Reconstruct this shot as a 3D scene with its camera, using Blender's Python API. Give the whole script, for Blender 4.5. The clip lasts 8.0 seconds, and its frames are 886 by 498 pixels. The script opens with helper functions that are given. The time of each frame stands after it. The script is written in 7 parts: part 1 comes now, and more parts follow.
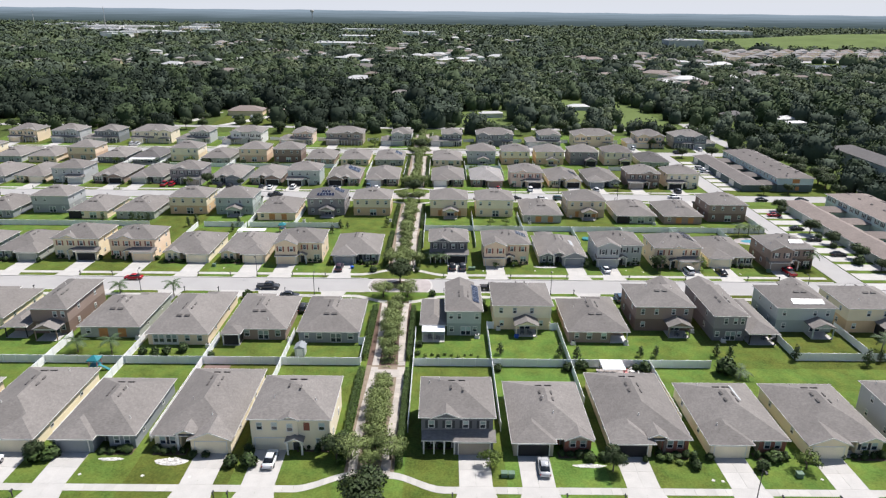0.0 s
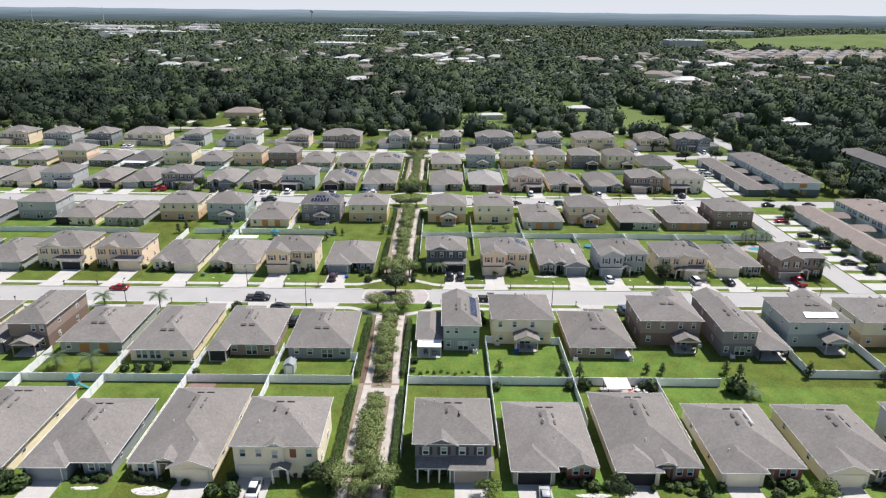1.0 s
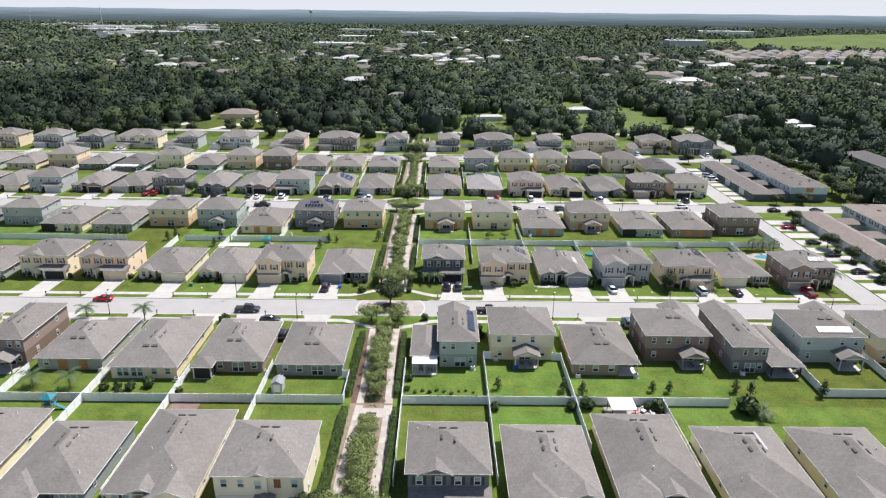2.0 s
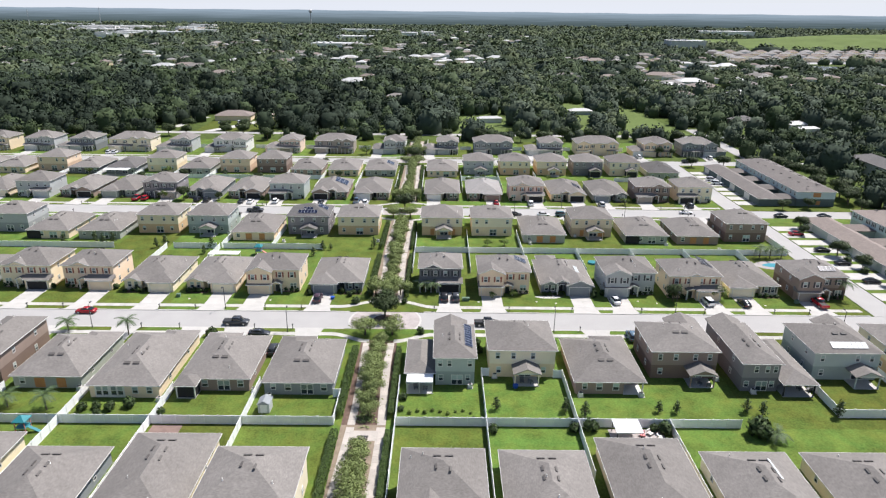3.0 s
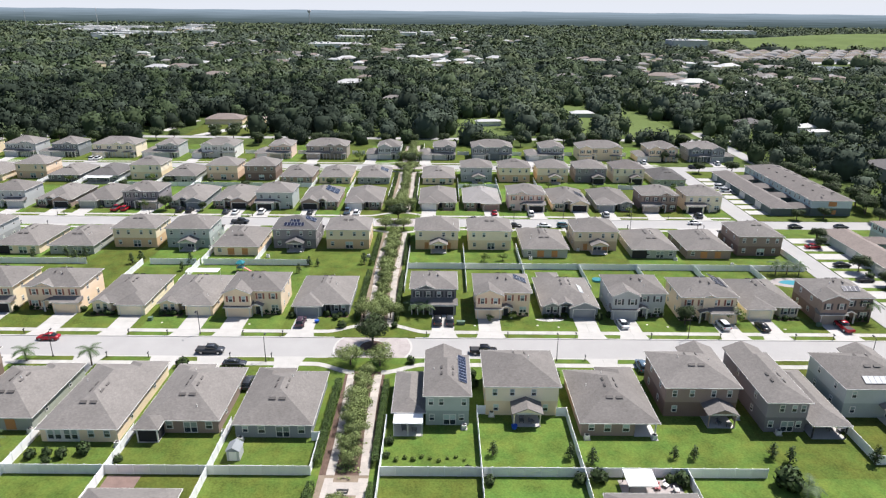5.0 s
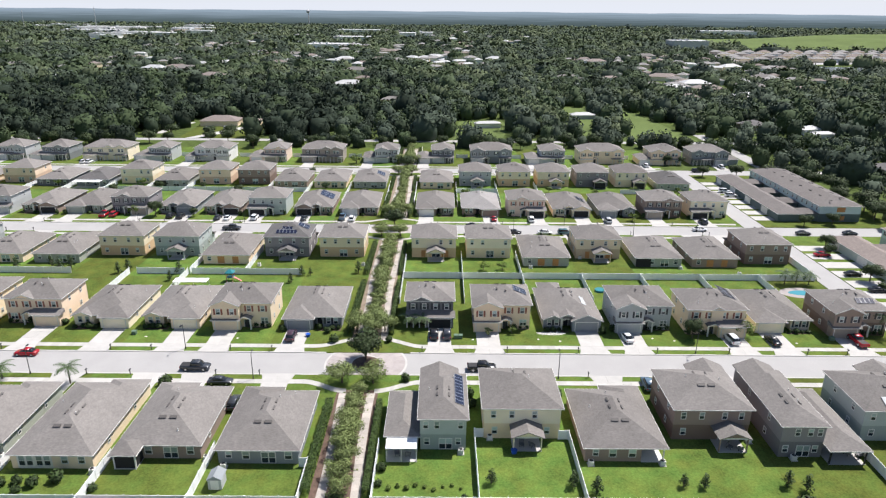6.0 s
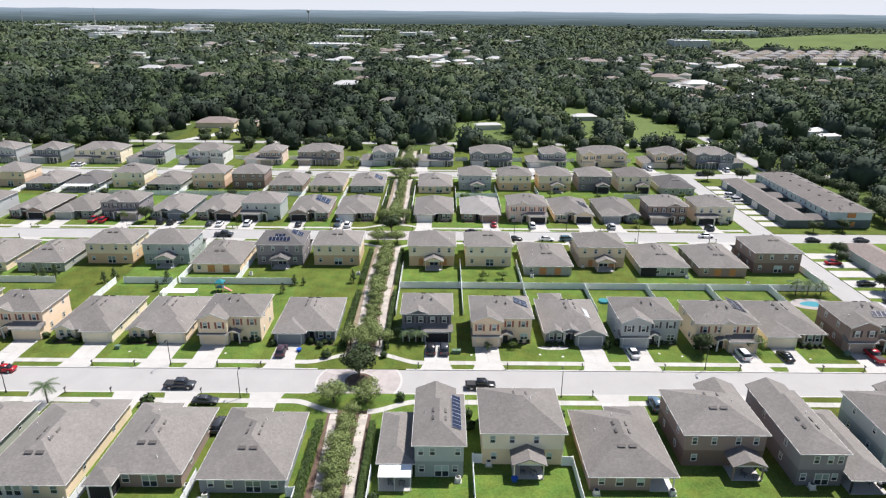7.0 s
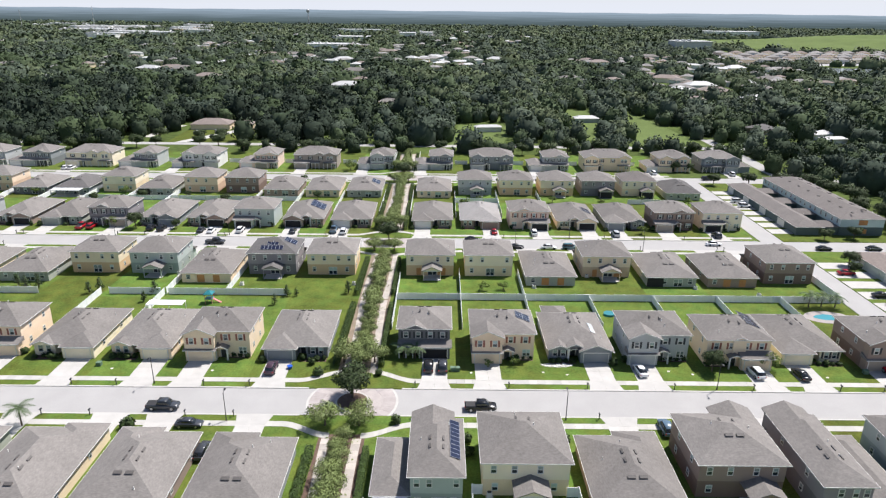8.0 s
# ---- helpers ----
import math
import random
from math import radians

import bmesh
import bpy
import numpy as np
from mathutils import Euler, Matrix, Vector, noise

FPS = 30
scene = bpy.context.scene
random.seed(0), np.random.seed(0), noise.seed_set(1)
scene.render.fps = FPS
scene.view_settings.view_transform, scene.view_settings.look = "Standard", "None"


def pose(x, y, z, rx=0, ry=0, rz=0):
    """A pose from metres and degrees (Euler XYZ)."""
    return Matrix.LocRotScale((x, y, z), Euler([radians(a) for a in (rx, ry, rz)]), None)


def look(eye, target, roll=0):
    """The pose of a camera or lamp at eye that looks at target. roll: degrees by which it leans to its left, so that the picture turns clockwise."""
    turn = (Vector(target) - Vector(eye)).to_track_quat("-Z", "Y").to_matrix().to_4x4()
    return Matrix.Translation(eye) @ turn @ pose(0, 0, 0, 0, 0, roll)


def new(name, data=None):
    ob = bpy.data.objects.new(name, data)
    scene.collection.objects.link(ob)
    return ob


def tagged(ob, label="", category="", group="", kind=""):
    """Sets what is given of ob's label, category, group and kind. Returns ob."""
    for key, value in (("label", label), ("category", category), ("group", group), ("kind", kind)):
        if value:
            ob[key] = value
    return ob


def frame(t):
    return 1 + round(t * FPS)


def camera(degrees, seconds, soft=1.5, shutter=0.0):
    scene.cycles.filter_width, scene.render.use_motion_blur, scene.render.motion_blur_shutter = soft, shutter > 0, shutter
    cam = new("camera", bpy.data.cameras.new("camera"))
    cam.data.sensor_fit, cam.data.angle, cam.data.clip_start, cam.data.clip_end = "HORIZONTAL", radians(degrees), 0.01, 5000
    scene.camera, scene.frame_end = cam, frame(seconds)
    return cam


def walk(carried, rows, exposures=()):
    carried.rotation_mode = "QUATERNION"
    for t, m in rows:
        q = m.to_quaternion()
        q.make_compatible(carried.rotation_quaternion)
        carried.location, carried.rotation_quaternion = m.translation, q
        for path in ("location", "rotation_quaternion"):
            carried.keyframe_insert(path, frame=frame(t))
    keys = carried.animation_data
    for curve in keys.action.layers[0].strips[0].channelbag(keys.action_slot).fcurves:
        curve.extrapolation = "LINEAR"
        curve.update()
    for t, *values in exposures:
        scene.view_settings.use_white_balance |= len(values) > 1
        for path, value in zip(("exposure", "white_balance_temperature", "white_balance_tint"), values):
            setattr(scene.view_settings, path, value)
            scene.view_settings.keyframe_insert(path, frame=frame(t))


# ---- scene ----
cam = camera(67.9, 8.0, soft=1.25)
PATH = [
    (0, (0.617, 2.662, 67.24), (0.623, 4.54, 66.552), 0.6),
    (0.5, (1.028, 5.999, 67.273), (1.034, 7.877, 66.585), 0.6),
    (1, (1.407, 9.303, 67.303), (1.412, 11.181, 66.615), 0.6),
    (1.5, (1.766, 12.621, 67.319), (1.772, 14.499, 66.631), 0.6),
    (3, (2.888, 22.466, 67.422), (2.894, 24.344, 66.734), 0.6),
    (3.5, (3.281, 25.706, 67.419), (3.287, 27.584, 66.731), 0.6),
    (4, (3.722, 28.937, 67.425), (3.728, 30.815, 66.736), 0.5),
    (4.5, (4.128, 32.178, 67.423), (4.133, 34.056, 66.734), 0.5),
    (6, (5.17, 42.032, 67.407), (5.176, 43.91, 66.719), 0.5),
    (6.5, (5.551, 45.368, 67.435), (5.556, 47.246, 66.747), 0.5),
    (7, (5.858, 48.748, 67.449), (5.862, 50.626, 66.76), 0.5),
    (7.5, (5.992, 52.24, 67.447), (5.997, 54.117, 66.758), 0.5),
    (8, (6.114, 55.797, 67.439), (6.119, 57.675, 66.75), 0.6),
]
walk(cam, [(t, look(eye, target, roll)) for t, eye, target, roll in PATH],
     exposures=[(0.0, 0.29, 6430, 13), (1.5, 0.35, 6430, 13), (3.0, 0.42, 6430, 13), (8.0, 0.42, 6430, 13)])

# ---------------------------------------------------------------- world, sun, exposure
SUN_WAY = Vector((0.46, 0.35, 1.0)).normalized()      # towards the sun
sky_world = bpy.data.worlds.new("sky")
scene.world = sky_world
sky_world.use_nodes = True
wn = sky_world.node_tree
sky = wn.nodes.new("ShaderNodeTexSky")
sky.sky_type, sky.sun_disc = "NISHITA", False
sky.sun_elevation = math.asin(SUN_WAY.z)
sky.sun_rotation = math.atan2(SUN_WAY.x, SUN_WAY.y)
sky.altitude, sky.air_density, sky.dust_density, sky.ozone_density = 60, 1.0, 0.6, 1.0
# thin bright cloud over the sky, thickest towards the horizon
coord = wn.nodes.new("ShaderNodeTexCoord")
split = wn.nodes.new("ShaderNodeSeparateXYZ")
wn.links.new(coord.outputs["Generated"], split.inputs["Vector"])
low = wn.nodes.new("ShaderNodeMapRange")
low.inputs["From Min"].default_value, low.inputs["From Max"].default_value = 0.0, 0.28
low.inputs["To Min"].default_value, low.inputs["To Max"].default_value = 0.95, 0.0
wn.links.new(split.outputs["Z"], low.inputs["Value"])
veil = wn.nodes.new("ShaderNodeMix")
veil.data_type = "RGBA"
veil.inputs["B"].default_value = (7.5, 8.0, 8.7, 1)
wn.links.new(low.outputs["Result"], veil.inputs["Factor"])
wn.links.new(sky.outputs["Color"], veil.inputs["A"])
wn.links.new(veil.outputs["Result"], wn.nodes["Background"].inputs["Color"])
wn.nodes["Background"].inputs["Strength"].default_value = 0.080
sun = new("sun", bpy.data.lights.new("sun", "SUN"))
sun.data.energy, sun.data.angle, sun.data.color = 5.0, radians(0.55), (1.0, 0.968, 0.915)
sun.matrix_world = look(SUN_WAY * 300, (0, 0, 0))


# ---------------------------------------------------------------- materials
def material(name, color, rough=0.85, metal=0.0, var=0.12, scale=0.6, fine=9.0, bump=0.0, per=None, perv=0.2, spec=0.4, hue=0.0):
    """A surface with two scales of variation; per: 'object' or 'island' for a change from piece to piece."""
    m = bpy.data.materials.new(name)
    m.use_nodes = True
    nt = m.node_tree
    bs = nt.nodes["Principled BSDF"]
    bs.inputs["Roughness"].default_value = rough
    bs.inputs["Metallic"].default_value = metal
    bs.inputs["Specular IOR Level"].default_value = spec
    geo = nt.nodes.new("ShaderNodeNewGeometry")

    def noise_of(sc, det):
        n = nt.nodes.new("ShaderNodeTexNoise")
        n.inputs["Scale"].default_value, n.inputs["Detail"].default_value = sc, det
        nt.links.new(geo.outputs["Position"], n.inputs["Vector"])
        return n

    a, b = noise_of(scale, 3.0), noise_of(fine, 2.0)
    mixn = nt.nodes.new("ShaderNodeMath")
    mixn.operation = "ADD"
    nt.links.new(a.outputs["Fac"], mixn.inputs[0])
    nt.links.new(b.outputs["Fac"], mixn.inputs[1])
    rng = nt.nodes.new("ShaderNodeMapRange")
    rng.inputs["From Min"].default_value, rng.inputs["From Max"].default_value = 0.6, 1.4
    rng.inputs["To Min"].default_value, rng.inputs["To Max"].default_value = 1 - var, 1 + var
    nt.links.new(mixn.outputs[0], rng.inputs["Value"])
    hsv = nt.nodes.new("ShaderNodeHueSaturation")
    hsv.inputs["Color"].default_value = (*color, 1)
    value = rng.outputs["Result"]
    if per:
        src = nt.nodes.new("ShaderNodeObjectInfo").outputs["Random"] if per == "object" else geo.outputs["Random Per Island"]
        r2 = nt.nodes.new("ShaderNodeMapRange")
        r2.inputs["To Min"].default_value, r2.inputs["To Max"].default_value = 1 - perv, 1 + perv
        nt.links.new(src, r2.inputs["Value"])
        mul = nt.nodes.new("ShaderNodeMath")
        mul.operation = "MULTIPLY"
        nt.links.new(value, mul.inputs[0])
        nt.links.new(r2.outputs["Result"], mul.inputs[1])
        value = mul.outputs[0]
        if hue:
            r3 = nt.nodes.new("ShaderNodeMapRange")
            r3.inputs["To Min"].default_value, r3.inputs["To Max"].default_value = 0.5 - hue, 0.5 + hue
            nt.links.new(src, r3.inputs["Value"])
            nt.links.new(r3.outputs["Result"], hsv.inputs["Hue"])
    nt.links.new(value, hsv.inputs["Value"])
    nt.links.new(hsv.outputs["Color"], bs.inputs["Base Color"])
    if bump:
        bp = nt.nodes.new("ShaderNodeBump")
        bp.inputs["Strength"].default_value, bp.inputs["Distance"].default_value = bump, 0.05
        nt.links.new(b.outputs["Fac"], bp.inputs["Height"])
        nt.links.new(bp.outputs["Normal"], bs.inputs["Normal"])
    return m


def shingle_material(name, color):
    """Asphalt shingles: courses that follow the height, blended tabs and slow weathering."""
    m = material(name, color, rough=0.92, var=0.16, scale=0.22, fine=1.6, bump=0.3, per="object", perv=0.10, spec=0.2)
    nt = m.node_tree
    geo = next(n for n in nt.nodes if n.bl_idname == "ShaderNodeNewGeometry")
    hsv = next(n for n in nt.nodes if n.bl_idname == "ShaderNodeHueSaturation")
    mp = nt.nodes.new("ShaderNodeMapping")
    mp.inputs["Scale"].default_value = (2.2, 2.2, 14.0)
    nt.links.new(geo.outputs["Position"], mp.inputs["Vector"])
    n2 = nt.nodes.new("ShaderNodeTexNoise")
    n2.inputs["Scale"].default_value, n2.inputs["Detail"].default_value = 1.0, 4.0
    nt.links.new(mp.outputs["Vector"], n2.inputs["Vector"])
    r = nt.nodes.new("ShaderNodeMapRange")
    r.inputs["From Min"].default_value, r.inputs["From Max"].default_value = 0.3, 0.7
    r.inputs["To Min"].default_value, r.inputs["To Max"].default_value = 0.86, 1.14
    nt.links.new(n2.outputs["Fac"], r.inputs["Value"])
    old = hsv.inputs["Value"].links[0].from_socket
    mul = nt.nodes.new("ShaderNodeMath")
    mul.operation = "MULTIPLY"
    nt.links.new(old, mul.inputs[0])
    nt.links.new(r.outputs["Result"], mul.inputs[1])
    nt.links.new(mul.outputs[0], hsv.inputs["Value"])
    return m


ROOF = [shingle_material("shingle_grey", (0.205, 0.190, 0.177)), shingle_material("shingle_brown_grey", (0.172, 0.156, 0.146)),
        shingle_material("shingle_dark", (0.13, 0.124, 0.121)), shingle_material("shingle_light", (0.275, 0.262, 0.252)),
        shingle_material("shingle_taupe", (0.235, 0.198, 0.178))]
WALLCOL = {
    "cream": (0.87, 0.775, 0.58), "yellow": (0.83, 0.725, 0.52), "tan": (0.81, 0.66, 0.47), "peach": (0.85, 0.67, 0.49),
    "brown": (0.31, 0.235, 0.195), "taupe": (0.37, 0.32, 0.27), "grey": (0.46, 0.475, 0.47), "charcoal": (0.17, 0.17, 0.18),
    "teal": (0.46, 0.51, 0.475), "purple": (0.29, 0.27, 0.275), "olive": (0.37, 0.39, 0.34), "salmon": (0.80, 0.62, 0.52),
    "white": (0.74, 0.73, 0.70), "deep_teal": (0.115, 0.15, 0.15), "aqua": (0.56, 0.65, 0.64), "slate": (0.27, 0.29, 0.30),
}
WALL = {k: material("stucco_" + k, c, rough=0.9, var=0.08, scale=0.35, fine=14.0, bump=0.25) for k, c in WALLCOL.items()}
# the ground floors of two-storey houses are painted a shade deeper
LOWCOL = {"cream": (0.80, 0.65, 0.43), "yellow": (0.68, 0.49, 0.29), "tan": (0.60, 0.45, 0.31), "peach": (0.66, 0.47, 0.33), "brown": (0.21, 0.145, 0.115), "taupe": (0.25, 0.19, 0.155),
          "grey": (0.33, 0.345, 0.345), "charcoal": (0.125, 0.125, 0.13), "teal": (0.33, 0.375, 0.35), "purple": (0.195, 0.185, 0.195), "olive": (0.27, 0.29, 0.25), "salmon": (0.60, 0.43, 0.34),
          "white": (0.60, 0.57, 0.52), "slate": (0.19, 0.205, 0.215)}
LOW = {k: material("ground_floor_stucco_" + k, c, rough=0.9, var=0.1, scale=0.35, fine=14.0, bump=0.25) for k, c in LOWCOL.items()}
TRIM = material("white_trim", (0.70, 0.685, 0.65), rough=0.6, var=0.05)
VINYL = material("white_vinyl", (0.88, 0.885, 0.885), rough=0.45, var=0.05, scale=1.2)
GLASS = material("window_glass", (0.035, 0.045, 0.055), rough=0.06, var=0.2, spec=0.8)
BLIND = material("pale_window_blind", (0.33, 0.40, 0.385), rough=0.12, var=0.15, spec=0.7, per="object", perv=0.55)
VENT = material("brown_grey_roof_vent", (0.11, 0.10, 0.094), rough=0.7, var=0.2)
DARK = material("dark_metal", (0.035, 0.034, 0.034), rough=0.55, var=0.15)
SHUTTER = material("dark_shutter", (0.045, 0.047, 0.052), rough=0.6, var=0.1)
SHUTTER_RED = material("brown_red_shutter", (0.27, 0.09, 0.055), rough=0.6, var=0.1)
BOARD = material("orange_panel", (0.52, 0.24, 0.09), rough=0.7, var=0.15)
BRICK = material("brick_facing", (0.33, 0.13, 0.085), rough=0.9, var=0.3, scale=3.0, fine=22.0, bump=0.4)
STONE = material("stone_facing", (0.22, 0.17, 0.14), rough=0.9, var=0.4, scale=4.0, fine=12.0, bump=0.5)
# insect screens, and the painted shade of open garages
SCREEN_AND_SHADE = material("insect_screen_and_garage_shade", (0.02, 0.02, 0.022), rough=0.8, var=0.1)
SOLAR = material("solar_cell", (0.018, 0.022, 0.045), rough=0.15, var=0.15, spec=0.7)
PANELFRAME = material("solar_frame", (0.22, 0.23, 0.25), rough=0.4, var=0.1)
CONCRETE = material("concrete", (0.47, 0.455, 0.43), rough=0.9, var=0.12, scale=0.5, fine=6.0, bump=0.1, per="island", perv=0.06)
PAVE = material("sidewalk_concrete", (0.455, 0.44, 0.41), rough=0.9, var=0.12, scale=0.4, fine=7.0, bump=0.1, per="island", perv=0.08)
PATHWAY = material("pinkish_footpath", (0.44, 0.40, 0.36), rough=0.9, var=0.18, scale=0.6, fine=5.0, bump=0.1, per="island", perv=0.12)
ASPHALT = material("faded_road", (0.37, 0.36, 0.35), rough=0.92, var=0.09, scale=0.18, fine=5.0, bump=0.1)
KERB = material("kerb_concrete", (0.49, 0.475, 0.45), rough=0.9, var=0.12)
PAVER = material("pink_pavers", (0.385, 0.345, 0.33), rough=0.9, var=0.16, scale=0.8, fine=10.0, per="island", perv=0.1)
MULCH = material("red_brown_mulch", (0.13, 0.085, 0.065), rough=0.95, var=0.4, scale=1.5, fine=12.0, bump=0.6)
SOIL = material("dry_soil", (0.24, 0.19, 0.14), rough=0.95, var=0.3, scale=0.7, fine=8.0, bump=0.4)
LAWN = material("lawn_grass", (0.099, 0.143, 0.029), rough=0.95, var=0.42, scale=0.22, fine=3.2, bump=0.5, per="object", perv=0.24, spec=0.1, hue=0.022)
nt_ = LAWN.node_tree
patch_noise = nt_.nodes.new("ShaderNodeTexNoise")
patch_noise.inputs["Scale"].default_value, patch_noise.inputs["Detail"].default_value = 0.33, 5.0
nt_.links.new(next(n for n in nt_.nodes if n.bl_idname == "ShaderNodeNewGeometry").outputs["Position"], patch_noise.inputs["Vector"])
shift = nt_.nodes.new("ShaderNodeMapRange")
shift.inputs["From Min"].default_value, shift.inputs["From Max"].default_value = 0.35, 0.7
shift.inputs["To Min"].default_value, shift.inputs["To Max"].default_value = 0.014, -0.024
nt_.links.new(patch_noise.outputs["Fac"], shift.inputs["Value"])
hsv_ = next(n for n in nt_.nodes if n.bl_idname == "ShaderNodeHueSaturation")
both = nt_.nodes.new("ShaderNodeMath")
both.operation = "ADD"
nt_.links.new(hsv_.inputs["Hue"].links[0].from_socket, both.inputs[0])
nt_.links.new(shift.outputs["Result"], both.inputs[1])
nt_.links.new(both.outputs[0], hsv_.inputs["Hue"])
ROUGH_GRASS = material("rough_grass", (0.075, 0.105, 0.028), rough=0.95, var=0.5, scale=0.02, fine=0.4, bump=0.3, spec=0.1)
FIELD = material("open_field_grass", (0.115, 0.155, 0.05), rough=0.95, var=0.2, scale=0.03, fine=0.5, spec=0.1)
BARK = material("bark", (0.13, 0.10, 0.08), rough=0.95, var=0.3, scale=2.0, fine=15.0, bump=0.5)
LEAF = {
    "oak": material("oak_leaves", (0.044, 0.066, 0.024), rough=0.7, var=0.25, scale=0.5, fine=3.0, per="island", perv=0.45, spec=0.25),
    "elm": material("elm_leaves", (0.185, 0.232, 0.080), rough=0.7, var=0.25, scale=0.5, fine=3.0, per="island", perv=0.28, spec=0.25),
    "hedge": material("hedge_leaves", (0.056, 0.092, 0.024), rough=0.7, var=0.3, scale=0.7, fine=4.0, per="island", perv=0.5, spec=0.25),
    "bush": material("bush_leaves", (0.040, 0.066, 0.020), rough=0.7, var=0.3, scale=0.7, fine=4.0, per="island", perv=0.5, spec=0.25),
    "sapling": material("sapling_leaves", (0.060, 0.092, 0.034), rough=0.7, var=0.3, scale=0.7, fine=4.0, per="island", perv=0.35, spec=0.25),
    "light": material("light_leaves", (0.115, 0.165, 0.035), rough=0.7, var=0.25, scale=0.7, fine=4.0, per="island", perv=0.4, spec=0.25),
    "palm": material("palm_fronds", (0.060, 0.095, 0.036), rough=0.6, var=0.25, scale=0.7, fine=4.0, per="island", perv=0.35, spec=0.3),
}
# darkest tone also carries cloud shade, the pale bluish ones distance haze
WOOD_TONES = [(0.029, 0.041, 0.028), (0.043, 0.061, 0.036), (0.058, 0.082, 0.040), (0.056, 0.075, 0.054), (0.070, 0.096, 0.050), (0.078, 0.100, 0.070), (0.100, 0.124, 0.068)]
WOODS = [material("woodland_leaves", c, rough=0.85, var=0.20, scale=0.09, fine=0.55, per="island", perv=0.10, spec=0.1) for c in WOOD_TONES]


# ---------------------------------------------------------------- building helpers
def mesh_of(name, bm, mat):
    me = bpy.data.meshes.new(name)
    bm.to_mesh(me)
    bm.free()
    me.materials.append(mat)
    return me


def part(name, bm, mat, parent, label=""):
    me = mesh_of(name, bm, mat) if isinstance(bm, bmesh.types.BMesh) else bm
    ob = new(name, me)
    ob.parent = parent
    if label:
        tagged(ob, label)
    return ob


def thing(name, label, category, group="", m=None):
    e = new(name)
    e.empty_display_size = 0.5
    tagged(e, label, category, group)
    if m is not None:
        e.matrix_basis = m
    return e


def structure(name, bm, mat, label="", category=""):
    ob = new(name, mesh_of(name, bm, mat))
    return tagged(ob, label, category, kind="structure")


def box(bm, x0, x1, y0, y1, z0, z1):
    v = [bm.verts.new(p) for p in ((x0, y0, z0), (x1, y0, z0), (x1, y1, z0), (x0, y1, z0), (x0, y0, z1), (x1, y0, z1), (x1, y1, z1), (x0, y1, z1))]
    for f in ((3, 2, 1, 0), (4, 5, 6, 7), (0, 1, 5, 4), (1, 2, 6, 5), (2, 3, 7, 6), (3, 0, 4, 7)):
        bm.faces.new([v[i] for i in f])
    return v


def boxes(*rows):
    bm = bmesh.new()
    for r in rows:
        box(bm, *r)
    return bm


def prism(bm, pts, z0, z1):
    """An upright prism over a plan outline (counter-clockwise)."""
    lo = [bm.verts.new((x, y, z0)) for x, y in pts]
    hi = [bm.verts.new((x, y, z1)) for x, y in pts]
    bm.faces.new(lo[::-1])
    bm.faces.new(hi)
    n = len(pts)
    for i in range(n):
        bm.faces.new((lo[i], lo[(i + 1) % n], hi[(i + 1) % n], hi[i]))


def tube(bm, a, b, r0, r1, n=7):
    a, b = Vector(a), Vector(b)
    q = (b - a).to_track_quat("Z", "Y")
    rings = []
    for p, r in ((a, r0), (b, r1)):
        rings.append([bm.verts.new(p + q @ Vector((r * math.cos(k * math.tau / n), r * math.sin(k * math.tau / n), 0))) for k in range(n)])
    for k in range(n):
        bm.faces.new((rings[0][k], rings[0][(k + 1) % n], rings[1][(k + 1) % n], rings[1][k]))
    bm.faces.new(rings[1])
    bm.faces.new(rings[0][::-1])


def mesh_np(name, verts, faces, mat, normals=None):
    """A mesh from arrays of corners and of equal-sided faces; normals: the way each corner is shaded."""
    verts, faces = np.asarray(verts, dtype=np.float32), np.asarray(faces, dtype=np.int32)
    me = bpy.data.meshes.new(name)
    k = faces.shape[1]
    me.vertices.add(len(verts))
    me.vertices.foreach_set("co", verts.ravel())
    me.loops.add(faces.size)
    me.loops.foreach_set("vertex_index", faces.ravel())
    me.polygons.add(len(faces))
    me.polygons.foreach_set("loop_start", np.arange(0, faces.size, k, dtype=np.int32))
    me.update(calc_edges=True)
    me.validate()
    if normals is not None:
        me.normals_split_custom_set_from_vertices(np.asarray(normals, dtype=np.float32))
    me.materials.append(mat)
    return me


def unit(v):
    return v / np.maximum(np.linalg.norm(v, axis=-1, keepdims=True), 1e-6)


# ---------------------------------------------------------------- house pieces
PITCH = 0.42
OVER = 0.45
CACHE = {}


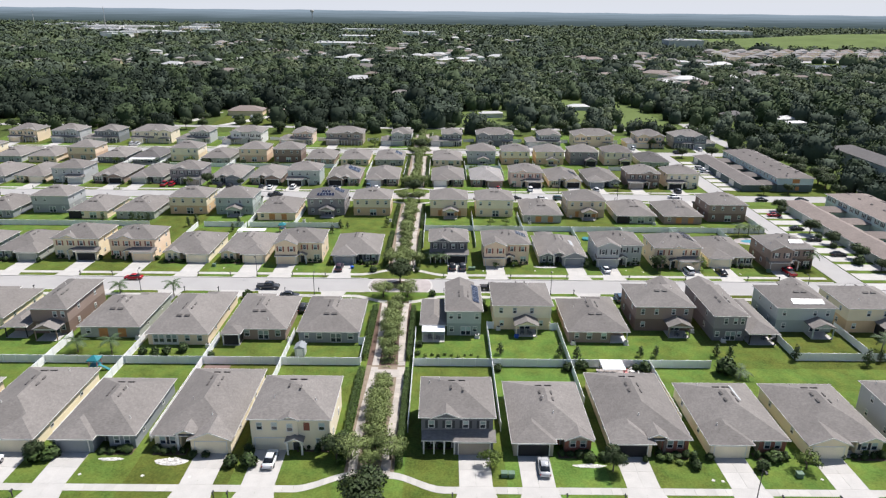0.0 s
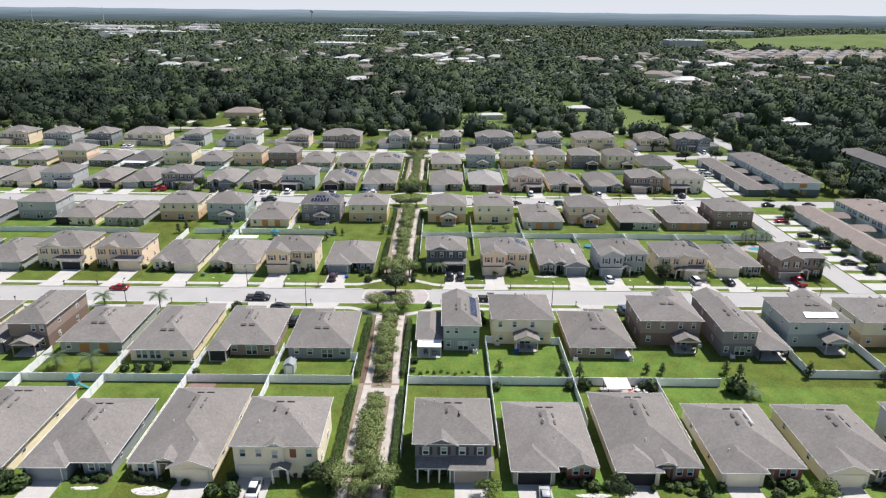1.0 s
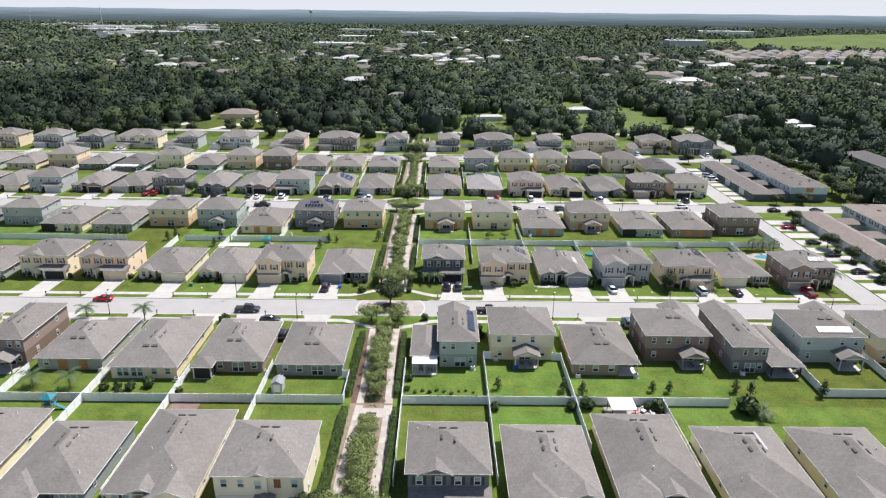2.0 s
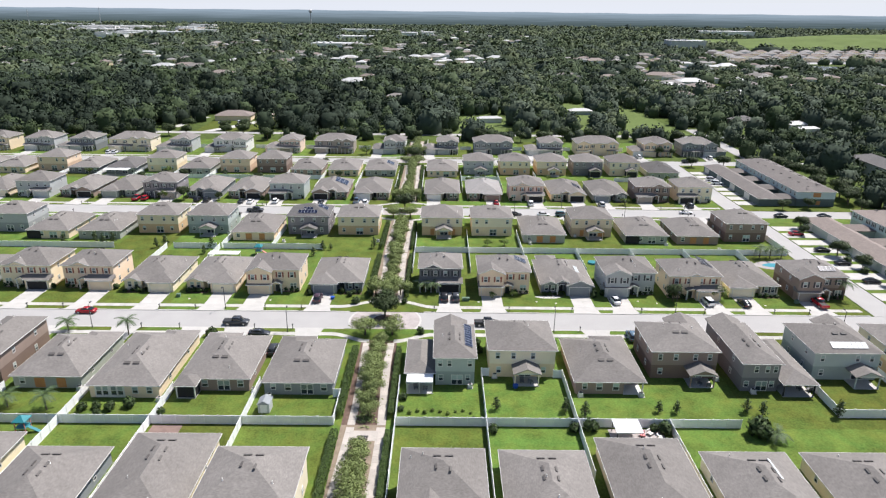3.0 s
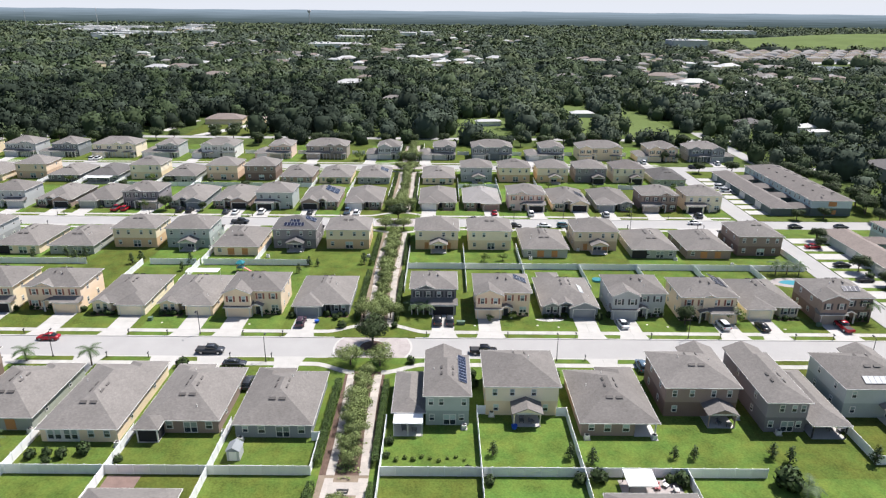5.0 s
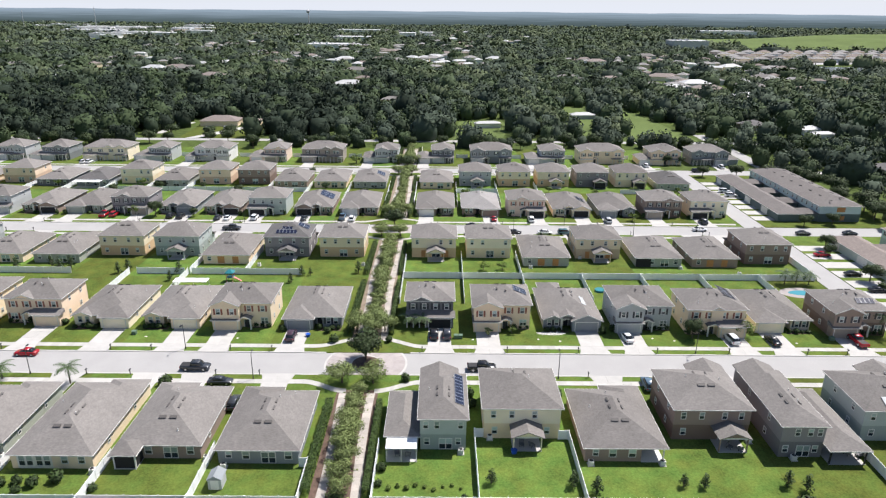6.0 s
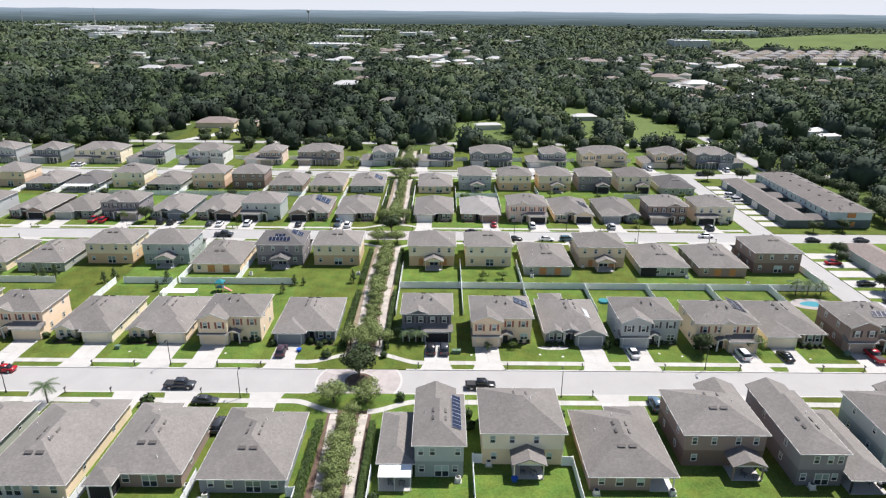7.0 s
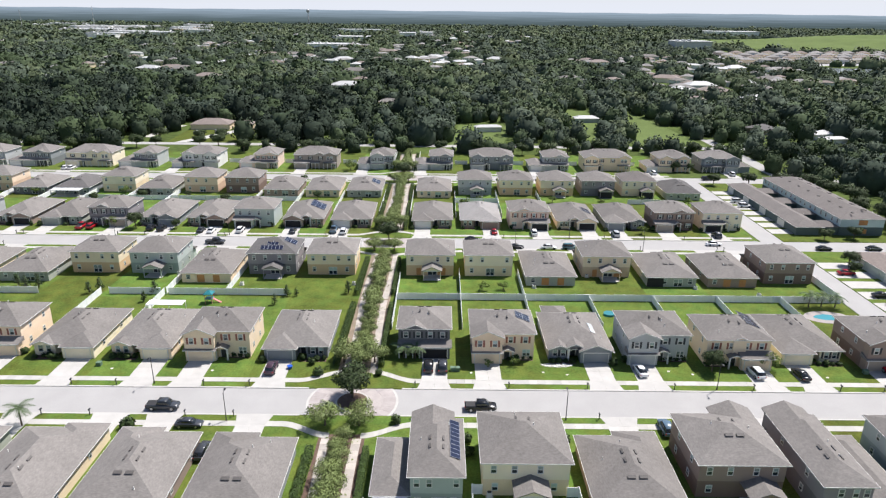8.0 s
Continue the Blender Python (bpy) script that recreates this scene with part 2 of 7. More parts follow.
def hip_roof(x0, x1, y0, y1, z, pitch=PITCH, front=True, back=True, thick=0.16):
    """A closed roof over its eaves; an end that is not hipped is a gable. The ridge follows the longer side unless an end is a gable."""
    bm = bmesh.new()
    w, d = x1 - x0, y1 - y0
    along_y = d >= w or not (front and back)
    lo = [bm.verts.new(p) for p in ((x0, y0, z - thick), (x1, y0, z - thick), (x1, y1, z - thick), (x0, y1, z - thick))]
    e = [bm.verts.new(p) for p in ((x0, y0, z), (x1, y0, z), (x1, y1, z), (x0, y1, z))]
    bm.faces.new(lo[::-1])
    for i in range(4):
        bm.faces.new((lo[i], lo[(i + 1) % 4], e[(i + 1) % 4], e[i]))
    if along_y:
        h, xc = w / 2 * pitch, (x0 + x1) / 2
        a = bm.verts.new((xc, y0 + (w / 2 if front else 0), z + h))
        b = bm.verts.new((xc, y1 - (w / 2 if back else 0), z + h)) if d > w + 0.01 or not (front and back) else a
        bm.faces.new((e[0], e[1], a))
        bm.faces.new((e[2], e[3], b))
        bm.faces.new((e[1], e[2], b, a) if a != b else (e[1], e[2], a))
        bm.faces.new((e[3], e[0], a, b) if a != b else (e[3], e[0], a))
    else:
        h, yc = d / 2 * pitch, (y0 + y1) / 2
        a, b = bm.verts.new((x0 + d / 2, yc, z + h)), bm.verts.new((x1 - d / 2, yc, z + h))
        bm.faces.new((e[0], e[1], b, a))
        bm.faces.new((e[1], e[2], b))
        bm.faces.new((e[2], e[3], a, b))
        bm.faces.new((e[3], e[0], a))
    return bm


def fascia(x0, x1, y0, y1, z, skip_back=False):
    t, lo, hi = 0.05, z - 0.15, z - 0.012
    rows = [(x0 - t, x1 + t, y0 - t, y0, lo, hi), (x0 - t, x0, y0, y1, lo, hi), (x1, x1 + t, y0, y1, lo, hi)]
    if not skip_back:
        rows.append((x0 - t, x1 + t, y1, y1 + t, lo, hi))
    return boxes(*rows)


def plate(xs, zs, solid, y0, y1):
    """One connected plate with holes: cells of a grid, solid(i, j) says which are filled."""
    bm = bmesh.new()
    vs = {}

    def v(i, j, k):
        if (i, j, k) not in vs:
            vs[(i, j, k)] = bm.verts.new((xs[i], (y0, y1)[k], zs[j]))
        return vs[(i, j, k)]
    nx, nz = len(xs) - 1, len(zs) - 1

    def full(i, j):
        return 0 <= i < nx and 0 <= j < nz and solid(i, j)
    for i in range(nx):
        for j in range(nz):
            if not full(i, j):
                continue
            bm.faces.new((v(i, j, 0), v(i + 1, j, 0), v(i + 1, j + 1, 0), v(i, j + 1, 0)))
            if not full(i - 1, j):
                bm.faces.new((v(i, j, 1), v(i, j, 0), v(i, j + 1, 0), v(i, j + 1, 1)))
            if not full(i + 1, j):
                bm.faces.new((v(i + 1, j, 0), v(i + 1, j, 1), v(i + 1, j + 1, 1), v(i + 1, j + 1, 0)))
            if not full(i, j - 1):
                bm.faces.new((v(i, j, 1), v(i + 1, j, 1), v(i + 1, j, 0), v(i, j, 0)))
            if not full(i, j + 1):
                bm.faces.new((v(i, j + 1, 0), v(i + 1, j + 1, 0), v(i + 1, j + 1, 1), v(i, j + 1, 1)))
    return bm


def window_meshes(w, h, split):
    key = ("win", round(w, 2), round(h, 2), split)
    if key not in CACHE:
        f = 0.1
        xs = [-w / 2]
        for k in range(split):
            a, b = -w / 2 + w * k / split, -w / 2 + w * (k + 1) / split
            xs += [a + f, b - f] if k == split - 1 else [a + f, b - f / 2]
        xs.append(w / 2)
        zs = [0, f, h / 2 - 0.035, h / 2 + 0.035, h - f, h]
        bm = plate(xs, zs, lambda i, j: i % 2 == 0 or j % 2 == 0, -0.08, 0)
        pane = mesh_of("pane", boxes((-w / 2 + f, w / 2 - f, -0.035, -0.005, f, h / 2), (-w / 2 + f, w / 2 - f, -0.035, -0.005, h / 2 + 0.002, h - f)), GLASS)
        pane.materials.append(BLIND)
        for p in list(pane.polygons)[6:]:
            p.material_index = 1
        CACHE[key] = (mesh_of("window", bm, TRIM), pane)
    return CACHE[key]


# walls of a house in its own axes: front -y, back +y, right +x, left -x
TURN = {"f": 0, "b": 180, "r": 90, "l": -90}


class House:
    def __init__(self, label, x0, x1, yn, yf, face, wall, roof, group):
        """Eaves from x0 to x1 and from yn (towards the first street) to yf; face -1 fronts that way, +1 turns its back."""
        self.w, self.d, self.wall, self.roof = x1 - x0 - 2 * OVER, yf - yn - 2 * OVER, wall, roof
        self.e = thing("house", label, "house", group, pose((x0 + x1) / 2, (yn + yf) / 2, 0.12, 0, 0, 0 if face < 0 else 180))
        self.rw, self.rd = self.w / 2, self.d / 2
        self.seen = ("f" if face < 0 else "b") + (("r" if (x0 + x1) / 2 < 2 else "l") if face < 0 else ("l" if (x0 + x1) / 2 < 2 else "r"))

    def put(self, name, bm, mat, label=""):
        return part(name, bm, mat, self.e, label)

    def body(self, x0, x1, y0, y1, h, z0=0.0, mat=None, name="wall"):
        return self.put(name, boxes((x0, x1, y0, y1, z0 - (0.1 if z0 == 0 else 0), h)), mat or self.wall)

    def hip(self, x0, x1, y0, y1, z, pitch=PITCH, front=True, back=True, name="roof", edge=True):
        x0, x1, y0, y1 = x0 - OVER, x1 + OVER, y0 - OVER, y1 + (OVER if back else 0)
        ob = self.put(name, hip_roof(x0, x1, y0, y1, z, pitch, front, back), self.roof)
        if edge:
            self.put("fascia", fascia(x0, x1, y0, y1, z, not back), TRIM)
        return ob

    def gable_face(self, x0, x1, y, z, pitch=PITCH):
        bm = bmesh.new()
        h = (x1 - x0) / 2 * pitch
        a = [bm.verts.new((p[0], y, p[1])) for p in ((x0, z - 0.17), (x1, z - 0.17), ((x0 + x1) / 2, z + h - 0.1))]
        b = [bm.verts.new((p.co.x, y + 0.2, p.co.z)) for p in a]
        bm.faces.new(a), bm.faces.new(b[::-1])
        for i in range(3):
            bm.faces.new((a[(i + 1) % 3], a[i], b[i], b[(i + 1) % 3]))
        self.put("gable", bm, self.wall)

    def gable(self, x0, x1, y0, y1, z, pitch=PITCH, name="gable_roof"):
        """A small roof whose gable looks to the front, running back to y1."""
        h, t = (x1 - x0) / 2 * pitch, 0.14
        xc = (x0 + x1) / 2
        bm = bmesh.new()
        prof = [(x0, z), (xc, z + h), (x1, z), (x1 - 0.02, z - t), (xc, z + h - t * 1.15), (x0 + 0.02, z - t)]
        a = [bm.verts.new((p[0], y0, p[1])) for p in prof]
        b = [bm.verts.new((p[0], y1, p[1])) for p in prof]
        for i in range(6):
            bm.faces.new((a[i], a[(i + 1) % 6], b[(i + 1) % 6], b[i]))
        bm.faces.new((a[0], a[5], a[4], a[1])), bm.faces.new((a[1], a[4], a[3], a[2]))
        bm.faces.new((b[1], b[4], b[5], b[0])), bm.faces.new((b[2], b[3], b[4], b[1]))
        bmesh.ops.recalc_face_normals(bm, faces=bm.faces)
        self.put(name, bm, self.roof)
        bm = bmesh.new()
        for s in (-1, 1):
            q = [(xc, z + h - 0.02), (xc + s * (x1 - x0) / 2, z - 0.02), (xc + s * (x1 - x0) / 2, z - 0.2), (xc, z + h - 0.2)]
            a = [bm.verts.new((p[0], y0 - 0.05, p[1])) for p in q]
            b = [bm.verts.new((p[0], y0 - 0.004, p[1])) for p in q]
            bm.faces.new(a), bm.faces.new(b[::-1])
            for i in range(4):
                bm.faces.new((a[i], b[i], b[(i + 1) % 4], a[(i + 1) % 4]))
        bmesh.ops.recalc_face_normals(bm, faces=bm.faces)
        self.put("bargeboard", bm, TRIM)
        self.gable_face(x0 + 0.3, x1 - 0.3, y0 + 0.32, z, pitch)

    def on(self, side, along, z, out=0.0):
        """The pose of a fitting on a wall, along it from its middle as one looks at it."""
        t = TURN[side]
        base = {"f": (along, -self.rd - out), "b": (-along, self.rd + out), "r": (self.rw + out, along), "l": (-self.rw - out, -along)}[side]
        return pose(base[0], base[1], z, 0, 0, t)

    def window(self, side, along, z, w=1.0, h=1.4, split=1, out=0.0, shutter=None, m=None):
        if side not in self.seen:
            return None
        fr, pane = window_meshes(w, h, split)
        ob = self.put("window", fr, None)
        ob.matrix_basis = m if m is not None else self.on(side, along, z, out)
        part("pane", pane, None, ob)
        if shutter:
            key = ("shut", round(h, 2), shutter.name)
            if key not in CACHE:
                zs = [0, 0.06]
                for k in range(int(h / 0.2) - 1):
                    zs += [0.06 + k * 0.2 + 0.13, 0.06 + (k + 1) * 0.2]
                bm = plate([-0.2, -0.15, 0.15, 0.2], zs + [h], lambda i, j: True, -0.05, 0)
                CACHE[key] = mesh_of("shutter", bm, shutter)
            for s in (-1, 1):
                sh = part("shutter", CACHE[key], None, ob)
                sh.matrix_basis = pose(s * (w / 2 + 0.3), 0, 0)
        return ob

    def panel(self, name, side, along, z, w, h, mat, out=0.0, thick=0.06, label="", m=None):
        if side not in self.seen:
            return None
        ob = self.put(name, boxes((-w / 2, w / 2, -thick, 0.0, 0, h)), mat, label)
        ob.matrix_basis = m if m is not None else self.on(side, along, z, out)
        return ob

    def garage_door(self, xc, y, w=4.9, mat=TRIM, opened=False):
        if "f" not in self.seen:
            return
        bm = plate([-w / 2 - 0.15, -w / 2, w / 2, w / 2 + 0.15], [0, 2.2, 2.36], lambda i, j: i != 1 or j == 1, -0.08, 0)
        ob = self.put("garage_frame", bm, TRIM)
        ob.matrix_basis = pose(xc, y, 0)
        bm = bmesh.new()
        if opened:
            # no room behind: a flat near-black sheet paints the shade inside
            box(bm, -w / 2, w / 2, -0.03, -0.004, 0, 2.2)
            part("garage_door", bm, SCREEN_AND_SHADE, ob, "near-black sheet for the shade inside an open garage")
        else:
            zs = [0.0]
            for k in range(4):
                zs += [k * 0.55 + 0.04, k * 0.55 + 0.51]
            bm.free()
            bm = plate([-w / 2, w / 2], zs + [2.2], lambda i, j: True, -0.04, -0.004)
            for vv in bm.verts:
                if vv.co.y < -0.03 and any(abs(vv.co.z - (k * 0.55 + q)) < 1e-4 for k in range(4) for q in (0.04, 0.51)):
                    vv.co.y -= 0.03
            part("garage_door", bm, mat, ob)

    def entry(self, xc, y, mat=SHUTTER):
        if "f" not in self.seen:
            return
        bm = plate([-0.62, -0.5, 0.5, 0.62], [0, 2.1, 2.24], lambda i, j: i != 1 or j == 1, -0.1, 0)
        ob = self.put("door_frame", bm, TRIM)
        ob.matrix_basis = pose(xc, y, 0)
        d = plate([-0.5, -0.38, 0.38, 0.5], [0, 0.2, 0.95, 1.1, 1.95, 2.1], lambda i, j: True, -0.05, -0.004)
        dr = part("front_door", d, mat, ob)
        if self.e.matrix_basis.translation.y < 200:
            part("door_handle", boxes((0.36, 0.42, -0.11, -0.065, 0.95, 1.12)), DARK, dr)

    def vents(self, x0, x1, y0, y1, z, rng, pitch=PITCH, rear_dark=True, few=False):
        """Low vents and pipes that sit on the slopes of a hipped roof over these eaves."""
        w, d = x1 - x0, y1 - y0
        half = min(w, d) / 2
        tilt = math.degrees(math.atan(pitch))

        def roof_z(x, y):
            return z + min(x - x0, x1 - x, y - y0, y1 - y) * pitch
        if "vent" not in CACHE:
            CACHE["vent"] = mesh_of("roof_vent", boxes((-0.55, 0.55, -0.22, 0.22, -0.02, 0.14), (-0.6, 0.6, -0.26, 0.26, 0.14, 0.17)), VENT)
            bm = bmesh.new()
            tube(bm, (0, 0, -0.1), (0, 0, 0.42), 0.075, 0.075, 8)
            tube(bm, (0, 0, -0.05), (0, 0, 0.1), 0.17, 0.09, 8)
            CACHE["pipe"] = mesh_of("vent_pipe", bm, TRIM)
        xc = (x0 + x1) / 2
        if rear_dark:
            for dx in (-0.85, 0.85):
                y = y1 - half * 0.70
                ob = self.put("roof_vent", CACHE["vent"], None)
                ob.matrix_basis = pose(xc + dx, y, roof_z(xc + dx, y) + 0.02, -tilt, 0, 0)
        rows = ((-1, 0.5), (1, 0.9)) if few or d < w + 3 else ((-1, 0.5), (1, 0.7), (-1, 2.5), (1, 2.7))
        slip = rng.uniform(0, 0.8)
        for s, back in rows:                            # beside the ridge, long way along it
            x, y = xc + s * 0.95, y1 - half - back - slip
            ob = self.put("roof_vent", CACHE["vent"], None)
            ob.matrix_basis = pose(x, y, roof_z(x, y) + 0.01) @ pose(0, 0, 0, 0, s * tilt, 0) @ pose(0, 0, 0, 0, 0, 90) @ Matrix.Diagonal((0.9, 0.65, 0.9, 1))
        for k in range(0 if few else 2):
            x, y = rng.uniform(x0 + 1.5, x1 - 1.5), rng.uniform(y0 + 2, y1 - 2)
            ob = self.put("vent_pipe", CACHE["pipe"], None)
            ob.matrix_basis = pose(x, y, roof_z(x, y) - 0.03)

    def solar(self, side, cols, rows, cx, cy, z_at, pitch=PITCH, mat=None):
        """Rows of panels that lie on one slope, each with its frame."""
        tilt = math.degrees(math.atan(pitch))
        turn = {"r": pose(0, 0, 0, 0, tilt, 0), "l": pose(0, 0, 0, 0, -tilt, 0), "b": pose(0, 0, 0, -tilt, 0, 0), "f": pose(0, 0, 0, tilt, 0, 0)}[side]
        base = pose(cx, cy, z_at + 0.12) @ turn
        for i in range(cols):
            for j in range(rows):
                w, h = (1.65, 1.0) if side in "rl" else (1.0, 1.65)
                ob = self.put("solar_panel", boxes((-w / 2 + 0.01, w / 2 - 0.01, -h / 2 + 0.01, h / 2 - 0.01, 0, 0.035)), PANELFRAME)
                ob.matrix_basis = base @ pose((i - (cols - 1) / 2) * w, (j - (rows - 1) / 2) * h, 0)
                part("cell_sheet", boxes((-w / 2 + 0.07, w / 2 - 0.07, -h / 2 + 0.06, h / 2 - 0.06, 0.035, 0.041)), mat or SOLAR, ob)

    def patio(self, along, w=4.2, depth=3.0, zt=2.5, screened=False):
        """A gabled cover on posts over a slab, against the back wall (one looks at the back)."""
        xc = -along
        y0 = self.rd
        self.put("patio_slab", boxes((xc - w / 2, xc + w / 2, y0, y0 + depth, -0.05, 0.06)), CONCRETE)
        for s in (-1, 1):
            self.put("post", boxes((xc + s * (w / 2 - 0.12) - 0.1, xc + s * (w / 2 - 0.12) + 0.1, y0 + depth - 0.3, y0 + depth - 0.1, 0.06, zt)), self.wall)
        self.put("beam", boxes((xc - w / 2, xc + w / 2, y0 + depth - 0.32, y0 + depth - 0.08, zt - 0.02, zt + 0.25)), TRIM)
        half, z, t = w / 2 + 0.35, zt + 0.25, 0.13
        prof = [(xc - half, z), (xc, z + half * PITCH), (xc + half, z), (xc + half - 0.02, z - t), (xc, z + half * PITCH - t * 1.15), (xc - half + 0.02, z - t)]
        bm = bmesh.new()
        near, far = ([bm.verts.new((px, yy, pz)) for px, pz in prof] for yy in (y0 + 0.002, y0 + depth + 0.35))
        near, far = list(near), list(far)
        for i in range(6):
            bm.faces.new((near[i], near[(i + 1) % 6], far[(i + 1) % 6], far[i]))
        for ring in (near, far):
            bm.faces.new((ring[0], ring[5], ring[4], ring[1])), bm.faces.new((ring[1], ring[4], ring[3], ring[2]))
        bmesh.ops.recalc_face_normals(bm, faces=bm.faces)
        bm2 = bmesh.new()
        tri = [(xc - w / 2, z - 0.02), (xc + w / 2, z - 0.02), (xc, z + w / 2 * PITCH - 0.05)]
        ga, gb = ([bm2.verts.new((px, y0 + depth - q, pz)) for px, pz in tri] for q in (0.28, 0.12))
        ga, gb = list(ga), list(gb)
        bm2.faces.new(ga), bm2.faces.new(gb[::-1])
        for i in range(3):
            bm2.faces.new((ga[(i + 1) % 3], ga[i], gb[i], gb[(i + 1) % 3]))
        bmesh.ops.recalc_face_normals(bm2, faces=bm2.faces)
        self.put("gable", bm2, self.wall)
        self.put("patio_roof", bm, self.roof)
        if screened:
            for s in (-1, 1):
                self.put("screen", boxes((xc + s * (w / 2 - 0.1) - 0.02, xc + s * (w / 2 - 0.1) + 0.02, y0, y0 + depth - 0.3, 0.06, zt)), SCREEN_AND_SHADE)
            self.put("screen", boxes((xc - w / 2 + 0.25, xc + w / 2 - 0.25, y0 + depth - 0.22, y0 + depth - 0.18, 0.06, zt - 0.02)), SCREEN_AND_SHADE)

    def slider(self, along, w=2.2, boarded=False):
        if "b" not in self.seen:
            return
        if boarded:
            self.panel("storm_panel", "b", along, 0.1, w, 2.1, BOARD, label="orange-brown boarded opening")
            return
        fr, pane = window_meshes(w, 2.1, 2)
        ob = self.put("sliding_door", fr, None)
        ob.matrix_basis = self.on("b", along, 0.1)
        part("pane", pane, None, ob)

    def sides(self, storeys):
        for side in "rl":
            for lv in range(storeys):
                if lv == 0 and self.e.matrix_basis.translation.y > 250:
                    continue
                for a in (-0.25, 0.2) if self.e.matrix_basis.translation.y < 250 else (0.1,):
                    self.window(side, a * self.d + (0.6 if lv else 0), 1.0 + lv * 3.0, 0.9, 1.2)


NAMES = {"cream": "cream", "yellow": "pale yellow", "tan": "tan", "peach": "peach-coloured", "brown": "brown", "taupe": "taupe", "grey": "light grey",
         "charcoal": "charcoal grey", "teal": "grey-green", "purple": "slate purple", "olive": "olive grey", "salmon": "salmon", "white": "off-white", "slate": "slate grey"}


def one_storey(x0, x1, yn, yf, face, col, opt="", roof=0, seed=0, group=""):
    rng = random.Random(seed * 7 + int(x0 * 10) + int(yn))
    h = House(f"one-storey {NAMES[col]} stucco house with {'dark' if roof == 2 else 'grey'} hipped shingle roof", x0, x1, yn, yf, face, WALL[col], ROOF[roof], group)
    z, w, d = 2.75, h.rw, h.rd
    g = 1 if "R" in opt else -1                      # the garage's side as one looks at the front
    proj = 1.6
    gw = 6.3
    gx0, gx1 = (w - gw, w) if g > 0 else (-w, -w + gw)
    if "n" in opt:
        h.body(-w, w, -d + proj + 1.4, d - 3.2, z)
        h.body(-w + 3.6, w, d - 3.2, d, z)
        h.put("patio_slab", boxes((-w - 0.1, -w + 3.6, d - 3.2, d + 0.2, -0.05, 0.07)), TRIM)
        h.put("post", boxes((-w, -w + 0.2, d - 0.2, d, 0.07, z - 0.17)), TRIM)
    else:
        h.body(-w, w, -d + proj + 1.4, d, z)
    h.body(gx0, gx1, -d, -d + proj + 1.4, z)
    ox0, ox1 = (-w, gx0 - 2.0) if g > 0 else (gx1 + 2.0, w)
    h.body(ox0, ox1, -d + proj - 0.4, -d + proj + 1.4, z)
    h.hip(-w, w, -d + proj - 0.4, d, z)
    gy1 = -d + proj - 0.4 - OVER + (gw / 2 + OVER) + 0.4
    if "G" in opt:
        h.gable(gx0 - OVER + 0.004, gx1 + OVER - 0.004, -d - OVER, gy1, z)
    else:
        h.hip(gx0 + 0.004, gx1 - 0.004, -d, gy1, z + 0.004, back=False, name="garage_roof")
    if "B" in opt:
        bx = (ox0 + ox1) / 2
        h.gable(bx - 2.4, bx + 2.4, -d + proj - 0.4 - OVER - 0.5, -d + proj + 3.0, z + 0.02, name="bay_roof")
    if "E" in opt and face < 0:
        ex = (gx1 + 1.0) if g < 0 else (gx0 - 1.0)
        h.gable(ex - 1.7, ex + 1.7, -d + proj - 1.2, -d + proj + 4.0, z + 0.55, name="porch_roof")
        for s in (-1, 1):
            h.put("pillar", boxes((ex + s * 1.3 - 0.2, ex + s * 1.3 + 0.2, -d + proj - 1.0, -d + proj - 0.6, 0, z + 0.5)), STONE if "b" in opt else TRIM)
    gm = TRIM if col in ("grey", "white") else WALL["cream"] if col in ("yellow", "cream", "tan", "peach") else WALL["white"] if col == "taupe" else h.wall
    h.garage_door((gx0 + gx1) / 2, -d, mat=gm, opened="O" in opt)
    ex = (gx1 + 1.0) if g < 0 else (gx0 - 1.0)
    h.entry(ex, -d + proj + 1.4, SHUTTER if "b" not in opt else BRICK)
    oc = (ox0 + ox1) / 2
    if "b" in opt and face < 0:
        h.put("brick_facing", boxes((ox0 - 0.04, ox1 + 0.04, -d + proj - 0.46, -d + proj - 0.402, 0, 1.0)), BRICK)
        for s in (ox0 + 0.3, oc, ox1 - 0.3):
            h.put("brick_pier", boxes((s - 0.32, s + 0.32, -d + proj - 0.5, -d + proj - 0.402, 0, 2.5)), BRICK)
    for s in (-0.9, 0.9):
        h.window("f", 0, 0, 1.0, 1.5, m=pose(oc + s * 0.9, -d + proj - 0.4, 0.85), shutter=SHUTTER if rng.random() < 0.4 else None)
    h.sides(1)
    if "W" in opt:
        h.panel("sunroom_front", "b", -2.65, 0.02, 5.4, 2.5, TRIM, thick=0.03, out=-0.018, label="white framed sunroom front")
        for a in (-4.6, -3.4, -1.9, -0.7):
            h.window("b", a, 0.5, 1.1, 1.9, 1)
        h.window("b", 2.0, 0.9, 1.1, 1.4)
        h.window("b", 4.6, 0.9, 1.1, 1.4)
    elif "N" in opt:                                  # boarded
        h.panel("storm_panel", "b", -1.4, 0.15, 1.9, 2.0, BOARD, label="orange-brown boarded opening")
        h.panel("storm_panel", "b", 2.6, 0.15, 1.7, 2.0, BOARD, label="orange-brown boarded opening")
        h.window("b", -4.6, 0.9, 1.1, 1.3)
    else:
        h.window("b", -4.6, 1.0, 1.0, 1.3)
        h.window("b", -1.9, 0.8, 1.2, 1.5)
        if "n" in opt:
            h.window("b", 1.2, 0.8, 1.2, 1.5)
        else:
            h.slider(1.6, 2.3)
            h.window("b", 4.7, 0.8, 1.2, 1.5)
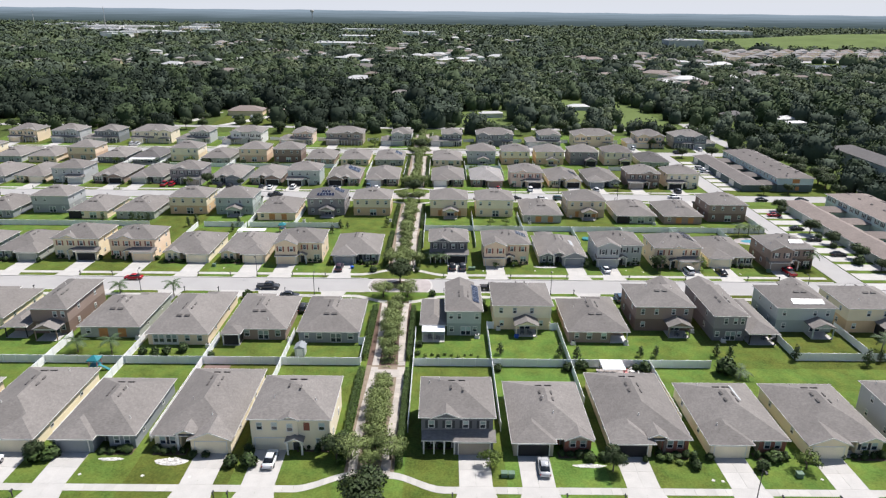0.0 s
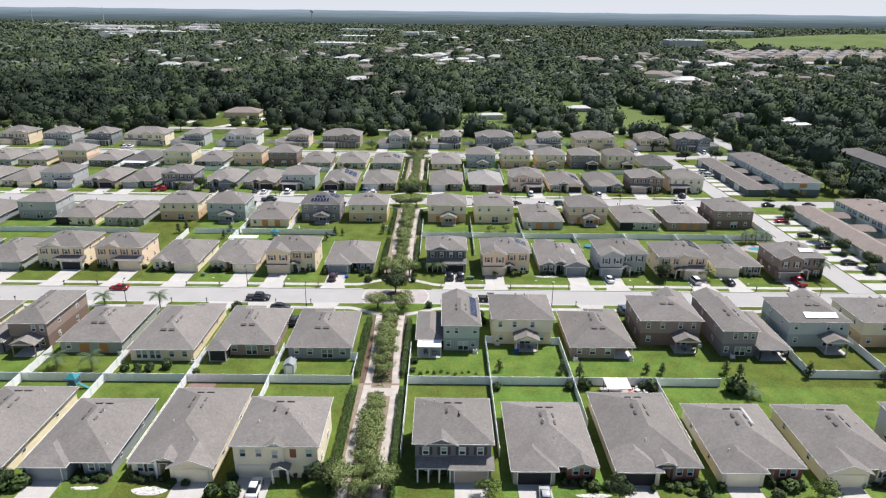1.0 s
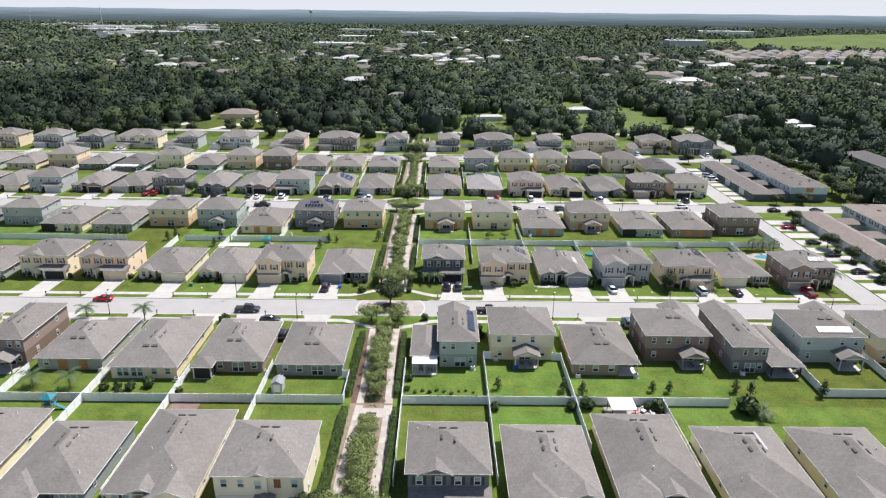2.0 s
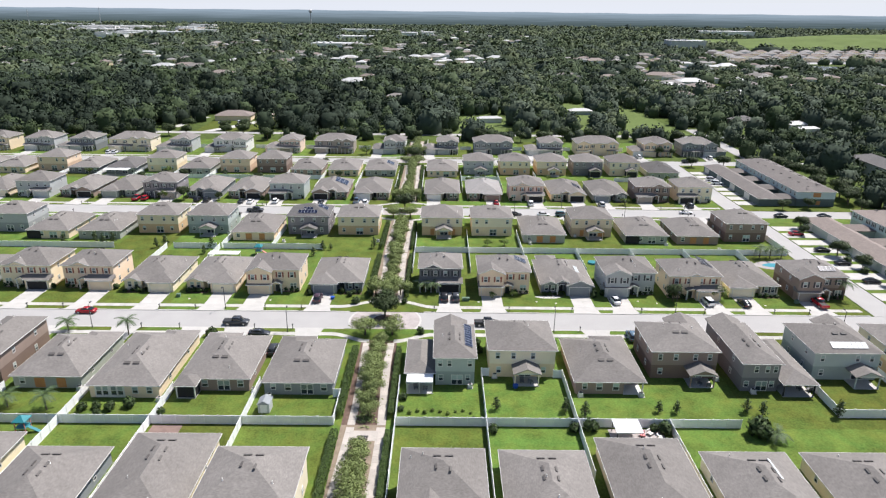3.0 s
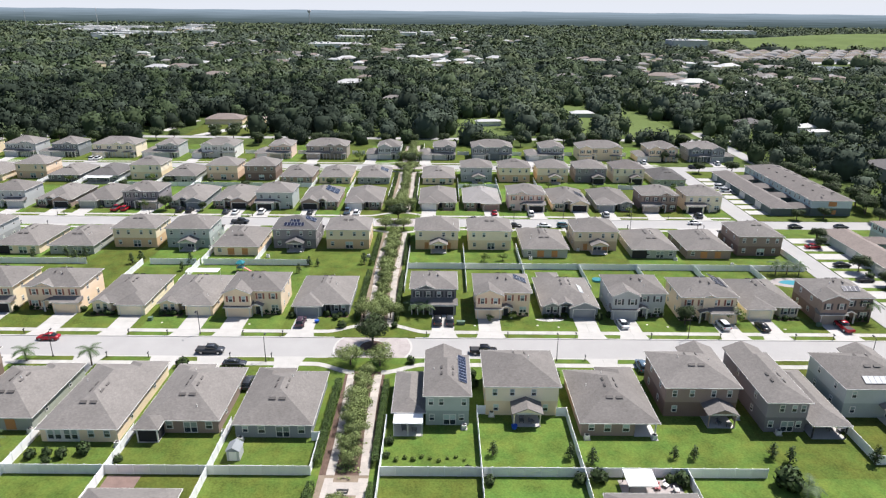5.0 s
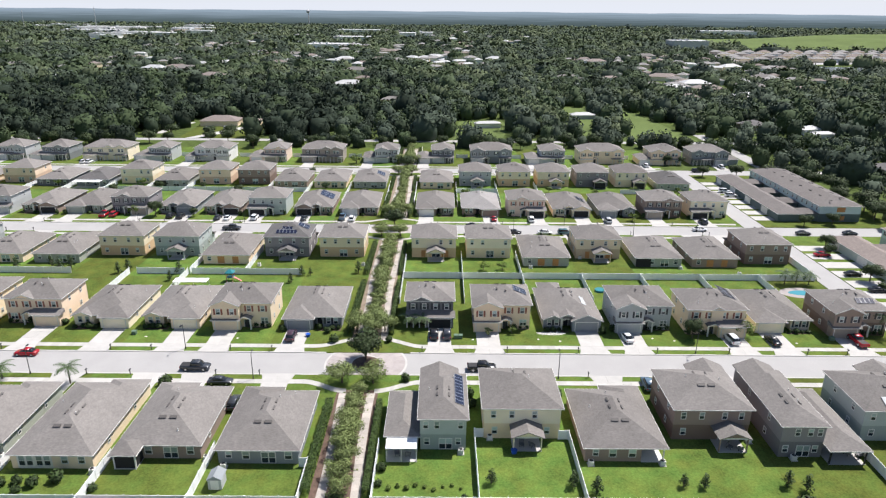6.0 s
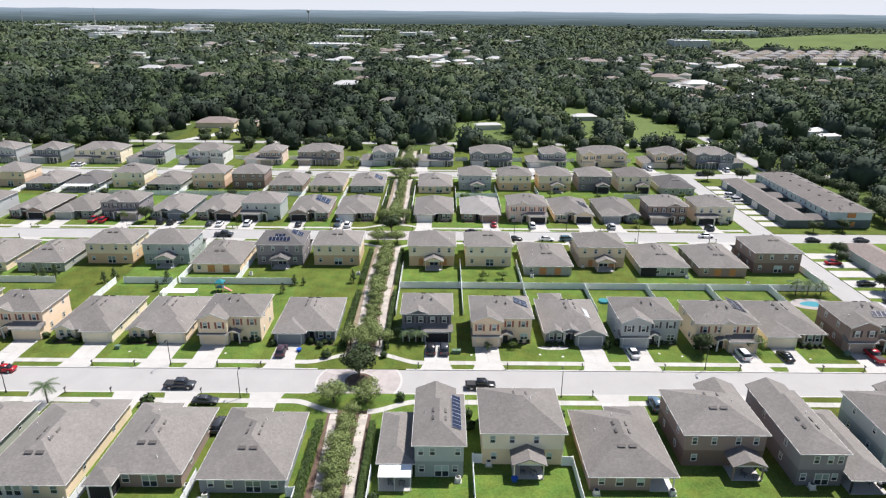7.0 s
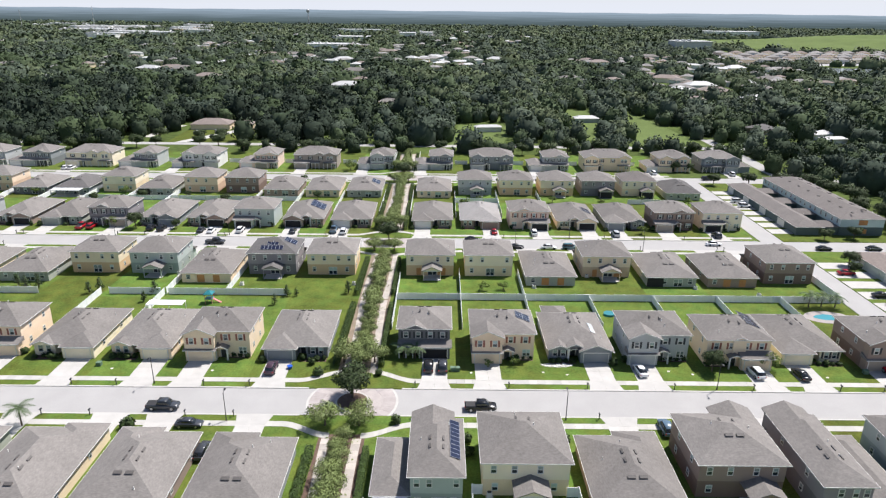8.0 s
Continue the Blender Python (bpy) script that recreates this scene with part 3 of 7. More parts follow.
    if "l" in opt:                                     # a screened corner under the roof
        h.panel("lanai_screen", "b", 4.3 if "j" in opt else -4.3, 0.02, 4.2, 2.45, SCREEN_AND_SHADE, out=0.05, label="dark screened porch front")
    h.vents(-w - OVER, w + OVER, -d + proj - 0.4 - OVER, d + OVER, z, rng, few=yn > 250)
    return h


def back_of(h, opt, rng):
    z, w, d = 6.0, h.rw, h.rd
    h.sides(2)
    for a in (-0.38, -0.14, 0.16, 0.38):
        if rng.random() < 0.9:
            h.window("b", a * h.w, 3.95, 0.9, 1.4)
    if "N" in opt:
        h.panel("storm_panel", "b", -3.0, 0.15, 1.2, 2.0, BOARD, label="orange-brown boarded opening")
        h.panel("storm_panel", "b", 3.2, 0.15, 1.9, 2.0, BOARD, label="orange-brown boarded opening")
    else:
        h.window("b", -0.36 * h.w, 0.9, 0.95, 1.35)
        h.window("b", 0.33 * h.w, 0.9, 0.95, 1.35)
    if "p" in opt:
        pa = 2.6 if "q" in opt else 0.6
        h.slider(pa, 2.4)
        h.patio(pa, 4.7, 3.5, screened="S" in opt)
    else:
        h.slider(0.4, 2.2, boarded="N" in opt)
    h.vents(-w - OVER, w + OVER, -d - OVER, d + OVER, z, rng, rear_dark=rng.random() < 0.5, few=h.e.matrix_basis.translation.y > 250)
    return h


def two_storey(x0, x1, yn, yf, face, col, opt="", roof=0, seed=0, group=""):
    rng = random.Random(seed * 5 + int(x0 * 10) + int(yn))
    h = House(f"two-storey {NAMES[col]} stucco house with {'dark' if roof == 2 else 'grey'} hipped shingle roof", x0, x1, yn, yf, face, WALL[col], ROOF[roof], group)
    z, w, d = 6.0, h.rw, h.rd
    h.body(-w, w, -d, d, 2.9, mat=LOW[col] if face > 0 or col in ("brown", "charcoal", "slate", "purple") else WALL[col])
    h.body(-w - 0.03, w + 0.03, -d - 0.03, d + 0.03, z, 2.902)
    h.hip(-w, w, -d, d, z)
    g = 1 if "R" in opt else -1
    gw = 6.0
    gx0, gx1 = (w - gw, w) if g > 0 else (-w, -w + gw)
    sh = SHUTTER if "s" in opt else SHUTTER_RED if "r" in opt else None
    proj = 1.8 if "F" not in opt else 0.0
    if proj:
        h.body(gx0, gx1, -d - proj, -d, 2.75)
    ox0, ox1 = (-w, gx0) if g > 0 else (gx1, w)

    def lean(a, b, y0, zt, name):
        bm = bmesh.new()
        up = (-d - y0) * 0.32
        v = [bm.verts.new(p) for p in ((a, y0, zt), (b, y0, zt), (b, -d, zt + up), (a, -d, zt + up), (a, y0, zt - 0.16), (b, y0, zt - 0.16), (b, -d, zt - 0.16), (a, -d, zt - 0.16))]
        for f in ((0, 1, 2, 3), (7, 6, 5, 4), (4, 5, 1, 0), (5, 6, 2, 1), (6, 7, 3, 2), (7, 4, 0, 3)):
            bm.faces.new([v[i] for i in f])
        h.put(name, bm, h.roof)
        h.put("fascia", boxes((a, b, y0 - 0.05, y0 - 0.002, zt - 0.18, zt - 0.02)), TRIM)
    if "X" in opt:                                     # the upper floor reaches out over the garage, under a gable of its own
        h.body(gx0, gx1, -d - proj, -d, z, 2.75)
        h.gable(gx0 - OVER + 0.004, gx1 + OVER - 0.004, -d - proj - OVER, -d + gw / 2, z + 0.004)
        lean(gx0 - 0.3, gx1 + 0.3, -d - proj - 0.5, 2.62, "pent_roof")
        up_g = -d - proj
    else:
        if proj:
            lean(gx0 - OVER, gx1 + OVER, -d - proj - OVER, 2.8, "garage_roof")
        up_g = -d
        if "C" in opt:                                 # a narrow central gable
            h.gable(-1.7, 1.7, -d - OVER - 0.25, -d + 3.0, z + 0.02)
            h.body(-1.3, 1.3, -d - 0.35, -d, z - 0.1, 2.9)
        elif "s" in opt or "r" in opt:
            c = (ox0 + ox1) / 2 * 0.6
            h.gable(-2.6 + c, 2.6 + c, -d - OVER - 0.3, -d + 3.4, z + 0.02)
    # porch
    if face > 0:
        return back_of(h, opt, rng)
    pw = min(ox1 - ox0, 5.2)
    px0, px1 = (ox1 - pw, ox1) if g > 0 else (ox0, ox0 + pw)
    if "P" in opt:
        lean(px0 - 0.2, px1 + 0.2, -d - 1.9, 2.75, "porch_roof")
        for xx in np.linspace(px0 + 0.15, px1 - 0.15, 4):
            h.put("column", boxes((xx - 0.12, xx + 0.12, -d - 1.75, -d - 1.5, 0, 2.6)), TRIM)
    else:
        ex = px1 - 1.1 if g > 0 else px0 + 1.1
        h.gable(ex - 1.5, ex + 1.5, -d - 1.6, -d - 0.002, 2.6, name="porch_roof")
        for s in (-1, 1):
            h.put("column", boxes((ex + s * 1.15 - 0.14, ex + s * 1.15 + 0.14, -d - 1.4, -d - 1.12, 0, 2.5)), TRIM)
    gm = TRIM if col in ("white", "teal") else WALL["grey"] if col in ("grey", "slate") else WALL["cream"] if col in ("yellow", "cream") else WALL["tan"] if col in ("tan", "peach") else WALL["taupe"]
    h.garage_door((gx0 + gx1) / 2, -d - proj, mat=gm, opened="O" in opt)
    ex = px1 - 1.1 if g > 0 else px0 + 1.1
    h.entry(ex, -d)
    wx = ox0 + 1.5 if g > 0 else ox1 - 1.5
    h.window("f", wx, 0.8, 1.6, 1.5, 2, shutter=sh if rng.random() < 0.6 else None)
    if "F" in opt:
        h.window("f", wx - g * 2.2, 0.8, 1.0, 1.5)
        h.panel("storm_panel", "f", 0.21 * h.w, 3.75, 0.95, 1.45, SHUTTER_RED, out=0.03, label="dark red boarded window")
    for k, fx in enumerate((-0.36, -0.12, 0.12, 0.36) if "F" not in opt else (-0.39, -0.2, 0.0, 0.4)):
        x = fx * h.w
        on_g = gx0 - 0.1 < x < gx1 + 0.1
        if "X" not in opt or not on_g:
            y_off = -d - (0.35 if "C" in opt and abs(x) < 1.3 else 0)
            h.window("f", x, 3.75, 1.0, 1.45, m=pose(x, y_off, 3.75), shutter=sh)
    if "X" in opt:
        for s in (-1.5, 1.5):
            h.window("f", 0, 0, 1.0, 1.45, m=pose((gx0 + gx1) / 2 + s, up_g, 3.75), shutter=sh or SHUTTER)
    return back_of(h, opt, rng)


# ---------------------------------------------------------------- the plan
LOT = 15.65
XR, XL = -4.7, -15.3                       # the green way lies between these
STREETS = (74.9, 158.5, 244.5, 325.8)      # middle lines of the cross streets
HALF = 4.2
ROWS = {1: (79.3, 118.0), 2: (118.0, 154.1), 3: (162.9, 203.2), 4: (203.2, 240.1), 5: (248.9, 289.2), 6: (289.2, 321.4), 7: (330.2, 374.0)}
EAST = 105.0


def slot(side, i):
    return (XR + i * LOT, XR + (i + 1) * LOT) if side > 0 else (XL - (i + 1) * LOT, XL - i * LOT)


# ---------------------------------------------------------------- ground and streets
bm = bmesh.new()
xs = [-4600, -1500, -500, -200, 0, 200, 500, 1500, 4600]
ys = [-300, 0, 200, 400, 700, 1200, 2400, 4700]
grid = [[bm.verts.new((x, y, 0)) for x in xs] for y in ys]
for j in range(len(ys) - 1):
    for i in range(len(xs) - 1):
        bm.faces.new((grid[j][i], grid[j][i + 1], grid[j + 1][i + 1], grid[j + 1][i]))
structure("ground", bm, ROUGH_GRASS, "flat rough grass land reaching to the horizon", "ground")

for k, yc in enumerate(STREETS):
    bm = boxes((-330, 175, yc - HALF, yc + HALF, -0.1, 0.03))
    structure("road", bm, ASPHALT, "pale faded residential street with low kerbs", "road")
    for s in (-1, 1):
        for xa, xb in ((-330, -18.5), (-1.0, 104.5)):
            bm = bmesh.new()
            a, b = sorted((yc + s * HALF, yc + s * (HALF + 0.35)))
            n = int((xb - xa) / 3)
            for i in range(n):
                box(bm, xa + (xb - xa) * i / n, xa + (xb - xa) * (i + 1) / n - 0.015, a, b, -0.1, 0.15 - (0.02 if i % 3 == 0 else 0))
            structure("kerb", bm, KERB, "pale concrete kerb along the street", "kerb")

# little roundabouts where the green way meets the streets
for yc in STREETS:
    xc = -9.77
    bm = bmesh.new()
    n = 40
    for r0, r1, m in ((3.1, 5.5, 20), (5.5, 7.9, 30)):
        for i in range(m):
            a0, a1 = math.tau * i / m, math.tau * (i + 1) / m - 0.002
            pts = [(xc + r * math.cos(a), yc + r * math.sin(a)) for r, a in ((r0 + 0.02, a0), (r1, a0), (r1, (a0 + a1) / 2), (r1, a1), (r0 + 0.02, a1), (r0 + 0.02, (a0 + a1) / 2))]
            prism(bm, pts, -0.05, 0.05)
    structure("roundabout", bm, PAVER, "ring of pinkish-grey pavers round a planted island", "roundabout")
    bm = bmesh.new()
    for i in range(n):
        a0, a1 = math.tau * i / n, math.tau * (i + 1) / n
        prism(bm, [(xc + r * math.cos(a), yc + r * math.sin(a)) for r, a in ((7.92, a0), (8.35, a0), (8.35, a1), (7.92, a1))], -0.05, 0.056)
        prism(bm, [(xc + r * math.cos(a), yc + r * math.sin(a)) for r, a in ((2.75, a0), (3.08, a0), (3.08, a1), (2.75, a1))], -0.05, 0.19)
    structure("kerb", bm, KERB, "pale concrete edging rings of the roundabout", "kerb")
    bm = bmesh.new()
    prism(bm, [(xc + 2.74 * math.cos(math.tau * i / n), yc + 2.74 * math.sin(math.tau * i / n)) for i in range(n)], -0.05, 0.2)
    structure("planting_bed", bm, MULCH, "round mulched island in the roundabout", "planting bed")

# lawns, one to a lot
LEFT_END = {1: 6, 2: 8, 3: 9, 4: 10, 5: 11, 6: 13, 7: 14}
for r, (ya, yb) in ROWS.items():
    for side, n in ((1, 7), (-1, LEFT_END[r])):
        for i in range(n):
            a, b = slot(side, i)
            if side > 0 and i == 6:
                b = EAST - 0.3
            structure("lawn", boxes((a, b, ya, yb, -0.1, 0.12)), LAWN, "mown lawn of one house lot", "lawn")
    # the green way's own strip
    structure("lawn", boxes((XL, XR, ya, yb, -0.1, 0.117)), LAWN, "grass strip of the green way", "lawn")

# sidewalks in slabs, with the bend round the roundabouts left to the green way's paths
for k, yc in enumerate(STREETS):
    for s in (-1, 1):
        for xa, xb in ((-300, -21), (1.5, 104.0)):
            bm = bmesh.new()
            y0 = yc + s * 6.3
            n = int((xb - xa) / 1.55)
            for i in range(n):
                box(bm, xa + 1.55 * i, xa + 1.55 * i + 1.53, min(y0, y0 + s * 1.5), max(y0, y0 + s * 1.5), 0.0, 0.147)
            structure("sidewalk", bm, PAVE, "pale concrete sidewalk slabs", "sidewalk")
        # the bend of the sidewalk round the circle
        for xs_, dirx in ((-21.0, 1), (1.5, -1)):
            bm = bmesh.new()
            yb0 = yc + s * 7.05
            pts = []
            for q in range(13):
                u = q / 12
                x = xs_ + dirx * u * 8.6
                y = yb0 + s * (3.2 * (u * u * (3 - 2 * u)))
                pts.append((x, y))
            for (xA, yA), (xB, yB) in zip(pts, pts[1:]):
                q4 = [(xA, yA - 0.75), (xB, yB - 0.75), (xB, yB + 0.75), (xA, yA + 0.75)]
                prism(bm, q4 if dirx > 0 else q4[::-1], 0.0, 0.15)
            structure("sidewalk", bm, PAVE, "curved pale concrete sidewalk round the circle", "sidewalk")


def driveway(xc, ya, yb, w=5.0, flare=0.8, street=-1):
    """Concrete panels from the garage at ya to the kerb at yb."""
    bm = bmesh.new()
    lo, hi = min(ya, yb), max(ya, yb)
    n = max(2, round((hi - lo) / 3.2))
    for j in range(n):
        y0, y1 = lo + (hi - lo) * j / n, lo + (hi - lo) * (j + 1) / n - 0.02
        end = j == (0 if yb < ya else n - 1)
        for x0, x1, s in ((xc - w / 2, xc - 0.01, -1), (xc + 0.01, xc + w / 2, 1)):
            if end and flare:
                fy0, fy1 = (flare, 0) if yb < ya else (0, flare)
                if s < 0:
                    pts = [(x0 - fy0, y0), (x1, y0), (x1, y1), (x0 - fy1, y1)]
                else:
                    pts = [(x0, y0), (x1 + fy0, y0), (x1 + fy1, y1), (x0, y1)]
            else:
                pts = [(x0, y0), (x1, y0), (x1, y1), (x0, y1)]
            prism(bm, pts, 0.0, 0.156 if not end else 0.153)
    structure("driveway", bm, CONCRETE, "pale concrete driveway panels", "driveway")


# ---------------------------------------------------------------- the houses
YS = {1: (89.6, 108.0, 91.6, 104.0), 2: (128.0, 146.4, 133.8, 146.8), 3: (172.6, 191.0, 173.8, 185.4), 4: (212.0, 231.0, 218.2, 230.4),
      5: (258.0, 279.0, 258.8, 271.0), 6: (294.8, 314.0, 299.6, 312.2), 7: (340.0, 358.0, 346.5, 359.5)}
HOUSES = {}


def place(row, side, i, st, col, opt="", roof=0, dx0=0.0, dx1=0.0, dn=0.0, df=0.0, drive=True):
    a, b = slot(side, i)
    x0, x1 = a + 1.1 + dx0, b - 1.1 + dx1
    n1, f1, n2, f2 = YS[row]
    yn, yf = (n1 + dn, f1 + df) if st == 1 else (n2 + dn, f2 + df)
    face = -1 if row % 2 else 1
    group = f"row {row} houses"
    h = (one_storey if st == 1 else two_storey)(x0, x1, yn, yf, face, col, opt, roof, seed=i + 20 * row, group=group)
    HOUSES[(row, side, i)] = h
    g = 1 if "R" in opt else -1
    gw = 6.3 if st == 1 else 6.0
    local = g * (h.rw - gw / 2)
    xg = (x0 + x1) / 2 + (local if face < 0 else -local)
    h.xg = xg
    yc = STREETS[row // 2]
    if face < 0:
        yfront = yn + OVER if st == 1 or "F" in opt else yn + OVER - 1.8
        driveway(xg, yfront, yc + HALF + 0.02)
    else:
        yfront = yf - OVER if st == 1 else yf - OVER + 1.8
        driveway(xg, yfront, yc - HALF - 0.02)
    return h


# first row: fronts
place(1, -1, 0, 2, "cream", "LCF", 0, dn=-0.9)
place(1, -1, 1, 1, "yellow", "RGE", 0, df=3.6)
place(1, -1, 2, 1, "slate", "L", 0)
place(1, -1, 3, 1, "yellow", "R", 0, df=3.6)
place(1, -1, 4, 1, "tan", "L", 3)
place(1, -1, 5, 2, "grey", "L", 0)
place(1, 1, 0, 2, "charcoal", "RsP", 0, dx0=0.9, dx1=-0.2)
place(1, 1, 1, 1, "taupe", "LObB", 0)
place(1, 1, 2, 1, "tan", "LOEb", 0, df=3.3)
place(1, 1, 3, 1, "yellow", "Lb", 0)
place(1, 1, 4, 1, "yellow", "LGB", 0)
place(1, 1, 5, 2, "grey", "Rs", 0)
place(1, 1, 6, 1, "tan", "R", 0)
# second row: backs
place(2, -1, 0, 1, "slate", "R", 0, dn=-1.1, df=-1.2)
place(2, -1, 1, 1, "brown", "R", 0)
place(2, -1, 2, 1, "tan", "LW", 0, dn=-2.6, df=1.0)
place(2, -1, 3, 1, "olive", "LN", 0, dn=0.4)
place(2, -1, 4, 2, "brown", "Rp", 0, dx0=4.8, dn=-3.9)
place(2, -1, 5, 1, "yellow", "R", 0, dn=4.0, df=3.0)
place(2, -1, 6, 1, "tan", "R", 0)
place(2, -1, 7, 2, "grey", "R", 0)
place(2, 1, 0, 2, "teal", "RX", 0, dx0=5.2, dn=-3.1, df=-2.0)
place(2, 1, 1, 2, "cream", "Lp", 0)
place(2, 1, 2, 1, "brown", "Ln", 0)
place(2, 1, 3, 2, "brown", "LXpq", 0)
place(2, 1, 4, 2, "purple", "RX", 0, dx1=-5.7, dn=-4.4)
place(2, 1, 5, 2, "teal", "LXpq", 0)
place(2, 1, 6, 2, "yellow", "RpqS", 0)
# third row: fronts
place(3, -1, 0, 1, "slate", "Ls", 0)
place(3, -1, 1, 2, "tan", "LXr", 0)
place(3, -1, 2, 1, "tan", "RB", 0)
place(3, -1, 3, 1, "cream", "RB", 0)
place(3, -1, 4, 2, "peach", "Rr", 0, dn=1.5, df=1.5)
place(3, -1, 5, 2, "yellow", "RrO", 0, dn=1.5, df=2.5)
place(3, -1, 6, 1, "olive", "R", 0)
place(3, -1, 7, 1, "grey", "R", 0)
place(3, -1, 8, 2, "tan", "R", 0)
place(3, 1, 0, 2, "charcoal", "RsOP", 0, dx0=0.7, dx1=-1.4, dn=1.8, df=1.2)
place(3, 1, 1, 2, "peach", "LXr", 0)
place(3, 1, 2, 1, "slate", "RGBE", 0)
place(3, 1, 3, 2, "grey", "LXs", 0)
place(3, 1, 4, 2, "tan", "RCr", 0, dn=-1.8, df=-1.5)
place(3, 1, 5, 1, "cream", "L", 0)
place(3, 1, 6, 2, "brown", "LXs", 0, dn=-1.6, df=-1.6)
# fourth row: backs
place(4, -1, 0, 2, "yellow", "R", 0)
place(4, -1, 1, 2, "purple", "Lp", 2)
place(4, -1, 2, 1, "tan", "RN", 0)
place(4, -1, 3, 2, "teal", "Lp", 0)
place(4, -1, 4, 2, "yellow", "R", 0)
place(4, -1, 5, 1, "olive", "L", 0)
place(4, -1, 6, 1, "tan", "Rl", 0)
place(4, -1, 7, 2, "grey", "R", 0)
place(4, -1, 8, 1, "slate", "R", 0)
place(4, -1, 9, 1, "tan", "R", 0)
place(4, 1, 0, 2, "yellow", "RpN", 0)
place(4, 1, 1, 2, "cream", "R", 0)
place(4, 1, 2, 1, "olive", "RN", 0)
place(4, 1, 3, 2, "tan", "RpN", 0)
place(4, 1, 4, 1, "olive", "Ll", 0)
place(4, 1, 5, 1, "brown", "LN", 0)
place(4, 1, 6, 2, "brown", "R", 0, dn=-3.4, df=-2)
# fifth row: fronts
place(5, -1, 0, 1, "taupe", "L", 0)
place(5, -1, 1, 1, "brown", "LOGE", 0)
place(5, -1, 2, 2, "teal", "LO", 0)
place(5, -1, 3, 1, "brown", "RGOE", 0)
place(5, -1, 4, 1, "slate", "RGE", 0)
place(5, -1, 5, 2, "purple", "Rs", 0)
place(5, -1, 6, 1, "olive", "L", 0)
place(5, -1, 7, 1, "brown", "RGOE", 0)
place(5, -1, 8, 2, "grey", "R", 0)
place(5, -1, 9, 1, "tan", "R", 0)
place(5, -1, 10, 1, "slate", "R", 0)
place(5, 1, 0, 1, "taupe", "L", 0)
place(5, 1, 1, 1, "brown", "R", 3)
place(5, 1, 2, 2, "salmon", "RrO", 0)
place(5, 1, 3, 1, "tan", "RGOE", 0)
place(5, 1, 4, 1, "slate", "LB", 0)
place(5, 1, 5, 2, "brown", "Ls", 0)
place(5, 1, 6, 2, "cream", "LO", 0)
# sixth row: backs
for i, (st, col, opt, rf) in enumerate(((1, "olive", "R", 0), (1, "tan", "L", 0), (1, "brown", "R", 0), (2, "brown", "R", 0), (2, "peach", "R", 0), (1, "olive", "Rl", 0),
                                        (2, "cream", "R", 0), (1, "slate", "R", 2), (1, "charcoal", "R", 0), (2, "peach", "R", 0), (1, "tan", "L", 0), (1, "grey", "L", 0), (2, "cream", "L", 0))):
    place(6, -1, i, st, col, opt, rf)
for i, (st, col, opt, rf) in enumerate(((1, "tan", "R", 0), (2, "grey", "Rp", 0), (2, "yellow", "R", 0), (2, "yellow", "Rp", 0), (2, "purple", "RpqS", 0), (2, "cream", "LpqS", 1), (1, "olive", "L", 2))):
    place(6, 1, i, st, col, opt, rf)


def wing(h, x0, x1, y0, y1, z=2.75, porch=0.0, screened=False):
    """A one-storey wing in the house's own axes; porch: how much of its garden end is open under the roof."""
    if y1 - porch > y0 + 0.1:
        h.body(x0, x1, y0, y1 - porch, z)
    if porch:
        h.put("patio_slab", boxes((x0, x1, y1 - porch, y1 + 0.15, -0.05, 0.06)), CONCRETE)
        for xx in (x0 + 0.1, x1 - 0.1):
            h.put("post", boxes((xx - 0.1, xx + 0.1, y1 - 0.2, y1, 0.06, z - 0.17)), TRIM if screened else DARK)
        if screened:
            h.put("screen", boxes((x0 + 0.21, x1 - 0.21, y1 - 0.12, y1 - 0.08, 0.06, z - 0.17)), SCREEN_AND_SHADE)
            for xx in (x0 + 0.08, x1 - 0.08):
                h.put("screen", boxes((xx - 0.02, xx + 0.02, y1 - porch, y1 - 0.21, 0.06, z - 0.17)), SCREEN_AND_SHADE)
    h.put("wing_roof", hip_roof(x0 - OVER, x1 + OVER, y0 - OVER, y1 + OVER, z + 0.004, PITCH), h.roof)
    h.put("fascia", fascia(x0 - OVER, x1 + OVER, y0 - OVER, y1 + OVER, z), TRIM)


h = HOUSES[(2, 1, 0)]
wing(h, h.rw + 0.4, h.rw + 5.4, -h.rd + 0.6, h.rd)
h = HOUSES[(2, 1, 4)]
wing(h, -h.rw - 6.2, -h.rw - 0.4, -h.rd + 1.0, h.rd + 1.8, porch=3.8)
h = HOUSES[(2, -1, 4)]
wing(h, h.rw + 0.4, h.rw + 5.0, -h.rd + 6.0, h.rd + 2.0, porch=3.0)
h = HOUSES[(2, -1, 1)]
wing(h, 0.9 + 1.9, h.rw, h.rd - 1.0, h.rd + 2.6, porch=3.2, screened=True)

h = HOUSES[(3, 1, 2)]
wing(h, -h.rw + 1.3, -h.rw + 6.0, h.rd - 1.5, h.rd + 3.4)

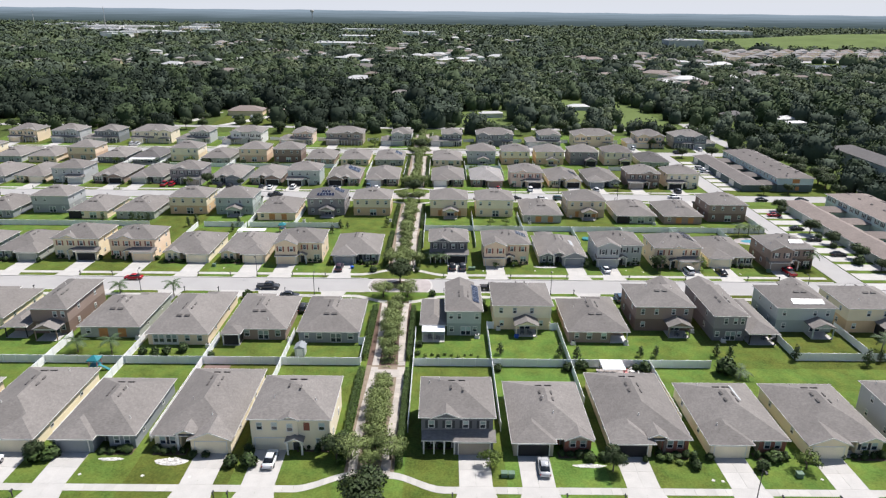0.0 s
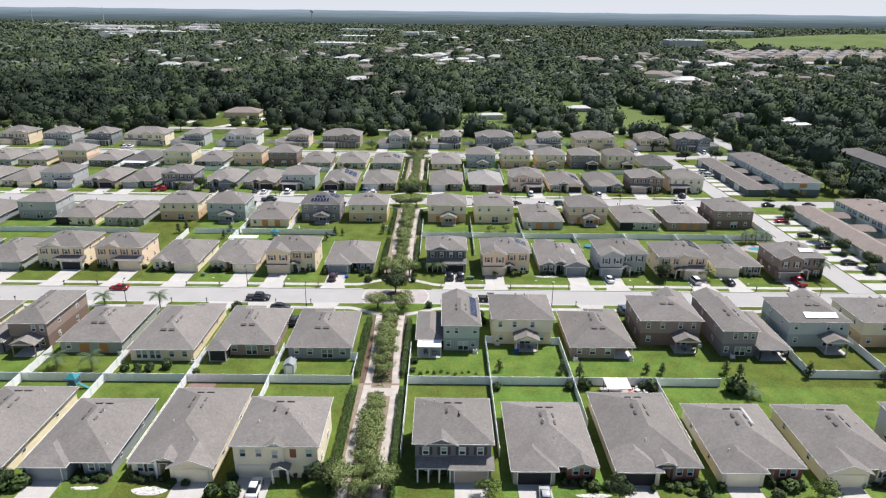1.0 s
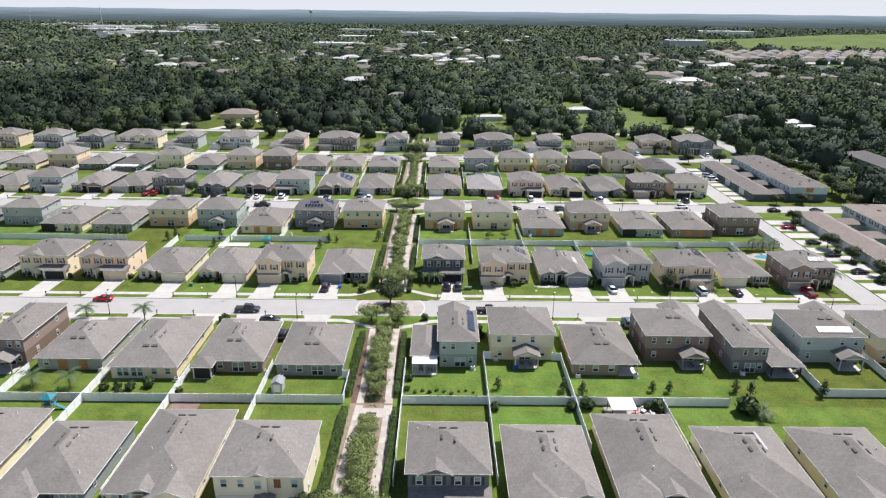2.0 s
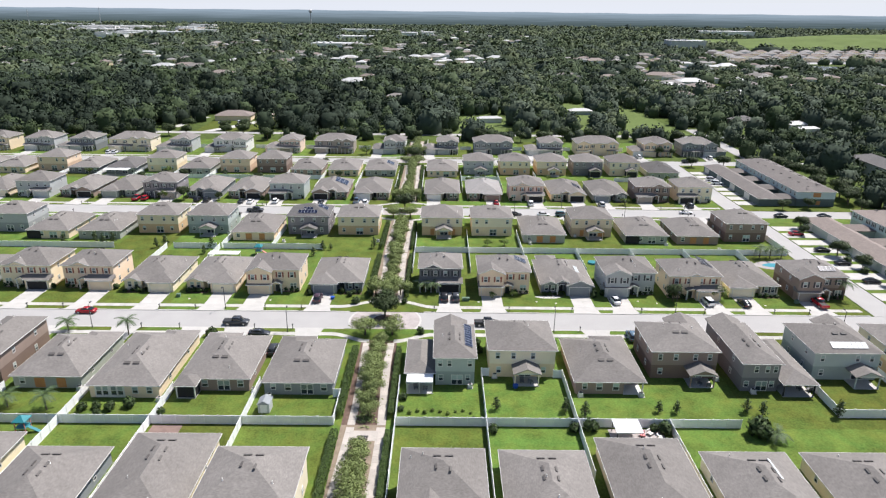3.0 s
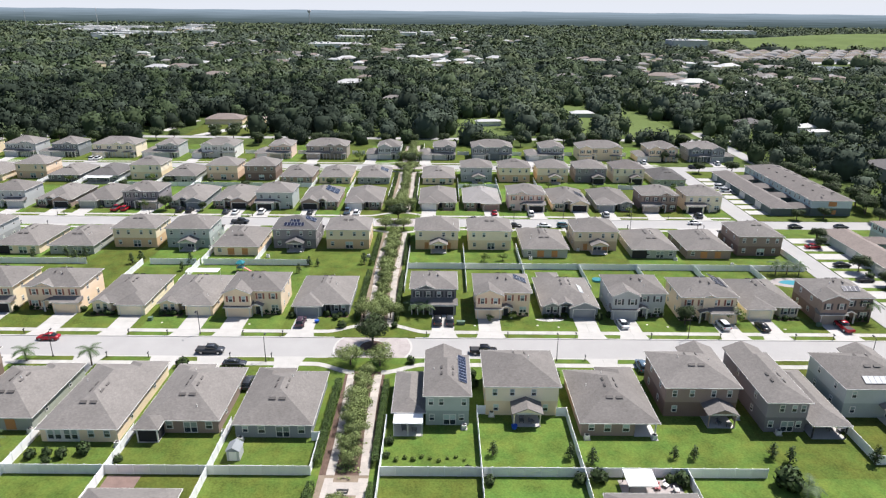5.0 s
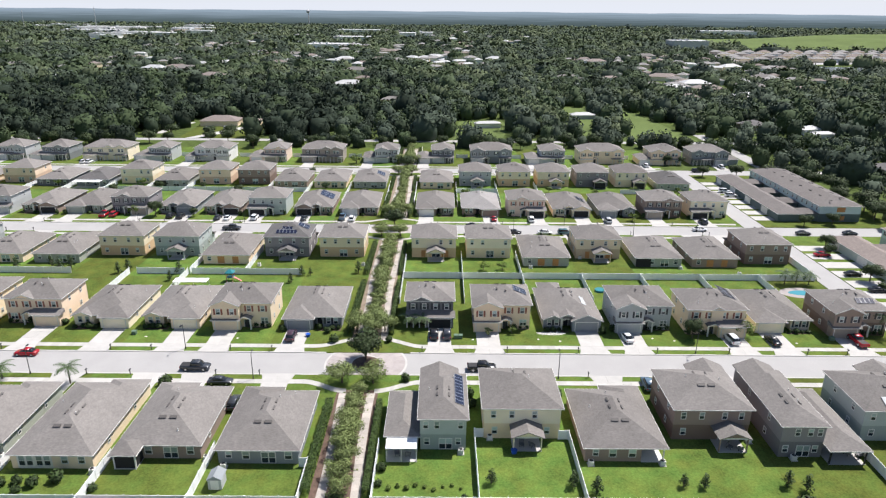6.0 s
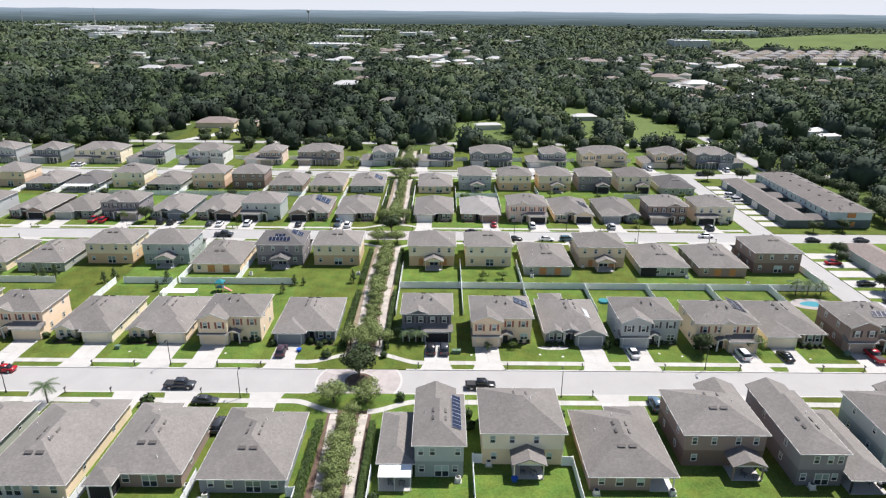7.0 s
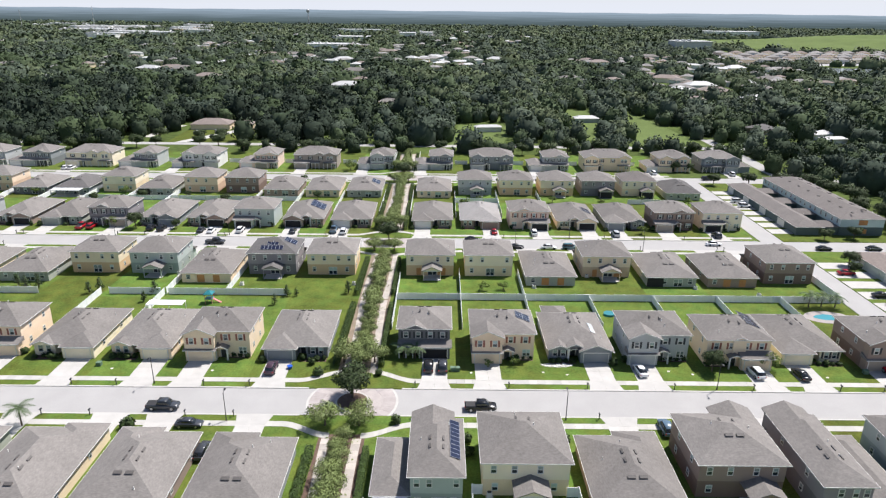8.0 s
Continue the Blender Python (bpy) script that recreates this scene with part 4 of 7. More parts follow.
# the last row: broad two-storey houses with garage wings
for x0, x1, col, opt, wl in ((-223, -208, "tan", "Ls", 0), (-201, -186, "grey", "LsP", 0), (-179, -166, "slate", "sP", -6), (-160, -139, "cream", "sP", 0), (-130, -119, "grey", "sP", -7), (-109, -92, "white", "RsX", -4),
                             (-77, -66, "salmon", "sP", -7), (-59.6, -40, "taupe", "LsP", 0), (-25.8, -14.8, "grey", "sX", -6), (0.2, 11.2, "slate", "sP", -7), (18.2, 37.8, "slate", "LsX", 0),
                             (50.4, 62.2, "grey", "sP", -7), (68.3, 89.7, "tan", "LsX", 0), (101, 116, "peach", "sX", -6), (120.2, 137.3, "slate", "RsPX", 5)):
    h = two_storey(x0, x1, 341.6, 354.6, -1, col, opt, 0, seed=int(x0), group="row 7 houses")
    if x1 - x0 > 14:
        gx = (h.rw - 3.0) * (1 if "L" in opt or "R" not in opt else -1)
        h.body(gx - 2.2, gx + 2.2, -h.rd - 0.5, -h.rd - 0.034, 5.95, 2.6)
        h.gable(gx - 2.7, gx + 2.7, -h.rd - OVER - 0.5, -h.rd + 3.2, 6.04)
        for q in (-0.75, 0.75):
            h.window("f", 0, 0, 1.15, 1.55, m=pose(gx + q, -h.rd - 0.5, 3.75))
        h.put("porch_roof", hip_roof(gx - 2.9, gx + 2.9, -h.rd - 2.2, -h.rd - 0.036, 2.7, 0.3), h.roof)
        for q in (-2.6, -0.9, 0.9, 2.6):
            h.put("column", boxes((gx + q - 0.13, gx + q + 0.13, -h.rd - 2.0, -h.rd - 1.74, 0, 2.55)), TRIM)
    if wl < 0:
        wing(h, -h.rw + wl + 0.5, -h.rw - 0.004, -h.rd - 2.0, h.rd - 3.0)
        h.garage_door(-h.rw + wl / 2 + 0.2, -h.rd - 2.0, w=4.4, mat=TRIM)
        driveway(x0 + wl / 2, 340.2, 330.0)
    elif wl > 0:
        wing(h, h.rw + 0.004, h.rw + wl, -h.rd - 1.0, h.rd - 3.0)
        driveway((x0 + x1) / 2 + 3, 340.2, 330.0)
    else:
        driveway(x0 + 4, 340.2, 330.0)


# ---------------------------------------------------------------- fences of white vinyl
def fence_run(a, b, h=1.8, name="fence"):
    """Panels between posts from a to b (plan points)."""
    a, b = Vector((*a, 0.1)), Vector((*b, 0.1))
    d = b - a
    n = max(1, round(d.length / (2.45 if a.y < 215 else 4.9)))
    step = d.length / n
    m = Matrix.Translation(a) @ d.to_track_quat("X", "Z").to_matrix().to_4x4()
    e = thing("fence", "white vinyl privacy fence between the lots", "fence", "garden fences", m)
    key = ("panel", round(step, 2), h)
    if key not in CACHE:
        prof = [(-0.035, 0.03), (-0.035, 0.16), (-0.02, 0.17), (-0.02, h - 0.21), (-0.035, h - 0.2), (-0.035, h - 0.05), (0.035, h - 0.05), (0.035, h - 0.2), (0.02, h - 0.21), (0.02, 0.17), (0.035, 0.16), (0.035, 0.03)]
        bm = bmesh.new()
        a_, b_ = ([bm.verts.new((x, y, z)) for y, z in prof] for x in (0.06, step - 0.06))
        a_, b_ = list(a_), list(b_)
        for k in range(12):
            bm.faces.new((a_[k], a_[(k + 1) % 12], b_[(k + 1) % 12], b_[k]))
        bm.faces.new(a_[::-1]), bm.faces.new(b_)
        bmesh.ops.recalc_face_normals(bm, faces=bm.faces)
        CACHE[key] = mesh_of("panel", bm, VINYL)
        bm = bmesh.new()
        tube(bm, (0, 0, -0.1), (0, 0, h + 0.05), 0.092, 0.092, 4)
        bm.verts.ensure_lookup_table()
        top = bmesh.ops.inset_region(bm, faces=[f for f in bm.faces if f.normal.z > 0.9 or f.calc_center_median().z > h], thickness=0.05, depth=0.06)
        CACHE[("post", h)] = CACHE.get(("post", h)) or mesh_of("post", bm, VINYL)
    for i in range(n):
        p = part("panel", CACHE[key], None, e)
        p.location = (i * step, 0, 0)
    for i in range(n + 1):
        if a.y > 215 and 0 < i < n:
            continue
        p = part("post", CACHE[("post", h)], None, e)
        p.location = (i * step, 0, 0)
    return e


# back fence between rows 1 and 2, and the side fences
B12, B34, B56 = 118.0, 203.2, 289.2
fence_run((XR - 0.0, B12), (slot(1, 3)[1] - 12.5 + 9.2, B12))
fence_run((XL, B12), (slot(-1, 4)[0], B12))
fence_run((XL - 15.65 * 5, B12), (XL - 15.65 * 7, B12))
for i in range(1, 6):
    x = XL - LOT * i
    fence_run((x, B12 - 0.15), (x, 104.0 if i < 2 else 93.0))
    if i < 5:
        fence_run((x, B12 + 0.15), (x, 128.5 + (i % 2) * 2))
fence_run((XL, B12 + 0.15), (XL, 126.5))
fence_run((XL, 126.6), (XL - 1.3, 126.6))
for y0, y1 in ((B12 - 0.15, 96.0), (B12 + 0.15, 131.5)):
    fence_run((XR, y0), (XR, y1))
for i, ya, yb in ((1, 96.5, 134.5), (2, 104.5, 134.0), (3, 99.0, None), (4, 108.0, None)):
    x = slot(1, i)[0]
    if i != 4:
        fence_run((x, B12 - 0.15), (x, ya))
    if yb:
        fence_run((x, B12 + 0.15), (x, yb))
fence_run((slot(1, 1)[0] + 0.1, 134.5), (slot(1, 1)[0] + 1.5, 134.5))
fence_run((slot(1, 2)[0] - 1.7, 134.0), (slot(1, 2)[0] - 0.1, 134.0))
fence_run((slot(1, 5)[0], 140.0), (slot(1, 5)[0], 121.5))
fence_run((slot(1, 5)[0], 121.4), (slot(1, 6)[1] - 4, 121.4))
fence_run((slot(1, 6)[0], 121.6), (slot(1, 6)[0], 136))
# rows 3 and 4
fence_run((XR, B34), (EAST - 0.6, B34))
fence_run((EAST - 0.6, B34 + 0.1), (EAST - 0.6, 224.0))
fence_run((XR, B34 - 0.15), (XR, 187.0))
fence_run((XR, B34 + 0.15), (XR, 216.5))
for i in range(1, 7):
    fence_run((slot(1, i)[0], B34 - 0.15), (slot(1, i)[0], 187.5 if i in (1, 2, 3, 4) else 190))
    if i in (1, 2):
        fence_run((slot(1, i)[0], B34 + 0.15), (slot(1, i)[0], 219.5))
fence_run((slot(-1, 1)[1] - 1.2, 205.0), (slot(-1, 2)[0] + 1, 205.0))
fence_run((slot(-1, 2)[1] - 0.4, 205.2), (slot(-1, 2)[1] - 0.4, 224.0))
fence_run((slot(-1, 2)[0] + 0.4, 205.2), (slot(-1, 2)[0] + 0.4, 222.0))
fence_run((slot(-1, 3)[1] - 1, 205.0), (slot(-1, 3)[0] + 2, 205.0))
fence_run((slot(-1, 2)[0], 205.0), (slot(-1, 2)[0], 190.0))
fence_run((slot(-1, 3)[0], 205.0), (slot(-1, 3)[0], 193.0))
fence_run((slot(-1, 5)[1], 205.0), (slot(-1, 8)[0], 205.0))
# rows 5 and 6
fence_run((XR, B56 - 0.15), (XR, 272)), fence_run((XR, B56 + 0.15), (XR, 300))
fence_run((XL, B56), (XL, 300)), fence_run((XL, B56 - 0.15), (XL, 272))
fence_run((slot(1, 1)[0], 299), (slot(1, 1)[0], 270))
fence_run((slot(1, 1)[0] + 0.1, B56), (slot(1, 1)[1], B56))
fence_run((slot(1, 2)[0], 301), (slot(1, 2)[0], 270))
fence_run((slot(1, 3)[0], 301), (slot(1, 3)[0], 272))
fence_run((slot(1, 4)[1] + 1, B56), (slot(1, 6)[0], B56))
for i in (1, 2, 3, 5, 6, 7, 8, 9):
    fence_run((slot(-1, i)[1], 299), (slot(-1, i)[1], 272))
fence_run((slot(-1, 2)[1], B56), (slot(-1, 6)[0], B56))
fence_run((XR + 0.2, 352), (XR + 0.2, 371)), fence_run((XL - 0.4, 352), (XL - 0.4, 371))
for xa, xb in ((-138, -131), (-118.5, -110), (-91, -85), (-65.5, -60.5), (-39, -33), (12, 17.5), (38.5, 43), (62.8, 67.5), (90.5, 94)):
    fence_run((xa, 352.0), (xb, 352.0))


# ---------------------------------------------------------------- plants
def leaf_cards(rng, lobes, n, size):
    """Corners, faces and shading of n small leaf cards spread over lobes (centre, radii)."""
    lob = np.array([(*c, *r) for c, r in lobes])
    vol = lob[:, 3] * lob[:, 4] + 0.01
    pick = rng.choice(len(lob), n, p=vol / vol.sum())
    d = rng.normal(size=(n, 3))
    d /= np.linalg.norm(d, axis=1, keepdims=True)
    rad = rng.uniform(0.55, 1.05, (n, 1))
    c = lob[pick, :3] + d * lob[pick, 3:] * rad
    mid = np.average(lob[:, :3], axis=0) - np.array((0, 0, 0.1))
    shade = unit(0.65 * d + 0.4 * unit(c - mid) + rng.normal(size=(n, 3)) * 0.22 + np.array((0, 0, 0.15)))
    return (*cards_at(rng, c, d, size, 0.45), np.repeat(shade, 4, 0))


def cards_at(rng, c, d, size, loose=0.55):
    n = len(c)
    nrm = d + rng.normal(size=(n, 3)) * loose
    nrm /= np.linalg.norm(nrm, axis=1, keepdims=True)
    u = np.cross(nrm, rng.normal(size=(n, 3)))
    u /= np.linalg.norm(u, axis=1, keepdims=True)
    v = np.cross(nrm, u)
    s = (np.asarray(size).reshape(-1, 1) * rng.uniform(0.6, 1.3, (n, 1))) / 2
    pts = np.stack([c - u * s, c - v * s * 0.7, c + u * s, c + v * s * 0.7], axis=1).reshape(-1, 3)
    return pts, np.arange(4 * n).reshape(n, 4)


def tree_meshes(kind, var):
    key = ("tree", kind, var)
    if key in CACHE:
        return CACHE[key]
    rng = np.random.default_rng(sum(map(ord, kind)) + 31 * var)
    r0 = random.Random(var * 13 + len(kind))
    # unit tree: height about 1, crown radius about 0.5 of the height
    shape = {"oak": (0.30, 10, 3600, 0.058, 0.24), "sapling": (0.04, 9, 430, 0.07, 0.15), "elm": (0.22, 10, 3300, 0.042, 0.22), "light": (0.22, 6, 900, 0.06, 0.2), "bush": (0.2, 4, 600, 0.1, 0.25)}[kind]
    base, nl, n, size, lr = shape
    lobes = []
    for k in range(nl):
        a, q = k * 2.4 + r0.uniform(-0.4, 0.4), math.sqrt((k + 0.4) / nl) * 0.34
        lobes.append(((q * math.cos(a), q * math.sin(a), base + 0.2 + r0.uniform(0.0, 0.34) * (1.15 - q * 1.6)), (lr * r0.uniform(0.75, 1.2), lr * r0.uniform(0.75, 1.2), lr * r0.uniform(0.6, 0.9))))
    if kind == "sapling":                             # lobes climb a slim leader
        lobes = [((0.13 * math.cos(k * 2.4) * (1.2 - k / nl), 0.13 * math.sin(k * 2.4) * (1.2 - k / nl), 0.22 + 0.7 * k / nl), (lr * (1.15 - 0.6 * k / nl), lr * (1.15 - 0.6 * k / nl), lr * 0.9)) for k in range(nl)]
    pts, faces, shade = leaf_cards(rng, lobes, n, size)
    crown = mesh_np("crown", pts, faces, LEAF[kind], shade)
    bm = bmesh.new()
    top = Vector((r0.uniform(-0.03, 0.03), r0.uniform(-0.03, 0.03), base + 0.05))
    tube(bm, (0, 0, -0.02), top, 0.032, 0.022, 7)
    for c, r in lobes:
        tube(bm, top - Vector((0, 0, 0.04)), Vector(c), 0.014, 0.004, 5)
    CACHE[key] = (mesh_of("trunk", bm, BARK), crown)
    return CACHE[key]


TREE_WORDS = {"oak": "dark green oak tree with a dense rounded crown", "elm": "slender tree with a thin pale green crown", "light": "young light green garden tree"}


def tree(kind, x, y, h, spread=1.0, group="", label=""):
    var = int(abs(x * 7 + y * 3)) % 3
    trunk, crown = tree_meshes(kind, var)
    e = thing("tree", label or TREE_WORDS[kind], "tree", group, pose(x, y, 0.1, 0, 0, (x * 37 + y * 11) % 360) @ Matrix.Diagonal((h * spread, h * spread, h, 1)))
    part("trunk", trunk, None, e)
    part("crown", crown, None, e)
    return e


def shrub(x, y, r, h=None, kind="bush", label="clipped dark green garden shrub"):
    var = int(abs(x * 5 + y)) % 3
    key = ("shrub", kind, var)
    if key not in CACHE:
        rng = np.random.default_rng(var + 5)
        pts, faces, shade = leaf_cards(rng, [((0, 0, 0.5), (0.5, 0.5, 0.5)), ((0.2, 0.1, 0.35), (0.35, 0.4, 0.35)), ((-0.2, 0.12, 0.4), (0.3, 0.3, 0.4))], 420, 0.22)
        CACHE[key] = mesh_np("shrub", pts, faces, LEAF[kind], shade)
    h = h or r * 1.8
    ob = new("shrub", CACHE[key])
    ob.matrix_basis = pose(x, y, 0.1, 0, 0, (x * 50) % 360) @ Matrix.Diagonal((2 * r, 2 * r, h, 1))
    return tagged(ob, label, "shrub", "garden shrubs")


def palm(x, y, h, label="feathery palm tree with a slim trunk"):
    if "frond" not in CACHE:
        bm = bmesh.new()
        n = 12
        for s in (-1, 1):
            for k in range(n):
                t0, t1 = k / n, (k + 0.8) / n
                def rib(t):
                    return Vector((2.2 * t, 0, 0.75 * t - 1.7 * t * t))
                wdt = 0.8 * math.sin(math.pi * (0.12 + 0.85 * t0)) + 0.06
                a, b = rib(t0), rib(t1)
                tip = (a + b) / 2 + Vector((0.25, s * wdt, -0.18))
                bm.faces.new([bm.verts.new(p) for p in (a, b, tip)])
        for k in range(6):
            tube(bm, rib(k / 6), rib((k + 1) / 6), 0.03, 0.025, 4)
        CACHE["frond"] = mesh_of("frond", bm, LEAF["palm"])
        bm = bmesh.new()
        for k in range(6):
            tube(bm, (0, 0, k / 6 - 0.02), (0, 0, (k + 1) / 6), 0.045 - 0.003 * k, 0.04 - 0.003 * k, 8)
        CACHE["palmtrunk"] = mesh_of("trunk", bm, BARK)
    e = thing("palm_tree", label, "palm tree", "palms", pose(x, y, 0.1))
    tr = part("trunk", CACHE["palmtrunk"], None, e)
    tr.matrix_basis = Matrix.Diagonal((3.2, 3.2, h, 1))
    for k in range(11):
        f = part("frond", CACHE["frond"], None, e)
        f.matrix_basis = pose(0, 0, h - 0.05, 0, -18 * (k % 3) + 10, k * 360 / 11 + (k % 2) * 9) @ Matrix.Scale(0.95 + 0.25 * (k % 3) / 2, 4)
    return e


# ---------------------------------------------------------------- the green way
def wavy(y, ph):
    return 0.35 * math.sin(y / 9.0 + ph)


for r in ROWS:
    ya, yb = ROWS[r]
    ya2 = ya + (5.5 if r % 2 else 0.0)
    yb2 = yb - (0.0 if r % 2 else 5.5)
    bm = boxes((XL + 1.3, XR - 1.6, ya2, yb2, 0.0, 0.135))
    structure("planting_bed", bm, SOIL if r != 2 else MULCH, "bare soil and mulch bed along the green way", "planting bed")
    for xc, w, ph in ((-12.55, 1.35, 0.4), (-7.35, 1.5, 1.7)):
        bm = bmesh.new()
        n = int((yb2 - ya2) / 1.55)
        for i in range(n):
            y0 = ya2 + i * 1.55
            xa, xb = xc + wavy(y0, ph), xc + wavy(y0 + 1.55, ph)
            prism(bm, [(xa - w / 2, y0), (xa + w / 2, y0), (xb + w / 2, y0 + 1.53), (xb - w / 2, y0 + 1.53)], 0.0, 0.16)
        structure("path", bm, PATHWAY, "pinkish concrete footpath along the green way", "footpath")
    # hedges in clipped lengths
    rng = np.random.default_rng(r)
    for xh, wd, hh in ((-14.65, 1.1, 1.5), (-5.65, 0.95, 1.35)):
        n = int((yb2 - ya2 - 4) / 4)
        e = thing("hedge", "long clipped dark green hedge beside a footpath", "hedge", "green way hedges", pose(xh, ya2 + 2, 0.1))
        key = ("hedge", wd)
        if key not in CACHE:
            g2 = np.random.default_rng(int(wd * 100))
            m = 1500
            p = np.stack([g2.uniform(-wd / 2, wd / 2, m), g2.uniform(0, 4, m), g2.uniform(0, hh, m)], 1)
            side = g2.integers(0, 4, m)
            p[side == 0, 0], p[side == 1, 0] = -wd / 2, wd / 2
            p[side >= 2, 2] = hh
            d = np.zeros((m, 3))
            d[side == 0, 0], d[side == 1, 0], d[side >= 2, 2] = -1, 1, 1
            p += g2.normal(size=(m, 3)) * 0.07 + 0.08 * np.sin(p[:, [1]] * 2.1)
            pts, faces = cards_at(g2, p, d, 0.2)
            CACHE[key] = mesh_np("hedge_length", pts, faces, LEAF["hedge"])
        for i in range(n):
            if i == 9 and r == 1:
                continue
            o = part("hedge_length", CACHE[key], None, e)
            o.matrix_basis = pose(0, 4 * i + (4 if i % 2 else 0), 0, 0, 0, 180 if i % 2 else 0) @ Matrix.Diagonal((1, 1, 0.92 + 0.16 * ((i * 7) % 5) / 5, 1))
    # trees down the middle
    k = 0
    y = ya2 + 2.5
    while y < yb2 - 1.0:
        if not (r == 1 and 112.5 < y < 118) and not (r == 2 and y < 120):
            tree("elm", -9.9 + 0.5 * math.sin(y), y, 4.2 + 0.8 * math.sin(y * 1.7), 1.12, "green way trees")
        y += 3.3
        k += 1
# crossing of the two paths
structure("path", boxes((-12.2, -7.4, 113.6, 116.4, 0.0, 0.166)), PATHWAY, "pale paved crossing of the footpaths", "footpath")
bench = thing("bench", "low grey garden bench on the paved crossing", "bench", m=pose(-9.8, 114.2, 0.16))
part("seat", boxes((-0.9, 0.9, -0.22, 0.22, 0.4, 0.46)), DARK, bench)
for s in (-0.7, 0.7):
    part("leg", boxes((s - 0.06, s + 0.06, -0.2, 0.2, 0, 0.4)), DARK, bench)
# oaks on the roundabout islands and the pairs beside them
for yc in STREETS:
    tree("oak", -9.9, yc + 1.2 if yc > 100 else yc + 2.4, 6.9, 1.1, "roundabout oaks", "dark green oak on a mulched roundabout island")
    for dx in (-3.3, 2.6):
        tree("elm", -10.2 + dx, yc - 7.4, 5.2, 1.3, "roundabout trees")
        tree("elm", -9.8 + dx * 1.05, yc + 14.0, 5.6, 1.1, "roundabout trees")
tree("oak", -15.6, 89.0, 4.6, 1.0, "roundabout trees")


# ---------------------------------------------------------------- terraces of town houses beyond the lane
structure("road", boxes((105.4, 112.4, 162.8, 321.5, -0.1, 0.034)), ASPHALT, "pale lane beside the town houses", "road")
structure("lawn", boxes((112.5, 160, 162.9, 240.1, -0.1, 0.11)), LAWN, "grass round the town houses", "lawn")
structure("lawn", boxes((112.5, 160, 248.9, 321.4, -0.1, 0.11)), LAWN, "grass round the town houses", "lawn")


def terrace(label, gx0, gx1, mx0, mx1, y0, y1, lower, upper, roof, units, shut):
    e = thing("town_house_terrace", label, "terraced houses", "town house terraces", pose(0, 0, 0.1))
    zg, zm = 2.8, 5.6
    part("wall", boxes((gx0, gx1, y0, y1, -0.1, zg)), lower, e)
    part("wall", boxes((mx0, mx1, y0, y1, -0.1, zg)), lower, e)
    part("wall", boxes((mx0, mx1, y0, y1, zg, zm)), upper, e)
    part("roof", hip_roof(gx0 - 0.5, gx1 + 0.5, y0 - 0.5, y1 + 0.5, zg, 0.36), roof, e)
    part("roof", hip_roof(mx0 - 0.5, mx1 + 0.5, y0 - 0.5, y1 + 0.5, zm, 0.30), roof, e)
    part("fascia", fascia(gx0 - 0.5, gx1 + 0.5, y0 - 0.5, y1 + 0.5, zg), TRIM, e)
    part("fascia", fascia(mx0 - 0.5, mx1 + 0.5, y0 - 0.5, y1 + 0.5, zm), TRIM, e)
    step = (y1 - y0) / units
    for i in range(units):
        yc = y0 + (i + 0.5) * step
        if i % 2 == 0:
            part("link", boxes((gx1 - 0.1, mx0 + 0.1, yc - step * 0.42, yc + step * 0.42, 0, 2.6)), lower, e)
            part("link_roof", hip_roof(gx1 - 3.0, mx0 + 0.3, yc - step * 0.5, yc + step * 0.5, 2.8, 0.36), roof, e)
        g = part("garage_door", plate([-2.3, 2.3], [0, 0.04, 0.51, 0.59, 1.06, 1.14, 1.61, 1.69, 2.2], lambda a, b: True, -0.06, 0), TRIM if i % 2 else lower, e)
        g.matrix_basis = pose(gx0, yc, 0, 0, 0, -90)
        for dy in (-1.5, 1.5):
            fr, pane = window_meshes(0.95, 1.4, 1)
            w = part("window", fr, None, e)
            w.matrix_basis = pose(mx0, yc + dy, 3.6, 0, 0, -90)
            part("pane", pane, None, w)
            if shut:
                for s in (-1, 1):
                    part("shutter", boxes((s * 0.78 - 0.2, s * 0.78 + 0.2, -0.05, -0.002, 0, 1.4)), SHUTTER, w)
        driveway_pad(gx0, yc)
        for q in range(3):
            v = part("roof_vent", CACHE["vent"], None, e)
            xx = mx0 + (mx1 - mx0) * (0.3, 0.62, 0.75)[q]
            zz = zm + min(xx - mx0 + 0.5, mx1 + 0.5 - xx) * 0.30
            v.matrix_basis = pose(xx, yc + (-1.5, 0.8, 2.2)[q], zz + 0.03, 0, -16 if q == 0 else 16, 0) @ pose(0, 0, 0, 0, 0, 90)
    return e


def driveway_pad(gx0, yc):
    bm = boxes((112.6, (112.6 + gx0) / 2 - 0.01, yc - 2.3, yc + 2.3, 0, 0.15), ((112.6 + gx0) / 2 + 0.01, gx0 - 0.02, yc - 2.3, yc + 2.3, 0, 0.15))
    structure("driveway", bm, CONCRETE, "short concrete parking pad by a town house garage", "driveway")


